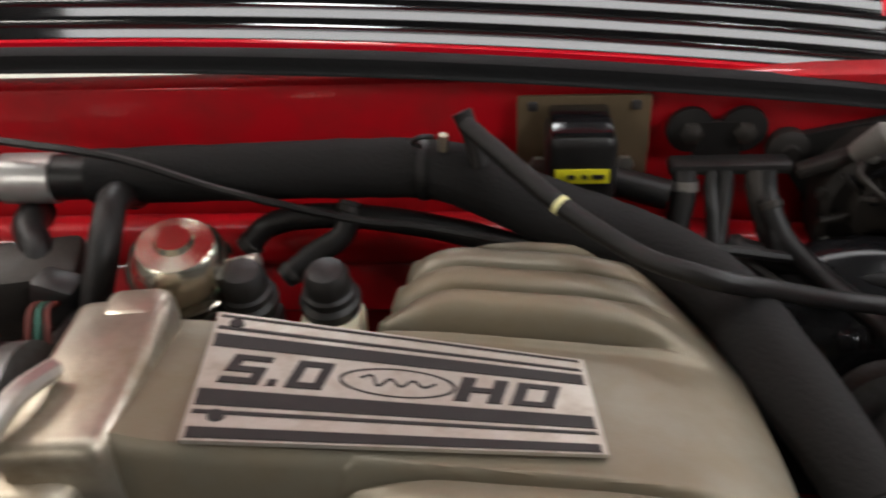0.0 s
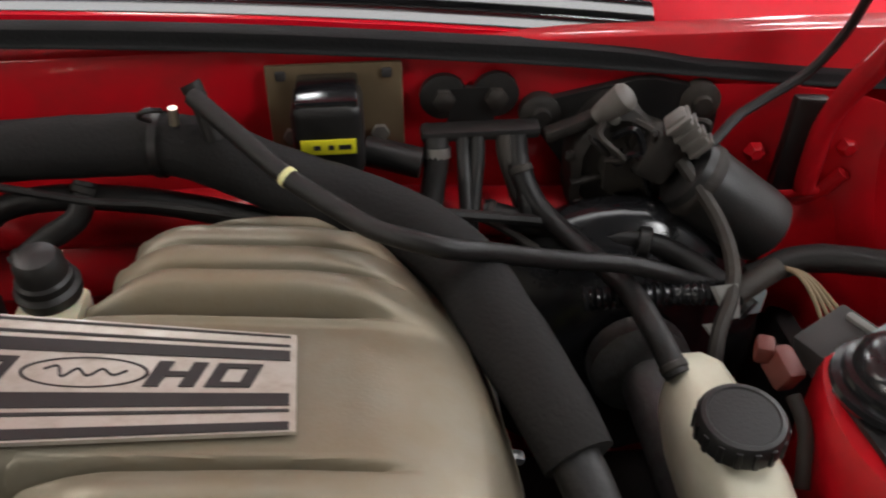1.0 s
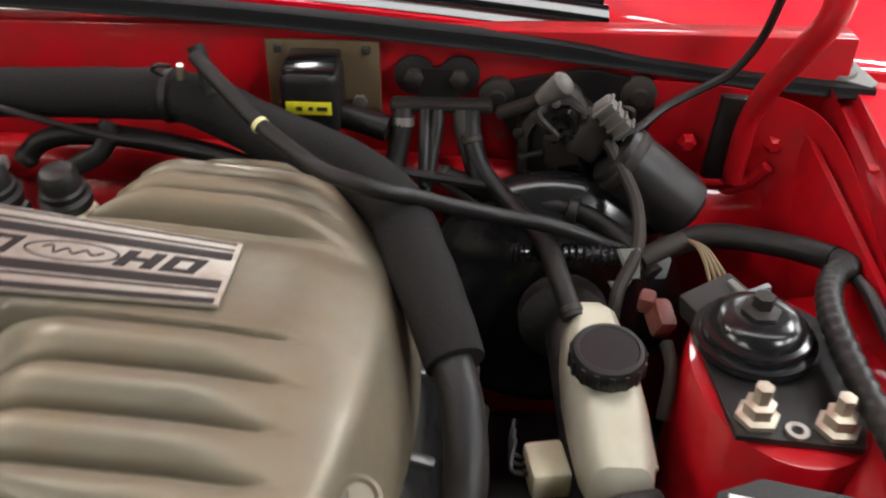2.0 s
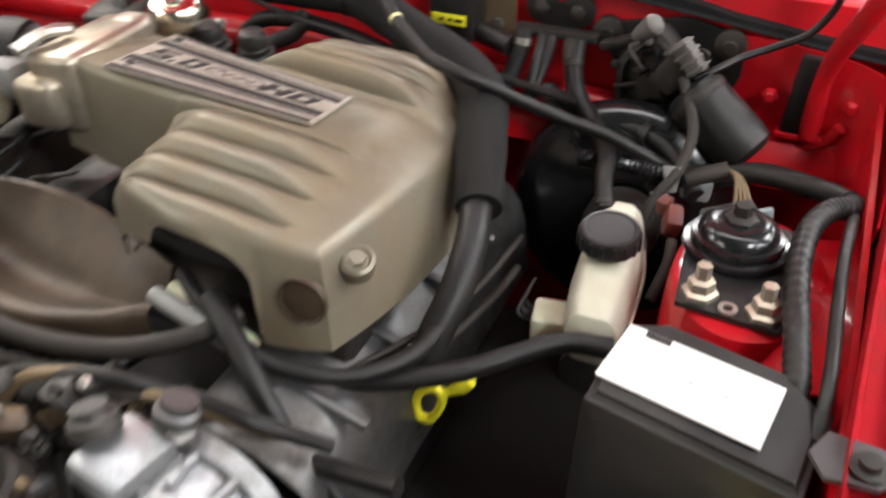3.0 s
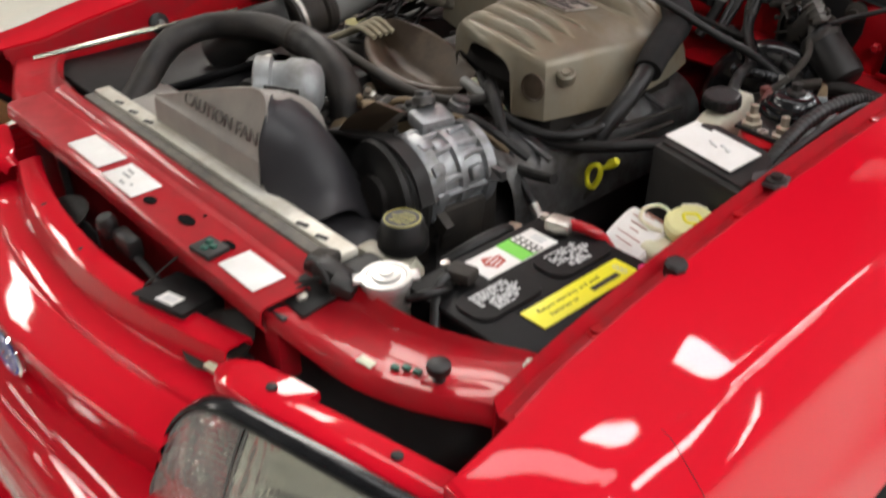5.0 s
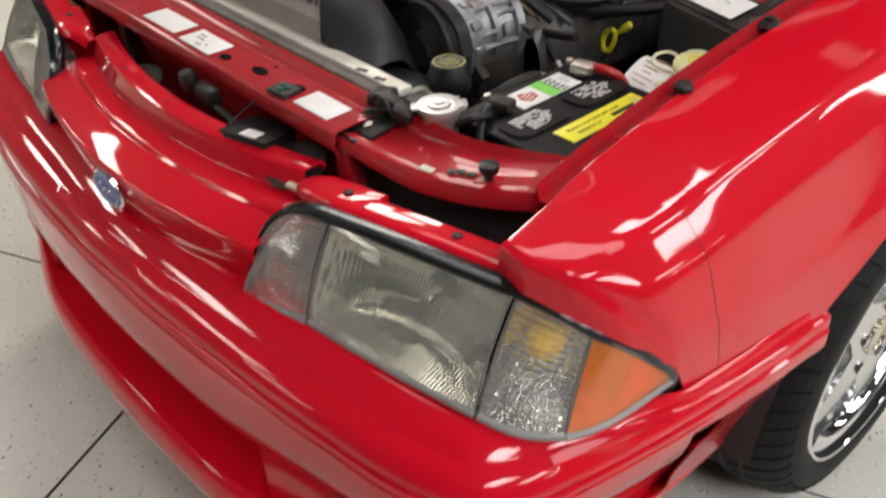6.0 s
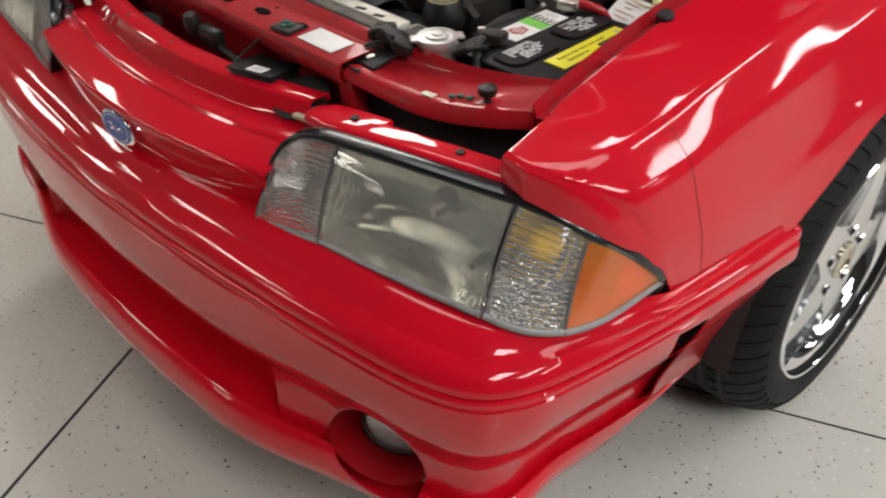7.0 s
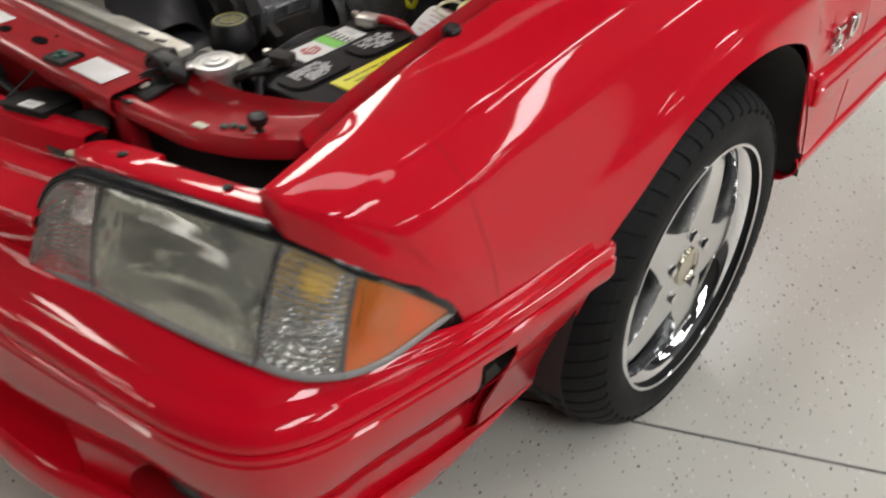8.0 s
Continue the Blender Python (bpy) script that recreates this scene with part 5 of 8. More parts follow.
    # engraved plaque
    a, b, c, d = Vector((-0.043, 0.908, 0.0)), Vector((0.158, 0.925, 0.0)), Vector((0.153, 1.008, 0.0)), Vector((-0.058, 1.026, 0.0))
    top = lambda p: Vector((p.x, p.y, 0.9475 - 0.115 * (p.x + 0.05) - 0.16 * (p.y - 0.917) + 0.001))
    quad = [top(p) for p in (a, b, c, d)]
    plaque = part("plaque", prism(quad, (0, 0, 0.0025)), PLATE, it, "worn metal plaque with black bars", smooth=False)
    at = lambda u, v: (a.lerp(b, u)).lerp(d.lerp(c, u), v)
    for v0, v1 in ((0.015, 0.085), (0.175, 0.20), (0.235, 0.35), (0.69, 0.80), (0.845, 0.87), (0.955, 0.975)):
        pts = [at(0.012, v0), at(0.985, v0), at(0.985, v1), at(0.012, v1)]
        part("black_bar", prism([top(p) + Vector((0, 0, 0.0026)) for p in pts], (0, 0, 0.0005)), PAINT_BLACK, plaque, smooth=False)
    for u, v in ((0.07, 0.16), (0.06, 0.90)):
        part("screw", lathe([(0.0042, 0), (0.004, 0.0015), (0.0, 0.002)], top(at(u, v)) + Vector((0, 0, 0.0025)), (0.1, 0, 1), 14), PAINT_BLACK, plaque, "dark plaque screw")
    strokes = {
        "5": ((0, 0, 1, 0.2), (0.72, 0.2, 1, 0.42), (0, 0.40, 1, 0.60), (0, 0.6, 0.28, 0.82), (0, 0.82, 1, 1)),
        "0": ((0, 0, 1, 0.2), (0, 0.2, 0.28, 0.8), (0.72, 0.2, 1, 0.8), (0, 0.8, 1, 1)),
        ".": ((0.1, 0, 0.36, 0.22),),
        "H": ((0, 0, 0.3, 1), (0.7, 0, 1, 1), (0.3, 0.4, 0.7, 0.6)),
        "O": ((0, 0, 1, 0.2), (0, 0.2, 0.28, 0.8), (0.72, 0.2, 1, 0.8), (0, 0.8, 1, 1)),
    }
    v0, v1 = 0.405, 0.635
    for sign, u, w in (("5", 0.065, 0.100), (".", 0.178, 0.08), ("0", 0.232, 0.092), ("H", 0.655, 0.118), ("O", 0.797, 0.108)):
        bm = bmesh.new()
        for a0, b0, a1, b1 in strokes[sign]:
            quad = []
            for p, q in ((a0, b0), (a1, b0), (a1, b1), (a0, b1)):
                quad.append(top(at(u + w * p + 0.030 * (q - 0.5), v0 + (v1 - v0) * q)) + Vector((0, 0, 0.0026)))
            prism(quad, (0, 0, 0.0007), bm)
        part("engraved_sign", bm, PAINT_BLACK, plaque, smooth=False)
    m = frame_on(top(at(0.52, 0.52)), top(at(0.62, 0.52)), top(at(0.52, 0.62)))
    m.translation = top(at(0.50, 0.52)) + Vector((0, 0, 0.0026))
    bm = lathe([(0.031, 0), (0.031, 0.0005), (0.0292, 0.0005), (0.0292, 0)], (0, 0, 0), (0, 0, 1), 48, cap=False)
    bm.transform(m @ Matrix.Diagonal((1, 0.42, 1, 1)))
    part("oval_ring", bm, PAINT_BLACK, plaque, "engraved oval outline")
    bm = bmesh.new()
    pts = [(-0.020, 0.002, 0), (-0.014, 0.005, 0), (-0.010, -0.004, 0), (-0.004, 0.003, 0), (0.002, -0.003, 0), (0.008, 0.003, 0), (0.014, -0.002, 0), (0.020, 0.002, 0)]
    tube(pts, 0.0008, 6, 6, bm)
    bm.transform(m)
    part("oval_flourish", bm, PAINT_BLACK, plaque, "plain wavy stroke inside the oval")
    # bolt boss and round hole at the front corner
    part("boss", lathe([(0.014, -0.012), (0.014, 0.001), (0.011, 0.003), (0.009, 0.001), (0.0, 0.001)], (0.254, 0.822, 0.878), (0.25, -0.35, 1), 20), INTAKE, it)
    part("boss_bolt", lathe([(0.007, 0), (0.007, 0.005), (0.0, 0.006)], (0.254, 0.8215, 0.8785), (0.25, -0.35, 1), 6), INTAKE, it)
    d_ = Vector((0.10, -1, 0.12)).normalized()
    part("core_hole", lathe([(0.0205, 0.0), (0.0195, 0.003), (0.0175, 0.002), (0.0172, -0.006), (0.0, -0.006)], (0.230, 0.7795, 0.862), d_, 28), BROWN, it, "round blind hole")
    return it


intake()

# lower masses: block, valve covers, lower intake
# added near-black block: paints in the shade under the intake
part("intake_shadow", box((0.12, 0.905, 0.860), (0.20, 0.16, 0.070), 0.01), DARK, engine, "near-black block painting in the shade under the intake")
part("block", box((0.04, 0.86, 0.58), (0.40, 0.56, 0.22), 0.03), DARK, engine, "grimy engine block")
part("lower_intake", box((0.12, 0.95, 0.80), (0.26, 0.30, 0.06), 0.012), GRIME, engine, "dark lower intake")
for s, x in ((1, 0.238), (-1, -0.17)):
    rows = []
    for y, k in ((0.69, 0.6), (0.70, 1.0), (0.80, 1.0), (0.95, 1.0), (1.10, 1.0), (1.14, 0.9)):
        rows.append([(x - s * 0.075, y, 0.70), (x - s * 0.07, y, 0.765 + 0.022 * k), (x - s * 0.05, y, 0.778 + 0.022 * k), (x, y, 0.770 + 0.020 * k), (x + s * 0.042, y, 0.738 + 0.016 * k), (x + s * 0.056, y, 0.67)])
    vc = part("valve_cover", thicken(sheet(rows, 4, 3), 0.004), ALLOY, engine, "stained silver valve cover")
    for k in range(4):
        part("cover_rib", box((x + s * 0.016, 0.76 + 0.09 * k, 0.784), (0.075, 0.010, 0.008), 0.003, (0, s * 18, 0)), ALLOY, vc)

# brown heat shield over the front of the engine
rows = []
for x, y0, y1, z0, z1 in ((-0.135, 0.775, 0.80, 0.862, 0.872), (-0.115, 0.742, 0.815, 0.852, 0.876), (-0.06, 0.715, 0.83, 0.830, 0.868), (0.0, 0.715, 0.83, 0.820, 0.858), (0.05, 0.735, 0.82, 0.815, 0.848), (0.09, 0.765, 0.81, 0.815, 0.840)):
    rows.append([(x, y0, z0 - 0.035), (x, y0 - 0.004, z0), (x, y0 + 0.012, z0 + 0.006), (x, (y0 + y1) / 2, z0 - 0.010), (x, y1 - 0.01, z1), (x, y1, z1 - 0.02)])
part("heat_shield", thicken(sheet(rows, 4, 4), 0.003), BROWN, engine, "dusty brown scooped shield")
# coloured plug leads at its end
for k in range(4):
    y = 0.748 + 0.013 * k
    part("plug_lead", tube([(-0.205, y - 0.03, 0.835), (-0.175, y - 0.008, 0.852), (-0.140, y, 0.868 + 0.002 * k), (-0.105, y + 0.006, 0.858)], 0.0045, 8, 6), LEAD, engine, "dusty beige plug lead")

# air-conditioning compressor
ac = new("compressor")
ac.parent = engine
part("housing", lathe([(0.045, -0.012), (0.058, -0.010), (0.062, -0.002), (0.062, 0.012), (0.057, 0.016), (0.051, 0.018), (0.051, 0.040), (0.057, 0.043), (0.057, 0.052), (0.051, 0.055), (0.051, 0.082), (0.058, 0.085), (0.059, 0.098), (0.050, 0.103), (0.038, 0.106), (0.0, 0.106)], (0.232, 0.548, 0.797), (0.12, 1, 0.0), 44), COMP_ALLOY, ac, "cast alloy compressor body")
axis = Vector((0.12, 1, 0)).normalized()
hub = Vector((0.232, 0.548, 0.797))


def on_drum(angle, along, r):
    a = radians(angle)
    return hub + axis * along + r * (math.cos(a) * Vector((1, -0.12, 0)) + math.sin(a) * Vector((0, 0, 1)))


# webs along the drum, short ties between them, and the bolts
for k, (a, a0, a1) in enumerate(((-40, 0.016, 0.088), (-8, 0.016, 0.086), (14, 0.016, 0.050), (40, 0.050, 0.088), (58, 0.016, 0.088), (92, 0.016, 0.086), (116, 0.045, 0.088), (134, 0.016, 0.088))):
    part("cast_web", tube([on_drum(a, a0, 0.0515), on_drum(a + 3, (a0 + a1) / 2, 0.0535), on_drum(a + 1, a1, 0.0515)], [0.0055, 0.0040, 0.0055], 8, 4), COMP_ALLOY, ac)
for a, along in ((14, 0.068), (66, 0.030), (98, 0.066)):
    part("cast_boss", box(on_drum(a, along, 0.052), (0.020, 0.022, 0.010), 0.004, (0, 90 - a, 7)), COMP_ALLOY, ac)
for a in range(-40, 150, 36):
    part("drum_bolt", lathe([(0.0060, -0.006), (0.0060, 0.004), (0.0, 0.005)], on_drum(a, 0.0, 0.056), -axis, 6), STEEL, ac)
    part("drum_lug", box(on_drum(a, 0.008, 0.059), (0.016, 0.022, 0.010), 0.004, (0, 90 - a, 7)), COMP_ALLOY, ac)
part("lifting_ear", prism([on_drum(20, 0.085, 0.055), on_drum(8, 0.095, 0.070), on_drum(-4, 0.098, 0.068), on_drum(-2, 0.080, 0.055)], (0, 0.010, 0)), ALLOY, ac, smooth=False)
part("front_ear", prism([on_drum(-25, 0.0, 0.058), on_drum(-30, 0.004, 0.085), on_drum(-45, 0.004, 0.088), on_drum(-52, 0.0, 0.058)], (0, 0.014, 0)), GRIME, ac, smooth=False)
part("port_block", box((0.205, 0.607, 0.857), (0.044, 0.054, 0.022), 0.007, (0, 8, -10)), COMP_ALLOY, ac, "alloy port block")
part("port_fitting", lathe([(0.016, 0), (0.016, 0.010), (0.012, 0.012), (0.012, 0.018), (0.0, 0.019)], (0.187, 0.61, 0.872), (-0.3, 0.2, 1), 16), ALLOY, ac, "stained port fitting")
part("port_fitting", lathe([(0.015, 0), (0.015, 0.008), (0.012, 0.010), (0.012, 0.016), (0.0, 0.017)], (0.222, 0.640, 0.868), (0.2, 0.3, 1), 16), ALLOY, ac, "stained port fitting")
part("bracket", box((0.284, 0.590, 0.738), (0.012, 0.07, 0.07), 0.006, (0, 10, -6)), GRIME, ac)
part("bracket", box((0.262, 0.655, 0.735), (0.02, 0.03, 0.09), 0.005), GRIME, ac)
part("pulley", lathe([(0.030, -0.052), (0.034, -0.050), (0.060, -0.047), (0.070, -0.050), (0.073, -0.044), (0.069, -0.038), (0.073, -0.032), (0.069, -0.026), (0.073, -0.020), (0.070, -0.012), (0.050, -0.010)], (0.232, 0.545, 0.792), (0.12, 1, 0), 44), BLACK, ac, "black drive pulley")
part("pulley_hub", lathe([(0.028, -0.060), (0.028, -0.050), (0.012, -0.050)], (0.232, 0.545, 0.792), (0.12, 1, 0), 24), GRIME, ac)
part("pulley_bracket", prism([(0.112, 0.515, 0.836), (0.150, 0.512, 0.872), (0.196, 0.520, 0.905), (0.222, 0.540, 0.893), (0.185, 0.548, 0.86), (0.135, 0.540, 0.82)], (0.0, 0.012, -0.004)), BROWN, engine, "dusty brown pulley bracket", smooth=False)
# accessory pulleys and belt in the dark behind the fan
for x, y, z, r in ((0.135, 0.520, 0.765, 0.075), (0.035, 0.53, 0.72, 0.07), (-0.14, 0.53, 0.78, 0.05)):
    part("pulley", lathe([(0.02, 0.0), (r * 0.8, 0.003), (r, 0.0), (r + 0.003, 0.008), (r - 0.002, 0.014), (r + 0.003, 0.020), (r, 0.028), (0.03, 0.030)], (x, y, z), (0, 1, 0), 40), BLACK, engine, "black belt pulley")
belt = [(0.305, 0.515, 0.80), (0.285, 0.515, 0.845), (0.235, 0.515, 0.868), (0.16, 0.52, 0.850), (0.10, 0.525, 0.835), (0.02, 0.53, 0.795)]
rows = [[Vector(p) + Vector((0, -0.011, 0)), Vector(p) + Vector((0, 0.011, 0))] for p in spline(belt, 6)]
bm = bmesh.new()
grid_faces(bm, rows)
part("drive_belt", thicken(bm, 0.005), RUBBER, engine, "black ribbed drive belt")
# brackets, pipes and bolts crowded between the pulleys and the intake
rng = random.Random(11)
for k in range(16):
    x, y, z = rng.uniform(0.03, 0.20), rng.uniform(0.60, 0.74), rng.uniform(0.775, 0.822)
    part("small_bracket", box((x, y, z), (rng.uniform(0.014, 0.034), rng.uniform(0.012, 0.03), rng.uniform(0.008, 0.02)), 0.003, (rng.uniform(-20, 20), rng.uniform(-25, 25), rng.uniform(0, 90))), (GRIME, TAN, ALLOY, BROWN)[k % 4], engine)
    part("small_bolt", lathe([(0.0055, 0), (0.0055, 0.006), (0.003, 0.008), (0.0, 0.008)], (x + rng.uniform(-0.01, 0.01), y - 0.008, z + 0.010), (0.1, -0.5, 1), 6), (STEEL, GRIME, TAN)[k % 3], engine)
for k in range(6):
    x, z = 0.03 + 0.032 * k, 0.805 + 0.006 * (k % 3)
    part("small_pipe", tube([(x - 0.03, 0.64 + 0.012 * k, z - 0.02), (x, 0.66 + 0.006 * k, z + 0.012), (x + 0.05, 0.69, z + 0.008), (x + 0.09, 0.72, z - 0.03)], 0.0042 + 0.001 * (k % 3), 8, 5), (GRIME, TAN, RUBBER)[k % 3], engine)
# alternator and idler, grey in the gloom
ax = Vector((-0.62, -0.78, 0.06)).normalized()
at0 = Vector((-0.030, 0.590, 0.836))
alt = part("alternator", lathe([(0.0, -0.006), (0.022, -0.004), (0.034, 0.001), (0.042, 0.012), (0.045, 0.028), (0.045, 0.046), (0.040, 0.053), (0.039, 0.070), (0.046, 0.074), (0.047, 0.096), (0.040, 0.099), (0.034, 0.094), (0.032, 0.080), (0.0, 0.078)], at0, ax, 36), ALLOY_PALE, engine, "pale dusty alloy alternator")
part("alternator_hub", lathe([(0.0, 0), (0.012, 0.001), (0.013, 0.020), (0.0, 0.021)], at0 + ax * 0.076, ax, 16), GRIME, alt)
part("water_neck", lathe([(0.028, 0), (0.028, 0.02), (0.024, 0.025), (0.024, 0.05), (0.0, 0.05)], (0.085, 0.600, 0.775), (-0.2, -0.5, 1), 20), GRIME, engine)
tube_list = (
    ("coolant_hose", [(-0.30, 0.395, 0.775), (-0.319, 0.431, 0.800), (-0.339, 0.474, 0.830), (-0.358, 0.526, 0.850), (-0.342, 0.589, 0.860), (-0.268, 0.637, 0.865), (-0.174, 0.646, 0.865)], 0.0230, HOSE_DUSTY, "dusty black coolant hose"),
    ("coolant_elbow", [(-0.185, 0.646, 0.865), (-0.150, 0.647, 0.864), (-0.105, 0.644, 0.858), (-0.055, 0.637, 0.842), (-0.022, 0.628, 0.815), (-0.010, 0.620, 0.77)], 0.0265, HOSE_DUSTY, "fat dusty hose elbow"),
    ("fuel_line", [(-0.150, 0.695, 0.850), (-0.10, 0.690, 0.848), (-0.03, 0.690, 0.838), (0.04, 0.695, 0.828), (0.10, 0.715, 0.822), (0.15, 0.745, 0.828), (0.175, 0.775, 0.836)], 0.0085, GRIME, "grey fuel line"),
    ("vacuum_hose", [(0.100, 0.765, 0.838), (0.135, 0.755, 0.838), (0.165, 0.758, 0.822), (0.175, 0.772, 0.795)], 0.008, GREY_PLASTIC, "pale vacuum hose"),
    ("vacuum_hose", [(0.105, 0.78, 0.836), (0.145, 0.772, 0.834), (0.172, 0.775, 0.812), (0.180, 0.790, 0.785)], 0.006, CREAM, "pale vacuum hose"),
    ("wiring_loom", [(0.11, 0.79, 0.845), (0.15, 0.765, 0.84), (0.20, 0.755, 0.815), (0.26, 0.775, 0.80), (0.30, 0.815, 0.802), (0.312, 0.86, 0.81)], 0.0070, RUBBER, "black taped wiring loom"),
    ("wiring_loom", [(0.20, 0.77, 0.79), (0.27, 0.795, 0.782), (0.34, 0.83, 0.79), (0.40, 0.88, 0.798), (0.44, 0.90, 0.79)], 0.009, RUBBER, "black taped wiring loom"),
    ("plug_lead", [(0.25, 0.79, 0.785), (0.295, 0.87, 0.79), (0.312, 0.94, 0.79), (0.318, 1.03, 0.785)], 0.0035, GRIME, "dusty plug lead"),
    ("plug_lead", [(0.26, 0.80, 0.755), (0.30, 0.88, 0.765), (0.318, 0.94, 0.77), (0.325, 1.00, 0.77)], 0.0045, GRIME, "dark plug lead"),
    ("cable", [(0.150, 0.772, 0.845), (0.185, 0.748, 0.836), (0.222, 0.728, 0.806), (0.260, 0.716, 0.768), (0.315, 0.710, 0.715)], [0.0105, 0.0100, 0.0085, 0.0060, 0.0055], RUBBER, "black cable in a tapering boot"),
    ("throttle_cable", [(-0.225, 0.93, 0.90), (-0.23, 0.90, 0.875), (-0.215, 0.86, 0.855), (-0.20, 0.835, 0.862)], 0.0035, BLACK, "thin black cable"),
    ("throttle_cable", [(-0.205, 0.955, 0.915), (-0.205, 0.91, 0.89), (-0.195, 0.87, 0.85)], 0.0045, BLACK, "thin black cable"),
)
for nm, pts, r, mat, lab in tube_list:
    part(nm, tube(pts, r, 12, 6, wobble=0.05), mat, engine, lab)
part("cable_ferrule", tube([(0.303, 0.711, 0.727), (0.322, 0.708, 0.708)], 0.0075, 10), STEEL, engine, "silver cable ferrule")
for p, d in (((-0.170, 0.6465, 0.8645), (1, 0.02, -0.02)), ((-0.024, 0.629, 0.818), (0.5, -0.15, -1))):
    part("hose_clamp", lathe([(0.0270, -0.005), (0.0275, -0.003), (0.0275, 0.003), (0.0270, 0.005)], p, d, 24, cap=False), GRIME, engine, "steel hose clamp")
dip = part("dipstick", tube([(0.302, 0.846, 0.703), (0.292, 0.845, 0.705), (0.289, 0.845, 0.721), (0.296, 0.845, 0.737), (0.308, 0.845, 0.743), (0.314, 0.845, 0.735), (0.310, 0.846, 0.718), (0.302, 0.846, 0.703)], 0.0044, 8, 5), YELLOW, engine, "yellow dipstick loop")
part("finger_tab", tube([(0.311, 0.845, 0.739), (0.320, 0.847, 0.743), (0.330, 0.849, 0.752), (0.338, 0.850, 0.760)], [0.004, 0.004, 0.0075, 0.006], 10, 5), YELLOW, dip)
part("dipstick_tube", tube([(0.302, 0.848, 0.705), (0.28, 0.83, 0.66), (0.27, 0.80, 0.60)], 0.004, 8, 4), GRIME, engine)

# throttle body, intake elbow and air meter
part("throttle_body", lathe([(0.045, 0), (0.045, 0.012), (0.036, 0.016), (0.036, 0.045), (0.042, 0.048), (0.042, 0.062)], (-0.150, 0.966, 0.905), (-1, -0.05, -0.05), 30), ALLOY, engine, "alloy throttle body")
part("position_sensor", box((-0.178, 0.915, 0.912), (0.036, 0.030, 0.036), 0.008), GREY_PLASTIC, engine, "grey sensor")
part("idle_valve", lathe([(0.017, 0), (0.017, 0.04), (0.012, 0.045), (0.012, 0.07), (0.0, 0.07)], (-0.175, 0.895, 0.890), (-1, -0.2, 0.1), 20), LEAD, engine, "beige idle valve")
duct = [(-0.200, 0.964, 0.905), (-0.228, 0.955, 0.908), (-0.254, 0.928, 0.904), (-0.266, 0.895, 0.898), (-0.270, 0.865, 0.893)]
line = spline(duct, 12)
rad = [0.043 + (0.0035 * math.sin(i * 1.57) if 10 < i < 44 else 0) for i in range(len(line))]
part("intake_duct", tube(line, rad, 20, 1), RUBBER, engine, "ribbed black intake duct")
part("air_tube", tube([(-0.270, 0.870, 0.894), (-0.272, 0.822, 0.884), (-0.276, 0.772, 0.870)], 0.0405, 20, 6), GREY_PLASTIC, engine, "grey plastic air tube")
meter = part("air_meter", lathe([(0.043, 0), (0.047, 0.004), (0.047, 0.020), (0.041, 0.024), (0.041, 0.058), (0.047, 0.062), (0.047, 0.078), (0.040, 0.080), (0.0, 0.080)], (-0.276, 0.778, 0.871), (-0.05, -1, -0.16), 28), GRIME, engine, "dark air-flow meter")
for k, a in enumerate((0.010, 0.068)):
    part("clamp_band", lathe([(0.0475, -0.004), (0.0485, -0.003), (0.0485, 0.003), (0.0475, 0.004)], Vector((-0.276, 0.778, 0.871)) + a * Vector((-0.05, -1, -0.16)).normalized(), (-0.05, -1, -0.16), 28, cap=False), (GRIME, STEEL)[k], meter, "worn hose clamp")
part("meter_box", box((-0.283, 0.722, 0.908), (0.060, 0.052, 0.024), 0.005, (-8, 0, 25)), BLACK, meter, "black electronics box")
part("meter_lid", box((-0.283, 0.722, 0.9215), (0.050, 0.042, 0.004), 0.002, (-8, 0, 25)), BLACK_GLOSS, meter)
part("meter_clip", box((-0.330, 0.735, 0.893), (0.018, 0.022, 0.034), 0.004, (0, 12, 25)), LEAD, meter, "beige clip")
# pressed-steel bracket rod in front of the air box
part("prop_rod", tube([(-0.41, 0.30, 0.855), (-0.398, 0.435, 0.860), (-0.394, 0.55, 0.861), (-0.390, 0.661, 0.860)], 0.0045, 8, 4), CHROME_DULL, engine, "bright steel rod")
part("oil_cap", lathe([(0.030, 0), (0.030, 0.006), (0.024, 0.010), (0.024, 0.022), (0.0, 0.024)], (-0.302, 0.862, 0.790), (0, 0, 1), 24), GREY_PLASTIC, engine, "grey filler cap")
part("oil_cap_label", lathe([(0.0235, 0), (0.0235, 0.001), (0.0, 0.0012)], (-0.302, 0.862, 0.8140), (0, 0, 1), 24), OLD_YELLOW, engine, "dirty yellow cap top")

# things at the back of the engine
egr = part("egr_valve", lathe([(0.022, -0.05), (0.024, -0.022), (0.031, -0.018), (0.0335, -0.012), (0.0335, -0.004), (0.029, -0.002), (0.029, 0.003), (0.034, 0.005), (0.0345, 0.010), (0.031, 0.016), (0.030, 0.022), (0.024, 0.029), (0.013, 0.031), (0.011, 0.035), (0.0, 0.0355)], (-0.101, 1.086, 0.918), (0.08, -0.22, 1), 40), CHROME_DULL, engine, "shiny metal EGR valve")
part("egr_nipple", tube([(-0.070, 1.095, 0.918), (-0.052, 1.095, 0.922)], 0.006, 10), STEEL, egr)
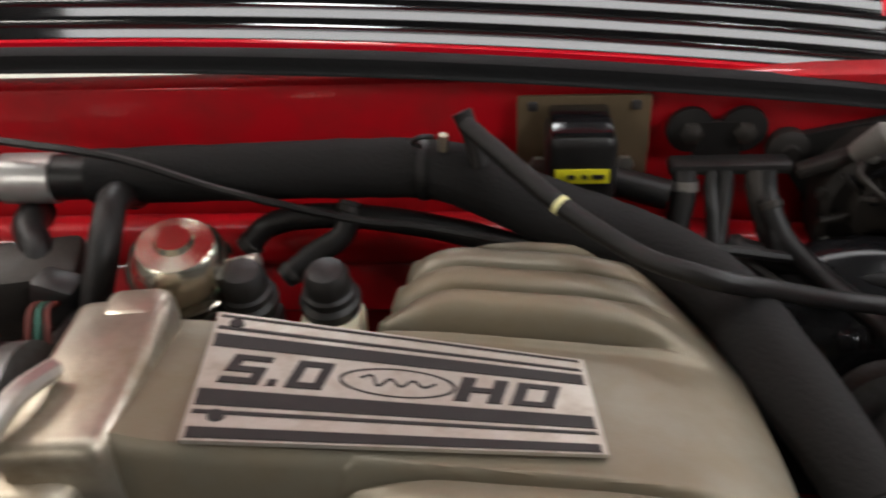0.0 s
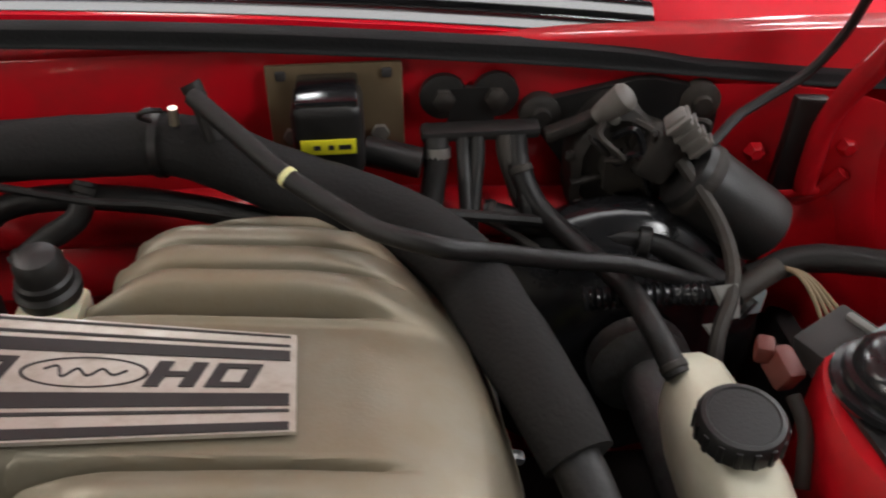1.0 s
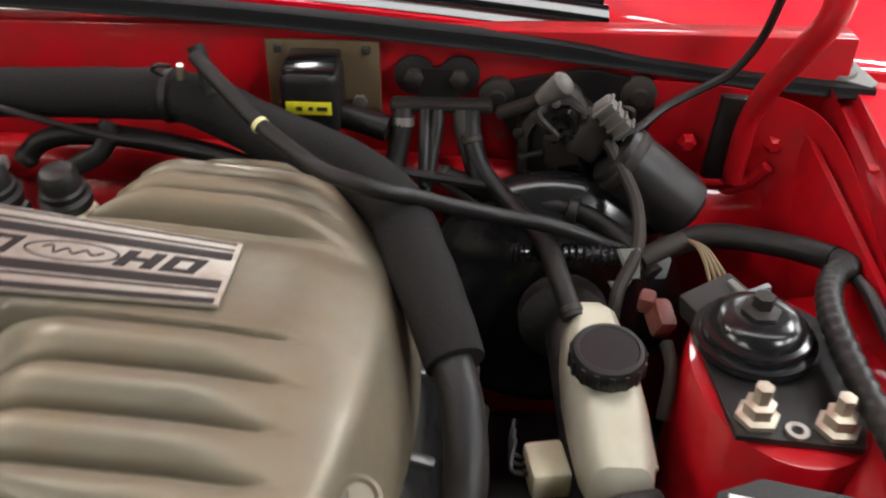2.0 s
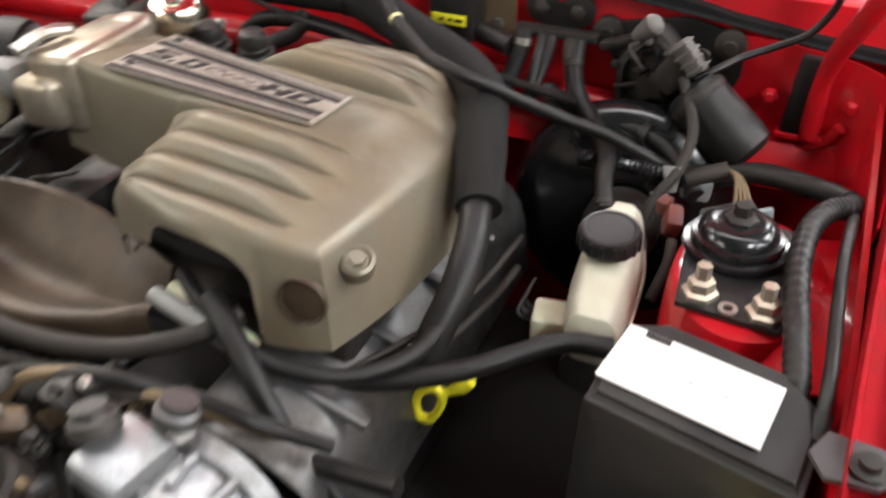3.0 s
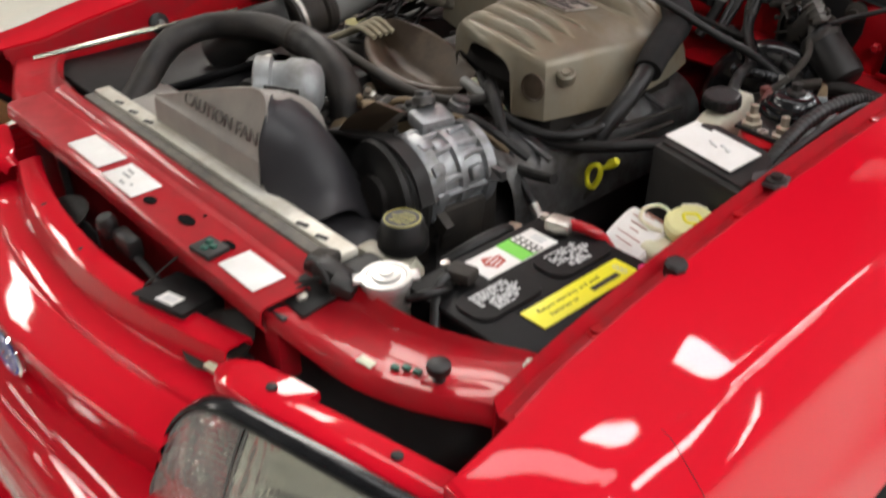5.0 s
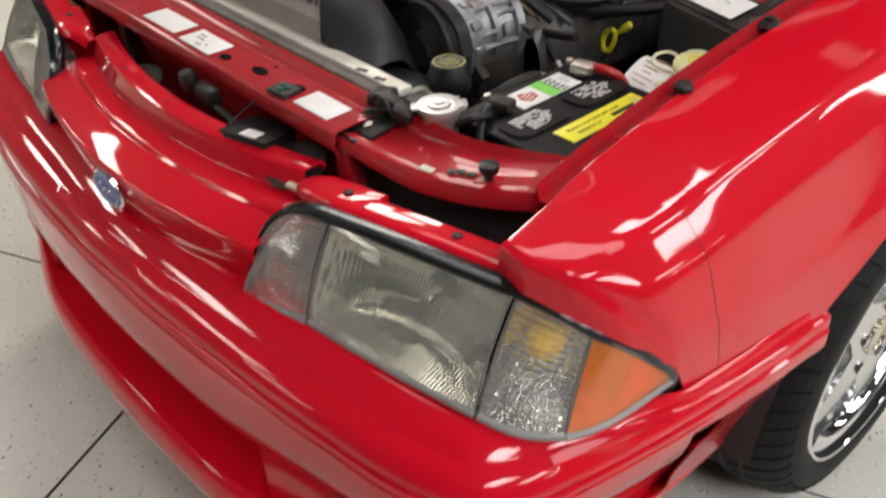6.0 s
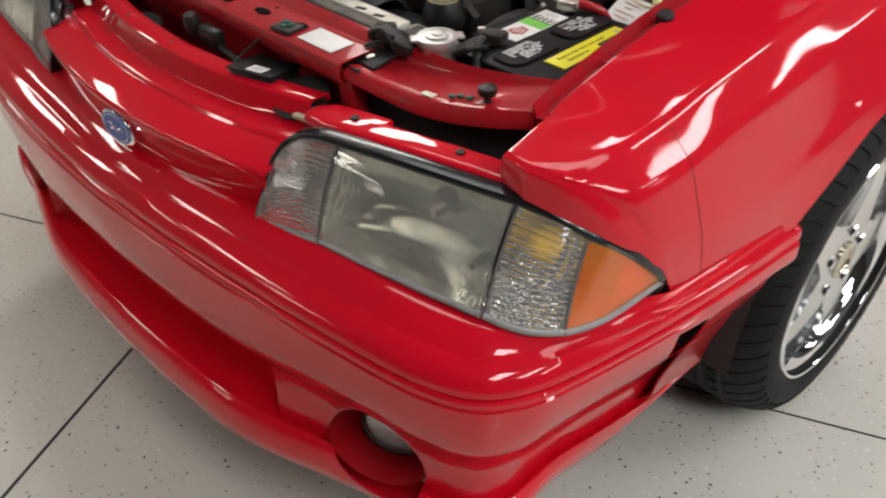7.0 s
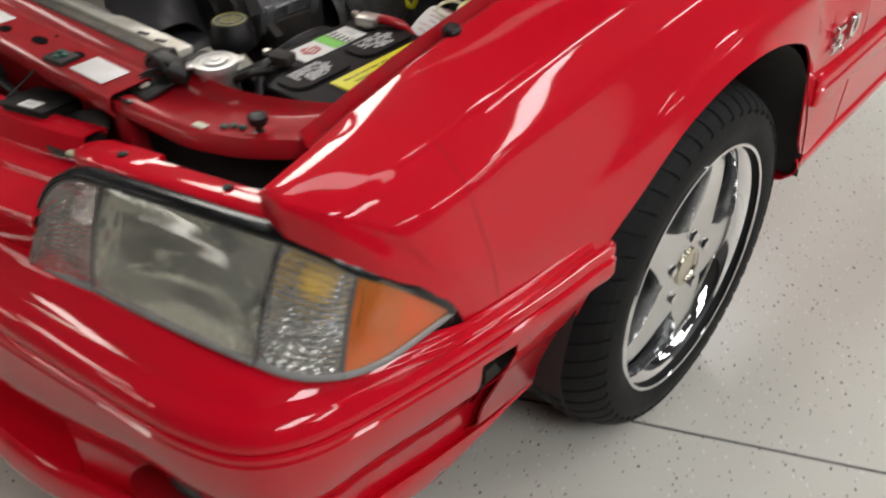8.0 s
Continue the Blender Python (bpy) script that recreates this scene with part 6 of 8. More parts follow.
for x, mat, b in ((-0.060, BLACK, BLACK), (-0.005, BLACK, CREAM)):
    so = part("solenoid_cap", lathe([(0.016, -0.03), (0.016, -0.012), (0.0195, -0.010), (0.0205, -0.002), (0.0175, 0.001), (0.0175, 0.006), (0.0155, 0.008), (0.0150, 0.018), (0.012, 0.023), (0.006, 0.025), (0.0, 0.025)], (x, 1.083, 0.903), (0, -0.15, 1), 24), mat, engine, "black vacuum solenoid cap")
    part("solenoid_base", box((x, 1.079, 0.868), (0.042, 0.034, 0.044), 0.005), b, so, "solenoid base block")

# looms, hoses and brackets crowded between the pulleys and the intake
rng = random.Random(11)
for k in range(16):
    x, y, z = rng.uniform(-0.10, 0.20), rng.uniform(0.58, 0.72), rng.uniform(0.735, 0.790)
    a = rng.uniform(0, 6.28)
    pts = []
    for j in range(5):
        pts.append((x, y, z + rng.uniform(-0.012, 0.016)))
        a += rng.uniform(-0.7, 0.7)
        x, y = x + 0.045 * math.cos(a), y + 0.032 * math.sin(a)
    part("loom", tube(pts, rng.choice((0.004, 0.006, 0.008, 0.010)), 8, 5, wobble=0.05), rng.choice((RUBBER, BLACK, GRIME, RUBBER)), engine)
for k in range(14):
    c = (rng.uniform(-0.12, 0.19), rng.uniform(0.56, 0.74), rng.uniform(0.73, 0.79))
    part("bracket", box(c, (rng.uniform(0.02, 0.05), rng.uniform(0.015, 0.04), rng.uniform(0.008, 0.03)), 0.004, (rng.uniform(-30, 30), rng.uniform(-30, 30), rng.uniform(0, 90))), rng.choice((GRIME, ALLOY, BLACK, GRIME, TAN)), engine)
for k in range(10):
    c = (rng.uniform(-0.10, 0.20), rng.uniform(0.57, 0.74), rng.uniform(0.755, 0.80))
    part("bolt", lathe([(0.009, 0), (0.009, 0.004), (0.006, 0.005), (0.006, 0.012), (0.0, 0.013)], c, (rng.uniform(-0.4, 0.4), rng.uniform(-0.5, 0.2), 1), 6), rng.choice((STEEL, GRIME, PLATED)), engine)
part("front_cover", box((0.04, 0.62, 0.68), (0.36, 0.14, 0.10), 0.02), GRIME, engine, "grimy timing cover")


# ---- things in the bay ----
def foam_hose():
    t = thing("heater_hose", "thick black foam-sleeved hose along the red bulkhead", "hose")
    part("sleeve", tube([(-0.200, 1.195, 0.932), (-0.10, 1.198, 0.932), (0.0, 1.198, 0.934), (0.07, 1.192, 0.933), (0.14, 1.172, 0.911), (0.208, 1.140, 0.898), (0.250, 1.092, 0.893), (0.274, 1.03, 0.884), (0.292, 0.980, 0.874), (0.303, 0.950, 0.862)], [0.021, 0.0215, 0.022, 0.0225, 0.024, 0.025, 0.025, 0.024, 0.0225, 0.021], 20, 8, wobble=0.04), FOAM, t, "matt black foam sleeve")
    part("core", tube([(-0.30, 1.195, 0.930), (-0.25, 1.195, 0.931), (-0.19, 1.195, 0.932)], 0.0175, 18, 5), BLACK, t)
    part("tape", tube([(-0.268, 1.195, 0.931), (-0.228, 1.195, 0.931)], 0.0195, 20), SPARK, t, "silver foil tape")
    part("pipe", tube([(0.298, 0.958, 0.866), (0.309, 0.92, 0.850), (0.312, 0.88, 0.826), (0.306, 0.85, 0.80), (0.302, 0.835, 0.772)], 0.0145, 16, 6), RUBBER, t, "shiny grey hose end")
    part("cable_tie", lathe([(0.0235, -0.003), (0.0235, 0.003)], (0.052, 1.194, 0.935), (1, -0.1, 0), 24, cap=False), BLACK, t)
    part("tie_tail", tube([(0.05, 1.185, 0.958), (0.046, 1.176, 0.966), (0.052, 1.172, 0.972), (0.06, 1.18, 0.968)], 0.002, 6, 5), BLACK, t)
    part("brass_nipple", tube([(0.066, 1.185, 0.955), (0.067, 1.183, 0.968)], 0.0035, 8), PLATED, t, "brass nipple")
    part("upright_stub", tube([(0.092, 1.178, 0.945), (0.086, 1.185, 0.968), (0.080, 1.190, 0.982)], [0.007, 0.0065, 0.0075], 10, 4), RUBBER, t)


def hose(name, label, pts, r, mat=None, category="hose", seg=12, group=""):
    t = thing(name, label, category, group)
    part("run", tube(pts, r, seg, 7, wobble=0.04), mat or RUBBER, t)
    if r > 0.007:
        for p, q in ((pts[0], pts[1]), (pts[-1], pts[-2])):
            p, q = Vector(p), Vector(q)
            d = (q - p).normalized()
            part("end_clip", lathe([(r * 1.02, -0.003), (r * 1.12, -0.002), (r * 1.12, 0.002), (r * 1.02, 0.003)], p + d * 0.006, d, 18, cap=False), GRIME, t)
    return t


foam_hose()
bh = hose("bonnet_cable_hose", "slim black hose with a yellow band across the bulkhead", [(0.083, 1.178, 0.978), (0.098, 1.163, 0.971), (0.118, 1.143, 0.962), (0.146, 1.118, 0.948), (0.181, 1.092, 0.936), (0.200, 1.075, 0.934), (0.223, 1.062, 0.9335), (0.244, 1.060, 0.928), (0.267, 1.070, 0.917), (0.293, 1.085, 0.901), (0.330, 1.104, 0.881), (0.370, 1.115, 0.867), (0.402, 1.120, 0.853), (0.440, 1.128, 0.832)], 0.0066)
part("yellow_band", tube([(0.1440, 1.1198, 0.9490), (0.1468, 1.1173, 0.9476)], 0.0071, 14), CAP_YELLOW, bh, "yellow paint band")
hose("thin_cable", "thin black cable draped over the foam hose", [(-0.32, 1.21, 0.962), (-0.24, 1.185, 0.965), (-0.165, 1.17, 0.960), (-0.09, 1.165, 0.935), (0.0, 1.160, 0.913), (0.05, 1.160, 0.906), (0.13, 1.150, 0.895)], 0.0032, BLACK, "cable", 8)
hose("coolant_pipe", "black hose behind the intake", [(-0.09, 1.185, 0.872), (-0.07, 1.19, 0.890), (-0.03, 1.19, 0.898), (0.03, 1.185, 0.896), (0.10, 1.17, 0.888), (0.17, 1.14, 0.880), (0.22, 1.12, 0.872)], 0.0095)
hose("breather_hose", "bent black hose under the foam sleeve", [(-0.055, 1.155, 0.865), (-0.035, 1.165, 0.878), (-0.012, 1.175, 0.890), (-0.005, 1.19, 0.91)], 0.009)
hose("bulkhead_hose", "pair of black hoses low on the bulkhead", [(0.28, 1.20, 0.862), (0.352, 1.180, 0.848), (0.399, 1.170, 0.846), (0.428, 1.158, 0.838), (0.446, 1.138, 0.832), (0.465, 1.11, 0.822)], 0.009)
t = thing("hose_bracket", "black ring clip holding two hoses on the bulkhead", "clip")
part("ring", lathe([(0.0105, -0.005), (0.0125, -0.004), (0.0125, 0.004), (0.0105, 0.005)], (0.400, 1.169, 0.846), (1, -0.3, -0.1), 24, cap=False), BLACK, t)
hose("vacuum_line", "thin black vacuum line", [(0.17, 1.16, 0.90), (0.23, 1.175, 0.88), (0.29, 1.18, 0.868), (0.34, 1.18, 0.86)], 0.0045, BLACK, "hose", 8)


hose("bulkhead_hose", "black hose dropping behind the throttle", [(-0.172, 1.20, 0.915), (-0.173, 1.165, 0.930), (-0.169, 1.135, 0.925), (-0.170, 1.112, 0.905), (-0.180, 1.10, 0.868), (-0.186, 1.09, 0.82)], 0.0115)
hose("bulkhead_hose", "second black hose behind the throttle", [(-0.255, 1.20, 0.900), (-0.245, 1.165, 0.905), (-0.228, 1.14, 0.895), (-0.222, 1.12, 0.865), (-0.225, 1.10, 0.82)], 0.0125)


def throttle_plug():
    t = thing("throttle_connector", "grimy black connector block with orange and green wires", "connector")
    part("block", box((-0.232, 1.135, 0.872), (0.072, 0.050, 0.060), 0.008, (8, 0, 12)), GRIME, t)
    part("cover", box((-0.205, 1.110, 0.880), (0.034, 0.026, 0.040), 0.006, (0, 12, -10)), BLACK, t)
    for k, m in enumerate((RUST, GREEN_TAB, RUST)):
        part("wire", tube([(-0.212 + 0.006 * k, 1.10, 0.885), (-0.206 + 0.006 * k, 1.075, 0.898), (-0.202 + 0.007 * k, 1.055, 0.888), (-0.204 + 0.006 * k, 1.04, 0.862)], 0.0022, 6, 5), m, t)


throttle_plug()


def ignition_coil():
    t = thing("ignition_coil", "black ignition coil on a tan steel bracket with a yellow label", "coil")
    pl = part("bracket_plate", box((0.172, 1.262, 0.924), (0.104, 0.005, 0.074), 0.004), TAN, t, "rusty tan steel plate")
    for x in (0.132, 0.212):
        part("slot", box((x, 1.2585, 0.953), (0.008, 0.004, 0.008), 0.002), DARK, pl)
    bm = box((0.167, 1.228, 0.923), (0.052, 0.050, 0.060), 0.009, seg=3)
    part("case", bm, BLACK, t, "black moulded coil case")
    part("core", box((0.167, 1.232, 0.951), (0.046, 0.050, 0.010), 0.003), BLACK_GLOSS, t)
    part("label", box((0.167, 1.2022, 0.922), (0.040, 0.0012, 0.012), 0.0004), YELLOW, t, "yellow label with a tiny black code")
    for k, w in enumerate((0.005, 0.004, 0.009)):
        part("label_code", box((0.159 + 0.010 * k, 1.2012, 0.922), (w, 0.0008, 0.0035), 0), PAINT_BLACK, t)
    part("terminal", tube([(0.193, 1.225, 0.905), (0.212, 1.220, 0.902), (0.235, 1.214, 0.898)], 0.012, 12, 4), BLACK, t, "black coil boot")
    for x, z in ((0.137, 0.905), (0.205, 0.905)):
        part("foot_bolt", lathe([(0.007, 0), (0.007, 0.005), (0.0, 0.006)], (x, 1.255, z), (0, -1, 0), 6), STEEL, t)


ignition_coil()


def vacuum_tree():
    t = thing("vacuum_tree", "black vacuum manifold with five hoses on the bulkhead", "manifold")
    part("plate", prism([(0.258, 1.262, 0.905), (0.296, 1.262, 0.905), (0.292, 1.262, 0.938), (0.262, 1.262, 0.938)], (0, -0.006, 0)), BLACK, t, smooth=False)
    for x in (0.255, 0.296):
        part("ear", lathe([(0.0185, 0), (0.0185, 0.006), (0.010, 0.008), (0.0, 0.008)], (x, 1.264, 0.930), (0, -1, 0), 24), BLACK, t)
        part("nut", lathe([(0.009, 0.006), (0.009, 0.014), (0.005, 0.016), (0.0, 0.017)], (x, 1.264, 0.930), (0, -1, 0), 6), GRIME, t)
    part("bar", box((0.281, 1.232, 0.914), (0.092, 0.020, 0.010), 0.004), BLACK, t, "black plastic rail")
    for k, (x, r, low, dx, mat) in enumerate(((0.247, 0.0095, 0.872, -0.006, RUBBER), (0.267, 0.0055, 0.885, 0.0, BLACK), (0.278, 0.0060, 0.878, -0.004, BLACK), (0.299, 0.0070, 0.870, 0.010, GRIME), (0.308, 0.0085, 0.885, 0.004, RUBBER))):
        part("outlet", tube([(x, 1.226, 0.912), (x + 0.1 * dx, 1.218, 0.898), (x + dx, 1.205, low), (x + 2.2 * dx, 1.185, low - 0.028)], r, 12, 5), mat, t, "black rubber outlet hose")
    part("hose_clip", lathe([(0.0105, -0.004), (0.0105, 0.004)], (0.247, 1.221, 0.903), (0, 0.3, 1), 16, cap=False), STEEL, t, "pale hose clip")
    part("wire", tube([(0.262, 1.20, 0.862), (0.285, 1.19, 0.858), (0.31, 1.18, 0.845), (0.335, 1.165, 0.830)], 0.004, 8, 5), GRIME, t)


vacuum_tree()
hose("brake_vacuum_hose", "dusty black hose into the brake booster", [(0.308, 1.212, 0.896), (0.312, 1.203, 0.884), (0.323, 1.188, 0.867), (0.347, 1.162, 0.852), (0.372, 1.120, 0.846), (0.382, 1.075, 0.842), (0.392, 1.045, 0.826)], 0.0088)


def wiper_motor():
    t = thing("wiper_motor", "grimy black wiper motor on a black bracket", "motor")
    part("bracket", prism([(0.324, 1.262, 0.908), (0.328, 1.262, 0.924), (0.360, 1.262, 0.931), (0.406, 1.262, 0.940), (0.420, 1.262, 0.940), (0.462, 1.262, 0.930), (0.475, 1.262, 0.914), (0.474, 1.262, 0.888), (0.455, 1.262, 0.835), (0.42, 1.262, 0.822), (0.365, 1.262, 0.826), (0.350, 1.262, 0.87)], (0, -0.008, 0)), BLACK, t, "black steel bracket", smooth=False)
    for x, z in ((0.331, 0.914), (0.459, 0.919)):
        part("grommet", lathe([(0.0165, 0), (0.0165, 0.010), (0.011, 0.013), (0.010, 0.013), (0.008, 0.014), (0.007, 0.018), (0.0, 0.018)], (x, 1.262, z), (0, -1, 0), 20), GRIME, t, "dusty rubber mounting grommet")
    rows = []
    for k in range(25):
        a = 2 * math.pi * k / 24
        r = 0.046 + 0.006 * math.cos(3 * a + 0.6) + 0.003 * math.sin(5 * a)
        rows.append([(0.392 + r * f * math.cos(a), y, 0.882 + r * f * math.sin(a)) for f, y in ((1.0, 1.254), (1.03, 1.232), (0.98, 1.222), (0.80, 1.218), (0.76, 1.226), (0.45, 1.224), (0.40, 1.212), (0.0, 1.210))])
    bm = bmesh.new()
    grid_faces(bm, rows)
    part("gearbox", bm, GRIME, t, "grimy gear housing")
    for k in range(6):
        a = radians(60 * k + 15)
        part("housing_rib", box((0.392 + 0.030 * math.cos(a), 1.219, 0.882 + 0.030 * math.sin(a)), (0.024, 0.010, 0.004), 0.0015, (0, -math.degrees(a), 0)), GRIME, t)
        part("housing_screw", lathe([(0.0045, 0), (0.0045, 0.004), (0.002, 0.005), (0.0, 0.005)], (0.392 + 0.044 * math.cos(a + 0.5), 1.222, 0.882 + 0.044 * math.sin(a + 0.5)), (0, -1, 0), 8), STEEL if k % 2 else GRIME, t)
    part("can", lathe([(0.022, 0), (0.0285, 0.004), (0.030, 0.012), (0.030, 0.074), (0.028, 0.086), (0.020, 0.092), (0.0, 0.093)], (0.431, 1.198, 0.892), (0.78, -0.20, -0.56), 32), BLACK, t, "dark motor can")
    part("can_band", lathe([(0.0302, 0.010), (0.0312, 0.012), (0.0312, 0.018), (0.0302, 0.020)], (0.431, 1.198, 0.892), (0.78, -0.20, -0.56), 32, cap=False), GRIME, t)
    part("pivot", lathe([(0.0, -0.002), (0.007, 0.0), (0.0085, 0.006), (0.0105, 0.020), (0.0115, 0.027), (0.009, 0.031), (0.004, 0.033), (0.0, 0.033)], (0.368, 1.222, 0.926), (0.62, -0.22, 0.66), 18), GREY_BEIGE, t, "dusty pale pivot boot")
    part("pivot_arm", box((0.352, 1.228, 0.917), (0.046, 0.014, 0.010), 0.003, (0, -20, 0)), GRIME, t)
    plug = part("plug", box((0.428, 1.190, 0.927), (0.036, 0.018, 0.018), 0.003, (0, 46, -10)), GREY_BEIGE, t, "grey-beige electrical plug")
    for k in range(4):
        part("plug_rib", box((0.4185 + 0.0065 * k, 1.1885, 0.938 - 0.0068 * k), (0.003, 0.021, 0.021), 0.001, (0, 46, -10)), GREY_BEIGE, plug)
    part("plug_base", box((0.412, 1.200, 0.905), (0.030, 0.026, 0.040), 0.006, (0, 30, 0)), GRIME, t)
    rng = random.Random(4)
    for k in range(9):
        x, z = 0.372 + 0.008 * k, 0.925 - 0.012 * (k % 3)
        pts = [(x, 1.214, z), (x + rng.uniform(-0.012, 0.016), 1.200, z + rng.uniform(-0.006, 0.016)), (x + rng.uniform(0.0, 0.028), 1.192, z + rng.uniform(-0.024, 0.010)), (x + rng.uniform(0.0, 0.030), 1.205, z - rng.uniform(0.015, 0.045))]
        part("wire", tube(pts, 0.0026 + 0.0006 * (k % 2), 6, 6), BLACK_GLOSS if k % 3 else GRIME, t)
    part("lead", tube([(0.425, 1.188, 0.905), (0.431, 1.180, 0.898), (0.447, 1.150, 0.875), (0.449, 1.120, 0.860), (0.444, 1.100, 0.846), (0.431, 1.080, 0.828), (0.425, 1.06, 0.80)], 0.0055, 8, 6), GRIME, t, "dusty grey lead")


wiper_motor()
hose("washer_tube", "thin black washer tube rising past the hinge", [(0.437, 1.19, 0.905), (0.455, 1.20, 0.915), (0.475, 1.215, 0.925), (0.50, 1.225, 0.935), (0.53, 1.23, 0.952), (0.548, 1.225, 0.985), (0.553, 1.21, 1.03)], 0.004, BLACK, "tube", 8)


def brake_unit():
    t = thing("brake_booster", "gloss black brake booster on the bulkhead", "brake booster")
    part("drum", lathe([(0.06, -0.06), (0.11, -0.055), (0.122, -0.035), (0.127, -0.02), (0.124, -0.008), (0.115, 0.0), (0.095, 0.014), (0.05, 0.024), (0.0, 0.026)], (0.385, 1.165, 0.745), (0, -1, 0.08), 44), BLACK_GLOSS, t, "glossy black round drum")
    part("collar", lathe([(0.04, 0.0), (0.04, 0.018), (0.03, 0.022), (0.0, 0.022)], (0.395, 1.135, 0.76), (0, -1, 0.08), 24), ALLOY, t)
    m = thing("brake_reservoir", "translucent white brake fluid reservoir with a black screw cap", "reservoir")
    rows = []
    for y, w, z0, z1 in ((0.914, 0.012, 0.765, 0.788), (0.918, 0.028, 0.752, 0.802), (0.935, 0.034, 0.748, 0.812), (0.965, 0.036, 0.748, 0.822), (1.0, 0.036, 0.748, 0.826), (1.03, 0.033, 0.752, 0.830), (1.052, 0.028, 0.762, 0.832), (1.066, 0.017, 0.775, 0.826), (1.070, 0.006, 0.79, 0.81)):
        c = 0.414 - 0.08 * (y - 0.98)
        rows.append([(c + 0.82 * w * math.cos(a), y, (z0 + z1) / 2 + (z1 - z0) / 2 * max(-1, min(1, 1.25 * math.sin(a)))) for a in [2 * math.pi * k / 24 for k in range(24)]])
    bm = bmesh.new()
    vs = grid_faces(bm, rows, close_v=True)
    bm.faces.new(vs[0])
    bm.faces.new(vs[-1])
    part("tank", bm, TANK_WHITE, m, "yellowed white plastic tank")
    part("tank_seam", tube([(0.4455, 0.935, 0.782), (0.4445, 0.97, 0.784), (0.4415, 1.01, 0.786), (0.434, 1.045, 0.79)], 0.0022, 6, 5), TANK_WHITE, m)
    cap = part("cap", lathe([(0.024, 0), (0.027, 0.002), (0.027, 0.015), (0.025, 0.018), (0.022, 0.0185), (0.021, 0.0175), (0.0, 0.0175)], (0.411, 0.988, 0.830), (0.0, -0.10, 1), 48), BLACK, m, "black ridged screw cap")
    for k in range(16):
        a = 2 * math.pi * k / 16
        part("cap_rib", box((0.411 + 0.0272 * math.cos(a), 0.987 + 0.0272 * math.sin(a), 0.837), (0.002, 0.004, 0.013), 0.0008, (0, 0, math.degrees(a))), BLACK, cap)
    part("cylinder", tube([(0.402, 1.13, 0.755), (0.410, 1.02, 0.735), (0.415, 0.93, 0.728)], 0.024, 18, 4), ALLOY, m, "alloy master cylinder")
    part("sensor_plug", box((0.372, 0.955, 0.755), (0.030, 0.036, 0.026), 0.004, (0, 0, 10)), CREAM, m, "cream level-sensor plug")
    for k in range(3):
        part("sensor_wire", tube([(0.358, 0.95 + 0.006 * k, 0.755), (0.345, 0.945 + 0.01 * k, 0.765), (0.348, 0.965 + 0.01 * k, 0.775)], 0.0018, 6, 5), BLACK, m)


brake_unit()


def connectors():
    t = thing("grey_connector", "loom with silver tape ends beside the booster", "connector")
    part("tape_tab", prism([(0.430, 1.106, 0.850), (0.446, 1.104, 0.853), (0.447, 1.092, 0.832), (0.440, 1.092, 0.830)], (0.002, -0.002, 0.002)), GREY_PLASTIC, t, "pale grey tape", smooth=False)
    part("tape_tab", prism([(0.424, 1.094, 0.826), (0.442, 1.092, 0.829), (0.436, 1.086, 0.823), (0.428, 1.086, 0.822)], (0.001, -0.002, 0.002)), GREY_PLASTIC, t, "pale grey tape", smooth=False)
    line = spline([(0.345, 1.122, 0.832), (0.37, 1.118, 0.836), (0.40, 1.116, 0.838), (0.43, 1.114, 0.838), (0.452, 1.114, 0.836)], 16)
    part("conduit", tube(line, [0.0085 + 0.0012 * math.sin(i * 2.2) for i in range(len(line))], 12, 1), BLACK_GLOSS, t, "corrugated black conduit")
    part("plug", box((0.463, 1.122, 0.826), (0.028, 0.020, 0.022), 0.003, (0, 6, 12)), LIT_SIDE_GREY, t, "plug painted in the blue-grey of its lit side")
    part("stub", tube([(0.452, 1.112, 0.836), (0.470, 1.120, 0.842), (0.488, 1.128, 0.846)], 0.009, 10, 5), GRIME, t, "dusty taped loom end")
    t = thing("orange_connector", "dull rust-red wiring connector", "connector")
    part("shell", box((0.456, 1.034, 0.838), (0.016, 0.026, 0.022), 0.005, (18, 10, 14)), RUST, t)
    part("clip", box((0.446, 1.044, 0.846), (0.012, 0.014, 0.016), 0.003, (10, 0, -20)), RUST, t)
    part("tail", tube([(0.460, 1.02, 0.826), (0.462, 1.0, 0.815), (0.455, 0.975, 0.79)], 0.005, 10, 5), GRIME, t)
    t = thing("relay_box", "black relay with a grey cap by the strut tower", "relay")
    part("body", box((0.505, 1.058, 0.832), (0.048, 0.036, 0.024), 0.003, (0, -12, 25)), DARK, t)
    part("cap", box((0.522, 1.052, 0.848), (0.006, 0.040, 0.006), 0.002, (0, -12, 25)), GREY_PLASTIC, t)
    # plate added to paint the lit front side of the black relay
    part("face_plate", box((0.526, 1.043, 0.850), (0.026, 0.006, 0.024), 0.002, (0, -8, 25)), LIT_SIDE_GREY, t, "blue-grey plate standing for the relay's lit side")
    part("bulb_clip", box((0.510, 1.030, 0.846), (0.010, 0.010, 0.010), 0.002), CREAM, t)
    t = thing("wire_bundle", "thin tan wires fanning over the loom", "wires")
    for k in range(4):
        part("wire", tube([(0.488, 1.128, 0.848), (0.497 + 0.002 * k, 1.112, 0.850), (0.502 + 0.004 * k, 1.092, 0.842), (0.504 + 0.006 * k, 1.072, 0.828 + 0.002 * k)], 0.0016, 6, 5), TAN, t)


connectors()
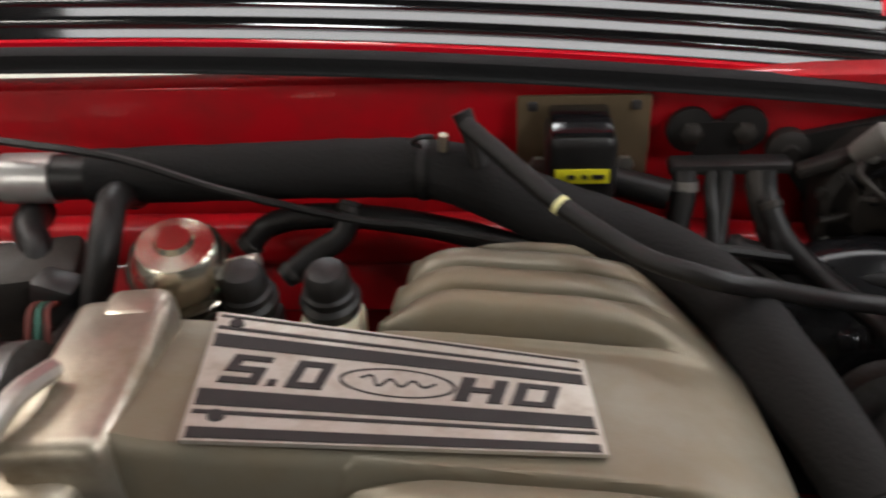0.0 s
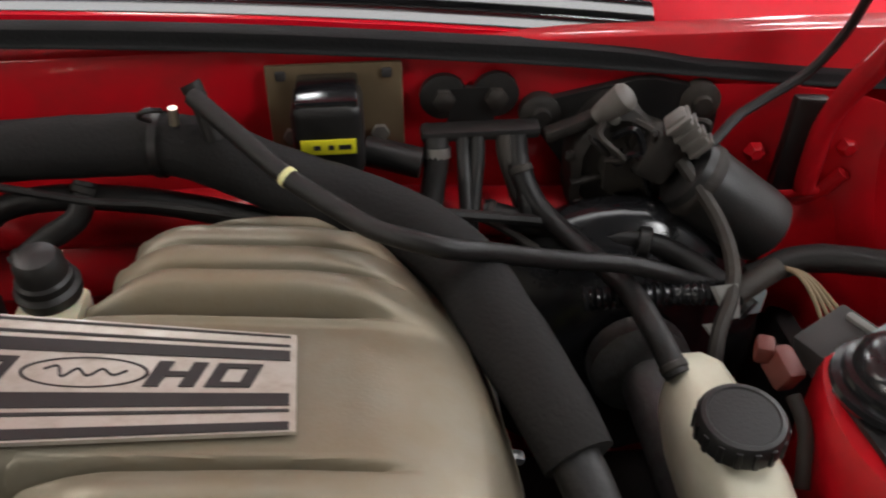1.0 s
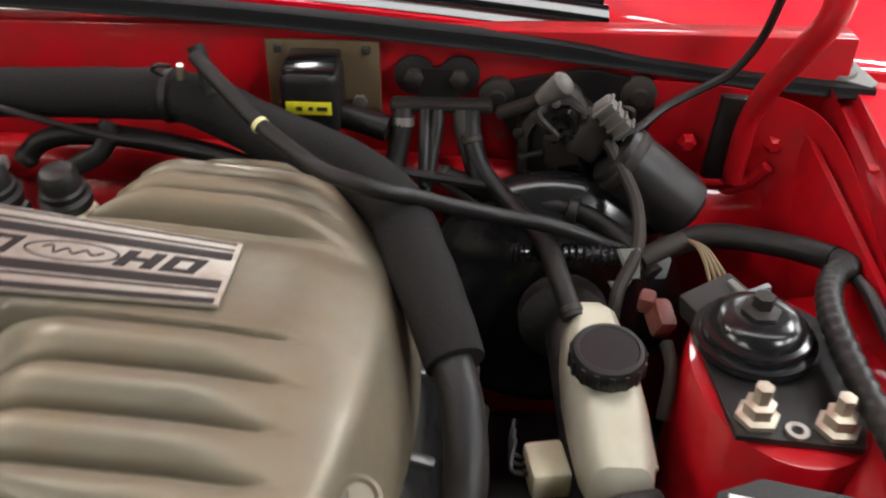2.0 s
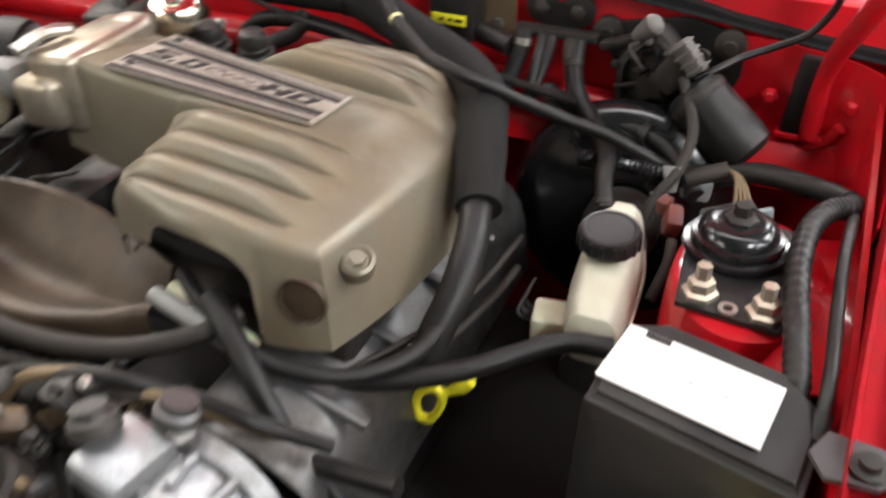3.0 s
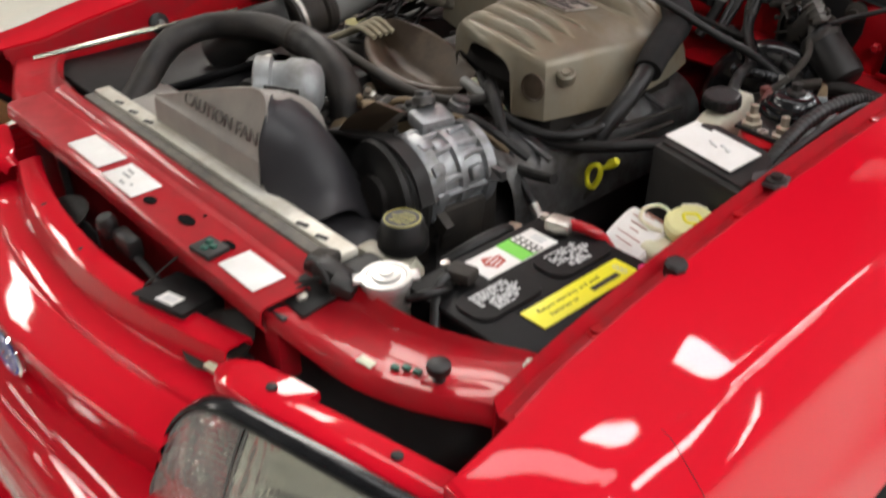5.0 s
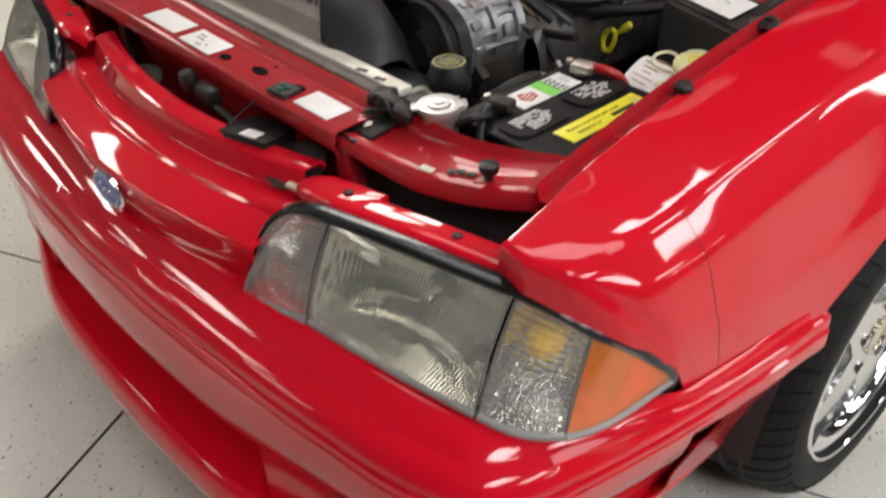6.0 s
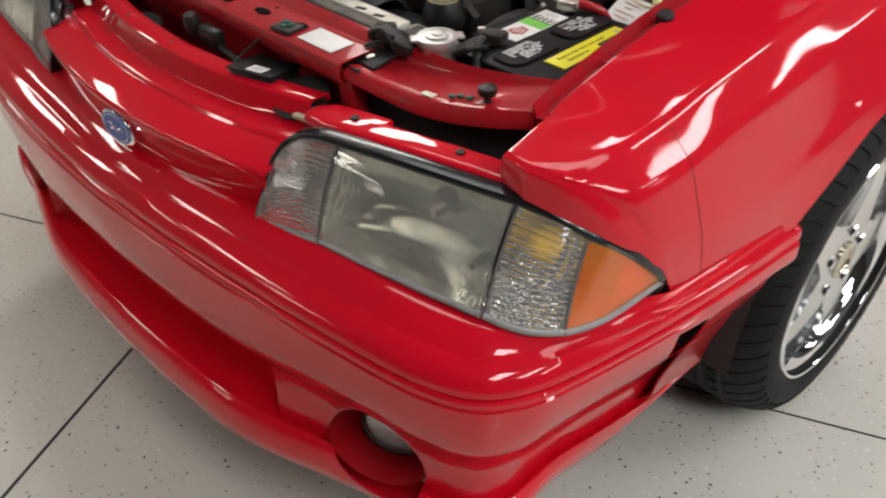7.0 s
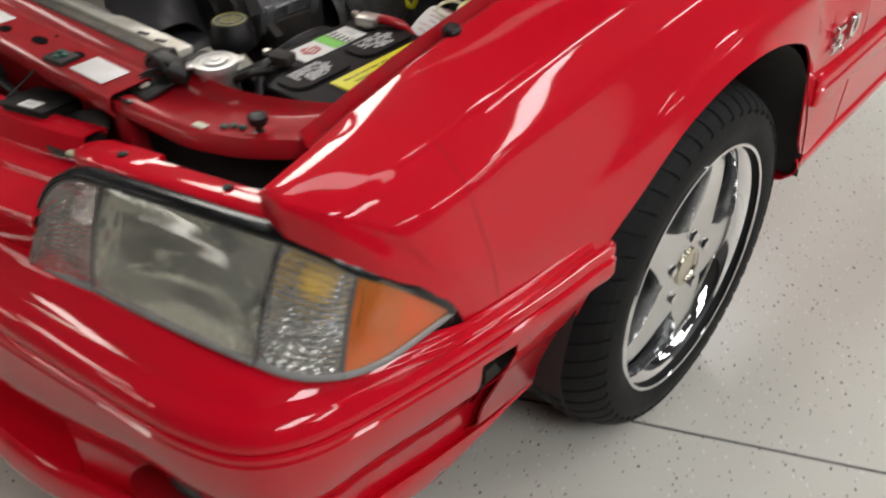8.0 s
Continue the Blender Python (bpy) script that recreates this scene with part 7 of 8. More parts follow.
line = spline([(0.475, 1.14, 0.828), (0.515, 1.142, 0.842), (0.562, 1.118, 0.852), (0.594, 1.085, 0.862), (0.597, 1.062, 0.870), (0.580, 1.046, 0.873), (0.566, 1.008, 0.872), (0.564, 0.945, 0.869), (0.571, 0.881, 0.863), (0.577, 0.838, 0.850), (0.579, 0.815, 0.815)], 22)
lm = thing("fender_loom", "corrugated black wiring loom looping along the inner wing", "wiring loom")
part("conduit", tube(line[66:], [0.0095 + 0.0006 * math.sin(i * 1.57) for i in range(len(line) - 66)], 12, 1), BLACK, lm)
part("tape_wrap", tube(line[:70:4], 0.0105, 12, 2, wobble=0.08), RUBBER, lm, "black tape wrap")
lm = thing("fender_loom", "thinner black cable beside the corrugated loom", "wiring loom")
part("run", tube([(0.600, 1.055, 0.866), (0.597, 1.02, 0.876), (0.594, 0.97, 0.876), (0.594, 0.90, 0.872), (0.595, 0.845, 0.866), (0.594, 0.805, 0.850)], 0.005, 10, 6), BLACK, lm)
part("end_boot", tube([(0.5945, 0.818, 0.856), (0.5935, 0.800, 0.846)], 0.0068, 10), RUBBER, lm)


def fuse_box():
    t = thing("relay_cover", "black plastic relay cover with a large white label", "box")
    rows = []
    lid = [Vector(p) for p in ((0.447, 0.780, 0.8525), (0.590, 0.752, 0.8465), (0.596, 0.796, 0.853), (0.592, 0.826, 0.8565), (0.572, 0.848, 0.860), (0.486, 0.864, 0.864), (0.458, 0.853, 0.8635))]
    m = sum(lid, Vector()) / len(lid)
    bm = bmesh.new()
    vs = [[bm.verts.new(m + (p - m) * f + Vector((0, 0, z))) for p in lid] for f, z in ((1.0, 0.0), (1.012, -0.012), (1.02, -0.014), (1.02, -0.020), (1.05, -0.115))]
    bm.faces.new(vs[0])
    n = len(lid)
    for r0, r1 in zip(vs, vs[1:]):
        for k in range(n):
            bm.faces.new((r0[k], r0[(k + 1) % n], r1[(k + 1) % n], r1[k]))
    bm.edges.ensure_lookup_table()
    bmesh.ops.bevel(bm, geom=[e for e in bm.edges if e.verts[0] in vs[0] and e.verts[1] in vs[0]], offset=0.006, segments=3, affect="EDGES")
    part("cover", bm, COVER, t, "matt black cover")
    lab = [Vector((0.461, 0.846, 0.8645)), Vector((0.570, 0.824, 0.8620)), Vector((0.561, 0.772, 0.8535)), Vector((0.449, 0.796, 0.8555))]
    lb = part("label", prism(lab, (0, 0, 0.0012)), WHITE_LABEL, t, "white label with faint print", smooth=False)
    part("label_slot", prism([Vector((0.474, 0.8418, 0.8655)), Vector((0.492, 0.838, 0.8651)), Vector((0.491, 0.834, 0.8644)), Vector((0.473, 0.8376, 0.8648))], (0, 0, 0.0012)), DARK, lb, smooth=False)
    for k in range(6):
        part("faint_print", box((0.505 + 0.006 * k, 0.812 - 0.003 * (k % 3), 0.8622 - 0.0005 * (k % 3)), (0.004, 0.001 + 0.004 * (k % 2), 0.0012), 0), GREY_INK, lb)
    part("tab", prism([(0.588, 0.776, 0.858), (0.598, 0.796, 0.859), (0.629, 0.788, 0.864), (0.637, 0.766, 0.864), (0.627, 0.755, 0.863), (0.598, 0.758, 0.858)], (0, 0, 0.004)), TAB_GREY, t, "dark grey fixing tab", smooth=False)
    part("tab_washer", lathe([(0.012, 0), (0.012, 0.002), (0.007, 0.003), (0.007, 0.008), (0.0, 0.009)], (0.621, 0.769, 0.867), (0, 0, 1), 20), GRIME, t)


fuse_box()


def washer_bottle():
    t = thing("washer_bottle", "cream washer bottle with a yellow cap on a ring strap", "bottle")
    part("bottle", box((0.555, 0.700, 0.735), (0.075, 0.085, 0.10), 0.012, seg=3), CREAM, t, "cream plastic bottle")
    rows = []
    for y, z in ((0.735, 0.770), (0.722, 0.786), (0.705, 0.790), (0.680, 0.782), (0.655, 0.768)):
        rows.append([(0.466, y, z - 0.012), (0.470, y, z), (0.500, y - 0.006, z), (0.532, y - 0.014, z), (0.536, y - 0.015, z - 0.012)])
    part("printed_flap", thicken(sheet(rows, 4, 2), 0.003), WHITE_LABEL, t, "stained white flap with red print")
    for k, (y, z, a) in enumerate(((0.7305, 0.7795, 40), (0.7235, 0.7865, 34), (0.7105, 0.7915, 4), (0.700, 0.7905, -10), (0.690, 0.7885, -14), (0.681, 0.7855, -20), (0.671, 0.7815, -22), (0.662, 0.7775, -24))):
        part("print_line", box((0.5005, y - 0.004, z), (0.040 - 0.012 * (k % 3), 0.0007, 0.0012), 0, (-a, 0, -10)), RED_INK, t)
    part("neck", lathe([(0.030, -0.03), (0.030, 0.0), (0.028, 0.002)], (0.553, 0.715, 0.785), (0.05, -0.1, 1), 28), CREAM, t)
    part("cap", lathe([(0.031, 0), (0.0325, 0.004), (0.0325, 0.013), (0.029, 0.017), (0.024, 0.0175), (0.0235, 0.0165), (0.012, 0.0175), (0.0, 0.018)], (0.553, 0.718, 0.790), (0.05, -0.1, 1), 36), CAP_YELLOW, t, "pale yellow snap cap")
    part("cap_mark", tube([(0.540, 0.718, 0.8085), (0.553, 0.727, 0.809), (0.567, 0.716, 0.8070), (0.553, 0.707, 0.8065), (0.541, 0.716, 0.8085)], 0.0022, 6, 5), YELLOW, t)
    part("cap_tab", prism([(0.522, 0.742, 0.800), (0.536, 0.752, 0.802), (0.552, 0.752, 0.802), (0.548, 0.738, 0.803), (0.525, 0.733, 0.800)], (0, 0, 0.006)), CREAM, t, smooth=False)
    part("strap", tube([(0.528, 0.706, 0.795), (0.516, 0.722, 0.801), (0.500, 0.722, 0.802), (0.492, 0.706, 0.800), (0.500, 0.688, 0.797), (0.516, 0.685, 0.794), (0.530, 0.692, 0.790)], 0.0026, 8, 7), CREAM, t, "cream ring strap")


washer_bottle()


def battery():
    t = thing("battery", "black car battery with white, green and yellow labels", "battery")
    zt = 0.786
    part("case", box((0.492, 0.512, zt - 0.097), (0.178, 0.230, 0.190), 0.006, seg=3), CASE, t, "black battery case")
    top = part("lid", box((0.492, 0.512, zt - 0.006), (0.184, 0.236, 0.012), 0.004), CASE, t)
    for y in (0.455, 0.575):
        part("vent_cap", slab((0.490, y, zt - 0.001), 0.054, 0.100, 0.005, 0.018), CASE, top)
    rng = random.Random(4)
    for y0 in (0.424, 0.544):
        for k in range(11):
            y = y0 + (0.012 if k > 6 else 0.0)
            while y < y0 + 0.060 - 0.0035 * abs(k - 4):
                w = rng.uniform(0.002, 0.008)
                if rng.random() < 0.85:
                    part("print_mark", box((0.4735 + 0.0034 * k, y + w / 2, zt + 0.0043), (rng.uniform(0.0014, 0.0026), w, 0.0006), 0), GREY_INK, top)
                y += w + 0.0016
    lb = part("maker_label", box((0.437, 0.527, zt + 0.0010), (0.044, 0.116, 0.0016), 0.0006), WHITE_LABEL, t, "white and green battery label")
    part("green_band", box((0.437, 0.536, zt + 0.0021), (0.043, 0.026, 0.0008), 0), GREEN, lb)
    part("black_band", box((0.437, 0.552, zt + 0.0022), (0.040, 0.017, 0.0008), 0), PAINT_BLACK, lb)
    for k in range(10):
        part("white_square", box((0.420 + 0.0085 * (k % 5), 0.548 + 0.008 * (k // 5), zt + 0.0028), (0.005, 0.005, 0.0006), 0), WHITE_LABEL, lb)
    for k in range(9):
        part("code_bar", box((0.437 + 0.0022 * k - 0.008, 0.5725, zt + 0.0021), (0.0009 + 0.0006 * (k % 2), 0.012, 0.0006), 0), GREY_INK, lb)
    part("logo_shape", prism([(0.424, 0.490, zt + 0.0018), (0.437, 0.484, zt + 0.0018), (0.450, 0.492, zt + 0.0018), (0.446, 0.510, zt + 0.0018), (0.432, 0.512, zt + 0.0018)], (0, 0, 0.0008)), LOGO_RED, lb, "plain dark red emblem shape", smooth=False)
    for k in range(3):
        part("logo_stripe", box((0.432 + 0.006 * k, 0.4985, zt + 0.0028), (0.0016, 0.020 - 0.003 * k, 0.0005), 0, (0, 0, 12)), WHITE_LABEL, lb)
    yl = part("notice_label", box((0.5455, 0.527, zt + 0.0012), (0.036, 0.158, 0.0018), 0.0006), YELLOW, t, "yellow notice label")
    for k, txt in enumerate(("Return warranty and used", "batteries to")):
        m = Matrix.Translation((0.5395 + 0.0115 * k, 0.512 - 0.020 * k, zt + 0.0022)) @ Matrix.Rotation(radians(90), 4, "Z")
        lettering("notice_text", txt, 0.0094, m, PAINT_BLACK, yl, 0.0003, 0.15, -0.0001)
    part("plain_bar", box((0.551, 0.560, zt + 0.0024), (0.007, 0.045, 0.0008), 0), PAINT_BLACK, yl)
    for k in range(3):
        part("recycle_mark", lathe([(0.004, 0), (0.004, 0.0006), (0.0028, 0.0006), (0.0028, 0)], (0.540 + 0.006 * k, 0.592, zt + 0.0021), (0, 0, 1), 12, cap=False), GREY_INK, yl)
    part("round_sticker", lathe([(0.0085, 0), (0.0085, 0.0008), (0.0, 0.001)], (0.563, 0.617, zt + 0.0005), (0, 0, 1), 20), PINK, t, "round magenta sticker")
    for x, y, mat in ((0.437, 0.446, GRIME), (0.440, 0.606, STEEL)):
        c = new("terminal_clamp")
        c.parent = t
        part("post", lathe([(0.010, 0), (0.009, 0.018), (0.0, 0.0185)], (x, y, zt), (0, 0, 1), 18), STEEL, c)
        part("clamp", box((x + 0.004, y - 0.002, zt + 0.012), (0.034, 0.026, 0.016), 0.005, (0, 0, 15)), mat, c, "corroded terminal clamp")
        part("clamp_bolt", lathe([(0.006, 0), (0.006, 0.006), (0.0, 0.007)], (x - 0.014, y - 0.010, zt + 0.016), (0, 0, 1), 6), STEEL, c)
    part("red_lead", tube([(0.448, 0.610, zt + 0.012), (0.47, 0.615, zt + 0.014), (0.490, 0.628, zt + 0.004), (0.495, 0.65, zt - 0.03)], 0.007, 10, 6), RED_DIM, t, "dusty red battery lead")
    part("black_lead", tube([(0.432, 0.440, zt + 0.012), (0.437, 0.415, zt + 0.008), (0.452, 0.395, zt - 0.004), (0.475, 0.375, zt - 0.03), (0.49, 0.372, zt - 0.08)], 0.006, 10, 6), BLACK, t, "black battery lead")
    part("tray", box((0.492, 0.512, zt - 0.20), (0.20, 0.26, 0.015), 0.004), BLACK, t)


battery()


def coolant_bottle():
    t = thing("coolant_bottle", "small white reservoir with a tall black cap", "reservoir")
    part("tank", lathe([(0.030, -0.10), (0.034, -0.095), (0.034, -0.02), (0.026, -0.006), (0.024, 0.0)], (0.338, 0.432, 0.775), (0, 0, 1), 28), TANK_WHITE, t)
    part("wing", box((0.300, 0.430, 0.758), (0.045, 0.030, 0.03), 0.008), TANK_WHITE, t)
    part("cap", lathe([(0.029, 0), (0.031, 0.003), (0.031, 0.020), (0.027, 0.027), (0.0255, 0.036), (0.024, 0.038), (0.0, 0.0385)], (0.338, 0.445, 0.786), (0, 0, 1), 32), BLACK, t, "black filler cap")
    part("cap_ring", lathe([(0.0225, 0), (0.0225, 0.0007), (0.0208, 0.0007), (0.0208, 0)], (0.338, 0.445, 0.8246), (0, 0, 1), 32, cap=False), OLD_YELLOW, t, "yellow printed ring")
    for k in range(5):
        part("cap_print", box((0.338 + 0.003 * (k % 2), 0.4340 + 0.0055 * k, 0.8249), (0.030 - 0.006 * abs(k - 2), 0.0018, 0.0006), 0, (0, 0, 12)), OLD_YELLOW, t)


coolant_bottle()


def radiator():
    t = thing("radiator", "dusty aluminium radiator behind the red support", "radiator")
    part("core", box((0.0, 0.360, 0.62), (0.66, 0.035, 0.34), 0.004), GRIME, t)
    part("top_rail", box((-0.005, 0.3725, 0.801), (0.672, 0.026, 0.012), 0.003), RAD_TOP, t, "pale dusty radiator rail")
    part("foam_strip", box((-0.01, 0.3495, 0.797), (0.66, 0.018, 0.012), 0.003), DUSTY_GREY, t, "crumbling grey foam strip")
    for x in (0.285, 0.245, -0.21, -0.16, -0.26):
        part("rail_hole", box((x, 0.366, 0.8075), (0.018, 0.007, 0.0015), 0.0006, (0, 0, 15)), DARK, t)
    part("side_tank", box((0.352, 0.375, 0.66), (0.04, 0.05, 0.28), 0.008), BLACK, t)
    part("filler_neck", lathe([(0.026, -0.03), (0.025, 0.0)], (0.403, 0.368, 0.803), (0, 0, 1), 24), STEEL, t)
    bm = bmesh.new()
    pr = [(0.0285, -0.006), (0.0295, 0.001), (0.0285, 0.0035), (0.0225, 0.0040), (0.0215, 0.0028), (0.0165, 0.0028), (0.0155, 0.0055), (0.0085, 0.0060), (0.0075, 0.0080), (0.0, 0.0085)]
    lathe(pr, (0, 0, 0), (0, 0, 1), 40, bm)
    box((0.030, 0, 0.001), (0.014, 0.020, 0.004), 0.0015, (0, 0, 0), bm)
    box((-0.030, 0, 0.001), (0.014, 0.020, 0.004), 0.0015, (0, 0, 0), bm)
    bm.transform(pose(0.403, 0.368, 0.8085, 0, 0, 55))
    part("pressure_cap", bm, SPARK, t, "bright steel pressure cap")
    part("overflow_tube", tube([(0.43, 0.375, 0.79), (0.448, 0.39, 0.80), (0.445, 0.42, 0.79), (0.42, 0.44, 0.77), (0.39, 0.46, 0.75)], 0.005, 10, 6), BLACK, t, "black overflow tube")
    s = thing("fan_shroud", "dusty grey plastic fan shroud with raised warning letters", "fan shroud")
    # arched face that leans back a little, and the cowl behind it
    crest = spline([(-0.165, 0, 0.8440), (-0.135, 0, 0.851), (-0.085, 0, 0.868), (-0.018, 0, 0.889), (0.045, 0, 0.909), (0.085, 0, 0.919), (0.107, 0, 0.9185), (0.119, 0, 0.908), (0.126, 0, 0.884)], 4)
    rows = []
    for p in crest:
        x, h = p.x, p.z - 0.843
        top = Vector((x, 0.385 + 0.35 * h, p.z))
        deep = smoothstep(0.005, 0.05, h)
        low = Vector((x * 0.985 + 0.004, 0.385, 0.843))
        rows.append([Vector((low.x, 0.379, 0.800)), Vector((low.x, 0.381, 0.838)), low + Vector((0, 0.001, 0.001)), low.lerp(top, 0.5) + Vector((0, 0.002, 0)), low.lerp(top, 0.93) + Vector((0, 0.001, 0)), top + Vector((0, 0.0, 0.0015)), top + Vector((-0.001, 0.004, 0.001)), top + Vector((-0.003, 0.010, -0.006)), top + Vector((-0.006, 0.010 + 0.035 * deep, -0.016)), top + Vector((-0.01, 0.012 + 0.073 * deep, -0.045)), top + Vector((-0.012, 0.014 + 0.086 * deep, -0.09))])
    f = part("face", thicken(sheet(rows, 1, 3), 0.002), SHROUD, s, "leaning arched face")
    m = frame_on((-0.09, 0.392, 0.860), (0.115, 0.392, 0.860), (0.0, 0.403, 0.893))
    m.translation = Vector((0.022, 0.3905, 0.8655))
    lettering("warning_text", "CAUTION FAN", 0.026, m, FADED, f, 0.0012, 0.0, -0.0002, width=0.190)
    front = spline([(0.120, 0.4105, 0.906), (0.130, 0.389, 0.872), (0.134, 0.384, 0.842), (0.150, 0.380, 0.812), (0.185, 0.384, 0.804), (0.238, 0.392, 0.798)], 4)
    back = spline([(0.098, 0.432, 0.911), (0.131, 0.440, 0.893), (0.158, 0.442, 0.873), (0.188, 0.443, 0.845), (0.212, 0.440, 0.816), (0.240, 0.424, 0.800)], 4)
    rows = [[p + Vector((-0.004, -0.002, -0.006)), p, p.lerp(q, 0.5) + Vector((0.004, -0.002, 0.003)), q, q + Vector((-0.004, 0.03, -0.012)), q + Vector((-0.010, 0.07, -0.07))] for p, q in zip(front, back)]
    part("side", thicken(sheet(rows, 1, 3), 0.002), SHROUD_SHADED, s, "smooth flank with its shade put into a darker grey")
    part("left_side", box((-0.22, 0.43, 0.76), (0.24, 0.10, 0.07), 0.02), SHROUD, s)
    part("lower", box((0.03, 0.44, 0.70), (0.50, 0.09, 0.14), 0.02), SHROUD_SHADED, s)
    fan = thing("cooling_fan", "black cooling fan in its shroud", "fan")
    part("hub", lathe([(0.05, 0), (0.05, 0.03), (0.02, 0.034), (0.0, 0.034)], (0.03, 0.49, 0.70), (0, -1, 0), 24), BLACK, fan)
    for k in range(7):
        b = box((0, 0, 0.115), (0.055, 0.004, 0.14), 0.0015, (0, 0, 28))
        b.transform(Matrix.Translation((0.03, 0.485, 0.70)) @ Matrix.Rotation(2 * math.pi * k / 7, 4, "Y"))
        part("blade", b, BLACK, fan)


radiator()


def front_bits():
    t = thing("hood_latch", "black bonnet latch bracket with dusty springs", "latch")
    part("plate", box((0.340, 0.318, 0.786), (0.060, 0.080, 0.006), 0.002, (8, 0, 0)), BLACK, t)
    part("plate_front", box((0.334, 0.280, 0.775), (0.055, 0.045, 0.005), 0.002, (-18, 0, 0)), BLACK, t)
    part("lever", box((0.352, 0.334, 0.804), (0.045, 0.026, 0.022), 0.006, (0, 14, 20)), BLACK, t)
    part("hook", lathe([(0.010, -0.02), (0.012, 0.0), (0.012, 0.012), (0.0, 0.014)], (0.330, 0.335, 0.800), (1, 0.3, 0), 14), BLACK, t)
    for k in range(3):
        part("spring", tube([(0.320 + 0.014 * k, 0.330, 0.800), (0.328 + 0.014 * k, 0.342, 0.812), (0.338 + 0.014 * k, 0.330, 0.806), (0.345 + 0.010 * k, 0.318, 0.80)], 0.0025, 6, 6), GRIME, t)
    for k, (x0, y0, z0, x1, y1, z1) in enumerate(((0.322, 0.300, 0.790, 0.368, 0.330, 0.800), (0.330, 0.290, 0.788, 0.362, 0.352, 0.796), (0.318, 0.322, 0.806, 0.372, 0.318, 0.798))):
        part("latch_wire", tube([(x0, y0, z0), ((x0 + x1) / 2, (y0 + y1) / 2, z0 + 0.012), (x1, y1, z1)], 0.0028, 8, 6), BLACK, t)
    part("latch_bolt", lathe([(0.007, 0), (0.007, 0.005), (0.0, 0.006)], (0.345, 0.296, 0.784), (0, -0.2, 1), 6), STEEL, t)
    part("latch_ear", box((0.375, 0.330, 0.800), (0.030, 0.022, 0.020), 0.006, (10, 20, 30)), BLACK, t)
    part("latch_pad", box((0.318, 0.345, 0.803), (0.034, 0.030, 0.016), 0.006, (0, -10, 15)), GRIME, t)
    t = thing("sensor_box", "black plastic module with a small white label", "module")
    part("case", box((0.186, 0.224, 0.727), (0.078, 0.068, 0.032), 0.005, (-8, 0, 16)), BLACK, t)
    part("lid_edge", box((0.186, 0.224, 0.7445), (0.083, 0.073, 0.003), 0.001, (-8, 0, 16)), CASE, t)
    lb = part("label", box((0.196, 0.207, 0.7490), (0.028, 0.021, 0.0014), 0, (-8, 0, 16)), WHITE_LABEL, t, "small white label")
    part("code", box((0.197, 0.207, 0.7500), (0.016, 0.010, 0.0008), 0, (-8, 0, 16)), GREY_INK, lb)
    part("connector_base", box((0.199, 0.265, 0.7955), (0.040, 0.032, 0.007), 0.002, (0, 0, 6)), COVER, t, "dark grey connector base")
    for dx, dy in ((-0.006, 0.004), (0.006, 0.002), (0.001, -0.007)):
        part("green_tab", box((0.199 + dx, 0.265 + dy, 0.8000), (0.009, 0.007, 0.005), 0.0015, (0, 0, 15)), GREEN_TAB, t, "dark green connector tab")
    part("strap", tube([(0.150, 0.196, 0.748), (0.144, 0.226, 0.757), (0.165, 0.250, 0.782), (0.190, 0.262, 0.799)], 0.0014, 6, 5), GRIME, t, "bent wire strap")
    t = thing("horn", "dusty grey horn behind the nose panel", "horn")
    part("bell", lathe([(0.012, 0), (0.020, 0.012), (0.034, 0.020), (0.042, 0.022), (0.043, 0.026), (0.030, 0.026), (0.010, 0.020), (0.0, 0.020)], (0.268, 0.232, 0.700), (0.1, -0.3, 1), 32), GRIME, t)
    part("bracket", box((0.268, 0.250, 0.715), (0.03, 0.03, 0.012), 0.003), BLACK, t)
    t = thing("horn", "second grey horn near the far lamp", "horn")
    part("bell", lathe([(0.012, 0), (0.020, 0.012), (0.034, 0.020), (0.042, 0.022), (0.043, 0.026), (0.030, 0.026), (0.010, 0.020), (0.0, 0.020)], (-0.185, 0.222, 0.672), (0.1, -0.3, 1), 32), GRIME, t)
    t = thing("release_cable", "black cable and clips in front of the support", "cable")
    part("run", tube([(0.0, 0.225, 0.75), (0.03, 0.222, 0.742), (0.08, 0.225, 0.735), (0.14, 0.225, 0.725), (0.22, 0.23, 0.72), (0.32, 0.235, 0.715)], 0.006, 10, 6), BLACK, t)
    part("clip", box((0.045, 0.226, 0.748), (0.05, 0.022, 0.03), 0.006), BLACK, t)
    part("clip", lathe([(0.012, 0), (0.014, 0.02), (0.010, 0.03), (0.0, 0.03)], (0.005, 0.222, 0.745), (0, -0.2, 1), 16), BLACK, t)
    for x in (0.145, 0.255):
        part("bracket_pale", box((x + 0.05, 0.205, 0.716), (0.03, 0.024, 0.006), 0.002, (0, 0, 10)), CREAM if x > 0.2 else STEEL, t)
    t = thing("bump_block", "black rubber block on the red wing edge", "buffer")
    part("block", lathe([(0.009, -0.012), (0.012, -0.006), (0.0125, 0.008), (0.010, 0.011), (0.0, 0.0115)], (0.629, 0.571, 0.838), (0.10, -0.12, 1), 8), BLACK, t)
    t = thing("yellow_bracket", "dusty yellow metal bracket beside the battery", "bracket")
    part("arm", box((0.365, 0.60, 0.73), (0.020, 0.05, 0.05), 0.004, (10, 0, 20)), PLATED, t)
    part("arm", box((0.352, 0.56, 0.715), (0.03, 0.03, 0.03), 0.006, (10, 0, 40)), PLATED, t)
    t = thing("battery_hose", "black hose curling beside the battery", "hose")
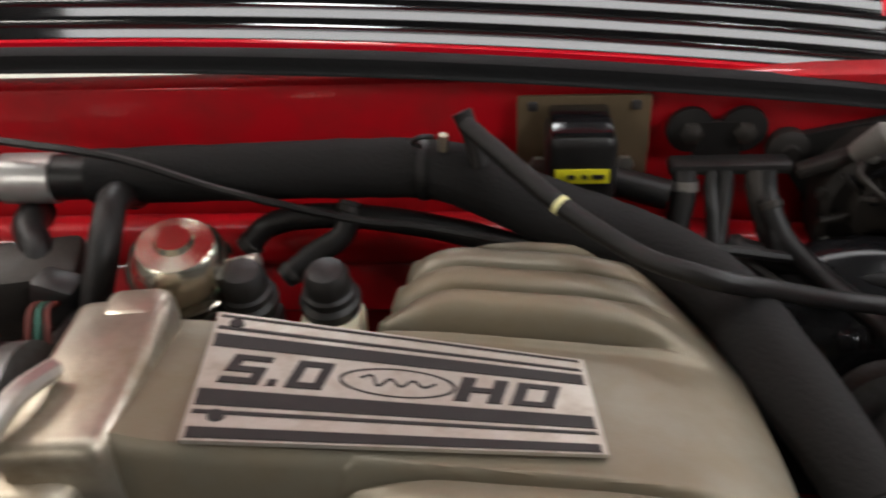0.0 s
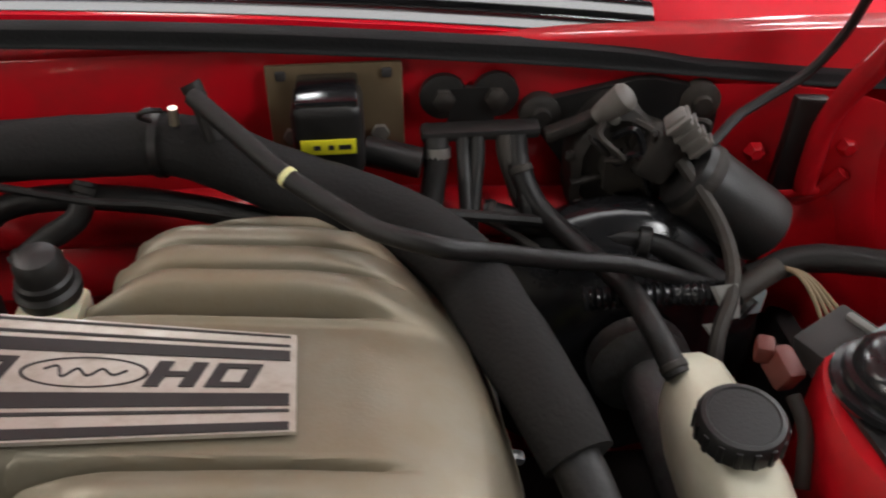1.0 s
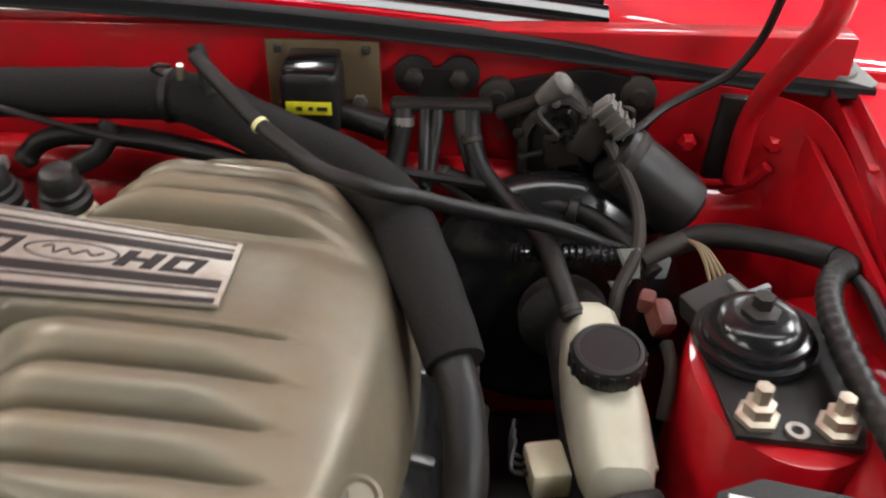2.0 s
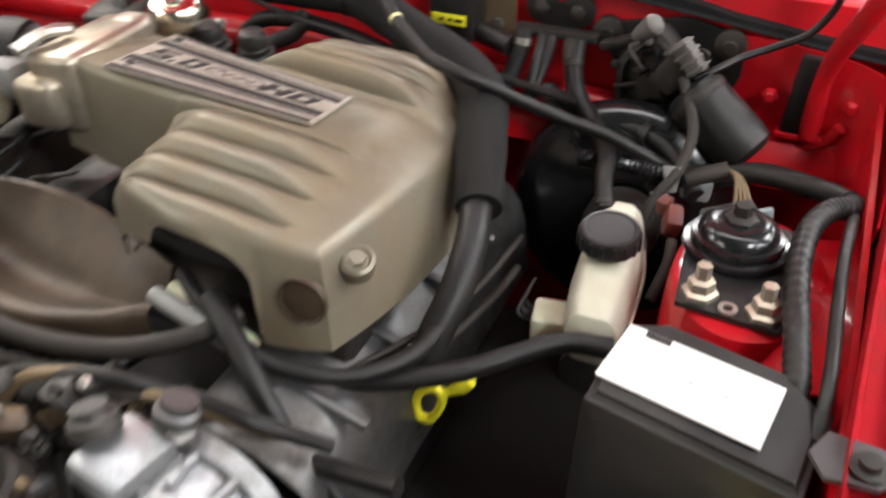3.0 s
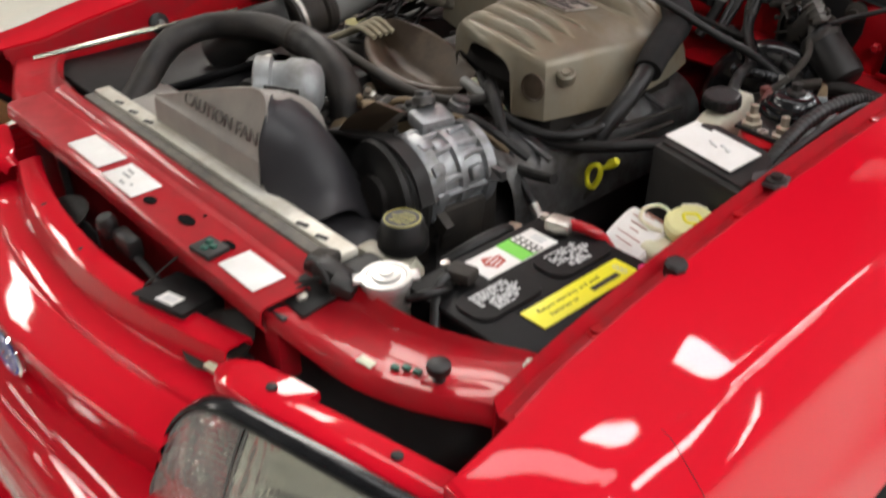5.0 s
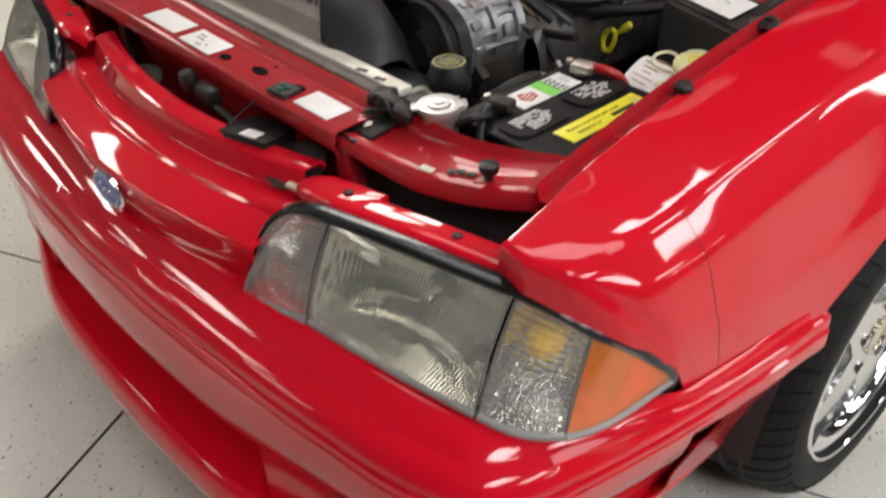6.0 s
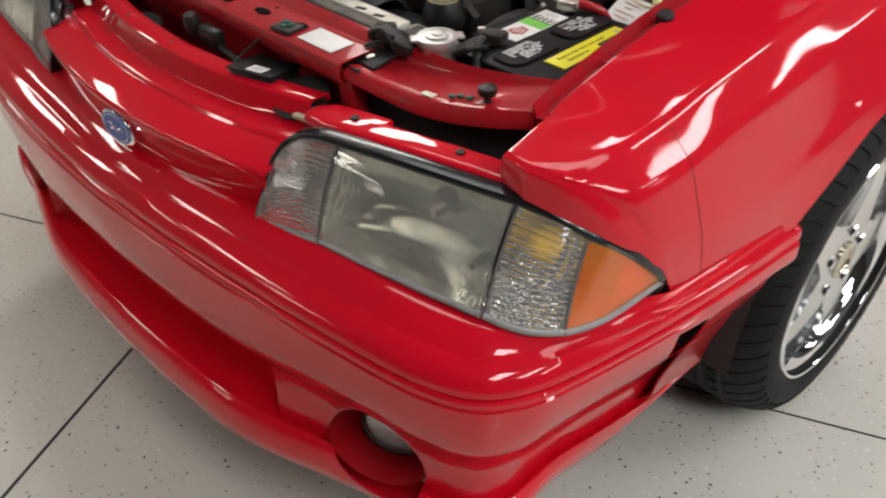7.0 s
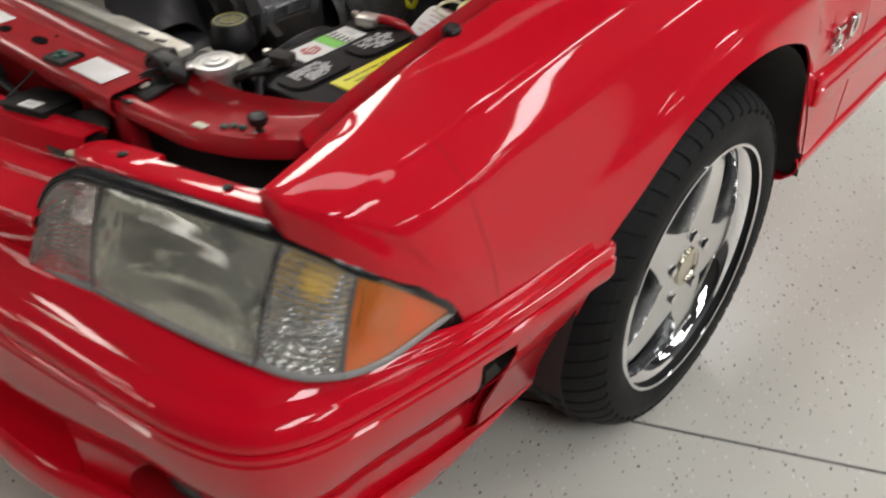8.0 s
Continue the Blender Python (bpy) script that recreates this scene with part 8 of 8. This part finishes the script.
    part("run", tube([(0.37, 0.48, 0.76), (0.385, 0.52, 0.778), (0.383, 0.57, 0.775), (0.36, 0.60, 0.75), (0.33, 0.62, 0.72)], 0.009, 12, 6), RUBBER, t)


front_bits()


def air_box():
    t = thing("air_filter_box", "black plastic air filter box beside the radiator", "air box")
    part("box", box((-0.475, 0.545, 0.660), (0.235, 0.33, 0.20), 0.03, seg=3), CASE, t)
    part("lid", box((-0.475, 0.545, 0.768), (0.245, 0.34, 0.016), 0.006), CASE, t)
    part("snorkel", tube([(-0.281, 0.702, 0.858), (-0.300, 0.672, 0.850), (-0.345, 0.645, 0.832), (-0.40, 0.62, 0.79)], 0.040, 18, 5), BLACK, t)
    for y in (0.40, 0.69):
        part("clip", box((-0.355, y, 0.762), (0.012, 0.02, 0.03), 0.003), STEEL, t)
    t = thing("solenoid", "small round black solenoid on the red inner wing", "solenoid")
    part("can", lathe([(0.030, 0), (0.032, 0.006), (0.032, 0.03), (0.026, 0.036), (0.0, 0.037)], (-0.585, 0.83, 0.83), (0.9, -0.1, 0.4), 24), BLACK, t)
    part("stud", lathe([(0.007, 0.036), (0.007, 0.05), (0.0, 0.05)], (-0.585, 0.83, 0.83), (0.9, -0.1, 0.4), 10), STEEL, t)
    t = thing("wing_plug", "round black rubber plug on the red wing edge", "plug")
    part("disc", lathe([(0.020, 0), (0.020, 0.006), (0.014, 0.010), (0.0, 0.011)], (-0.598, 0.60, 0.80), (1, 0, 0.3), 20), BLACK, t)
    part("button", lathe([(0.007, 0.010), (0.006, 0.018), (0.0, 0.019)], (-0.598, 0.60, 0.80), (1, 0, 0.3), 12), GREY_PLASTIC, t)


air_box()


def far_side():
    """Grimy parts between the engine and the far inner wing."""
    t = thing("exhaust_shield", "grimy dark heat shield low beside the engine", "heat shield")
    rows = []
    for y, h in ((0.76, 0.0), (0.80, 0.03), (0.92, 0.05), (1.05, 0.05), (1.16, 0.03), (1.22, 0.0)):
        rows.append([(-0.235, y, 0.70), (-0.26, y, 0.745 + h), (-0.32, y, 0.755 + h), (-0.42, y, 0.745 + h), (-0.50, y, 0.71 + h), (-0.52, y, 0.62)])
    part("panel", thicken(sheet(rows, 4, 3), 0.003), GRIME, t)
    rng = random.Random(21)
    for k in range(7):
        part("bolt", lathe([(0.008, 0), (0.008, 0.004), (0.006, 0.005), (0.006, 0.010), (0.0, 0.011)], (rng.uniform(-0.45, -0.28), rng.uniform(0.84, 1.1), 0.800), (0, 0, 1), 6), STEEL, t)
    for k in range(9):
        w = thing("engine_wire", "grimy dark wire or hose beside the throttle", "wire", "wires beside the throttle")
        x, y, z = rng.uniform(-0.36, -0.22), rng.uniform(0.80, 0.90), rng.uniform(0.80, 0.83)
        pts = [(x, y, z)]
        for j in range(4):
            x, y, z = x + rng.uniform(-0.02, 0.05), y + rng.uniform(0.03, 0.08), z + rng.uniform(-0.012, 0.028)
            pts.append((min(x, -0.185), y, min(z, 0.875)))
        part("run", tube(pts, rng.choice((0.004, 0.005, 0.007, 0.009)), 8, 6, wobble=0.05), rng.choice((RUBBER, BLACK, GRIME)), w)


far_side()
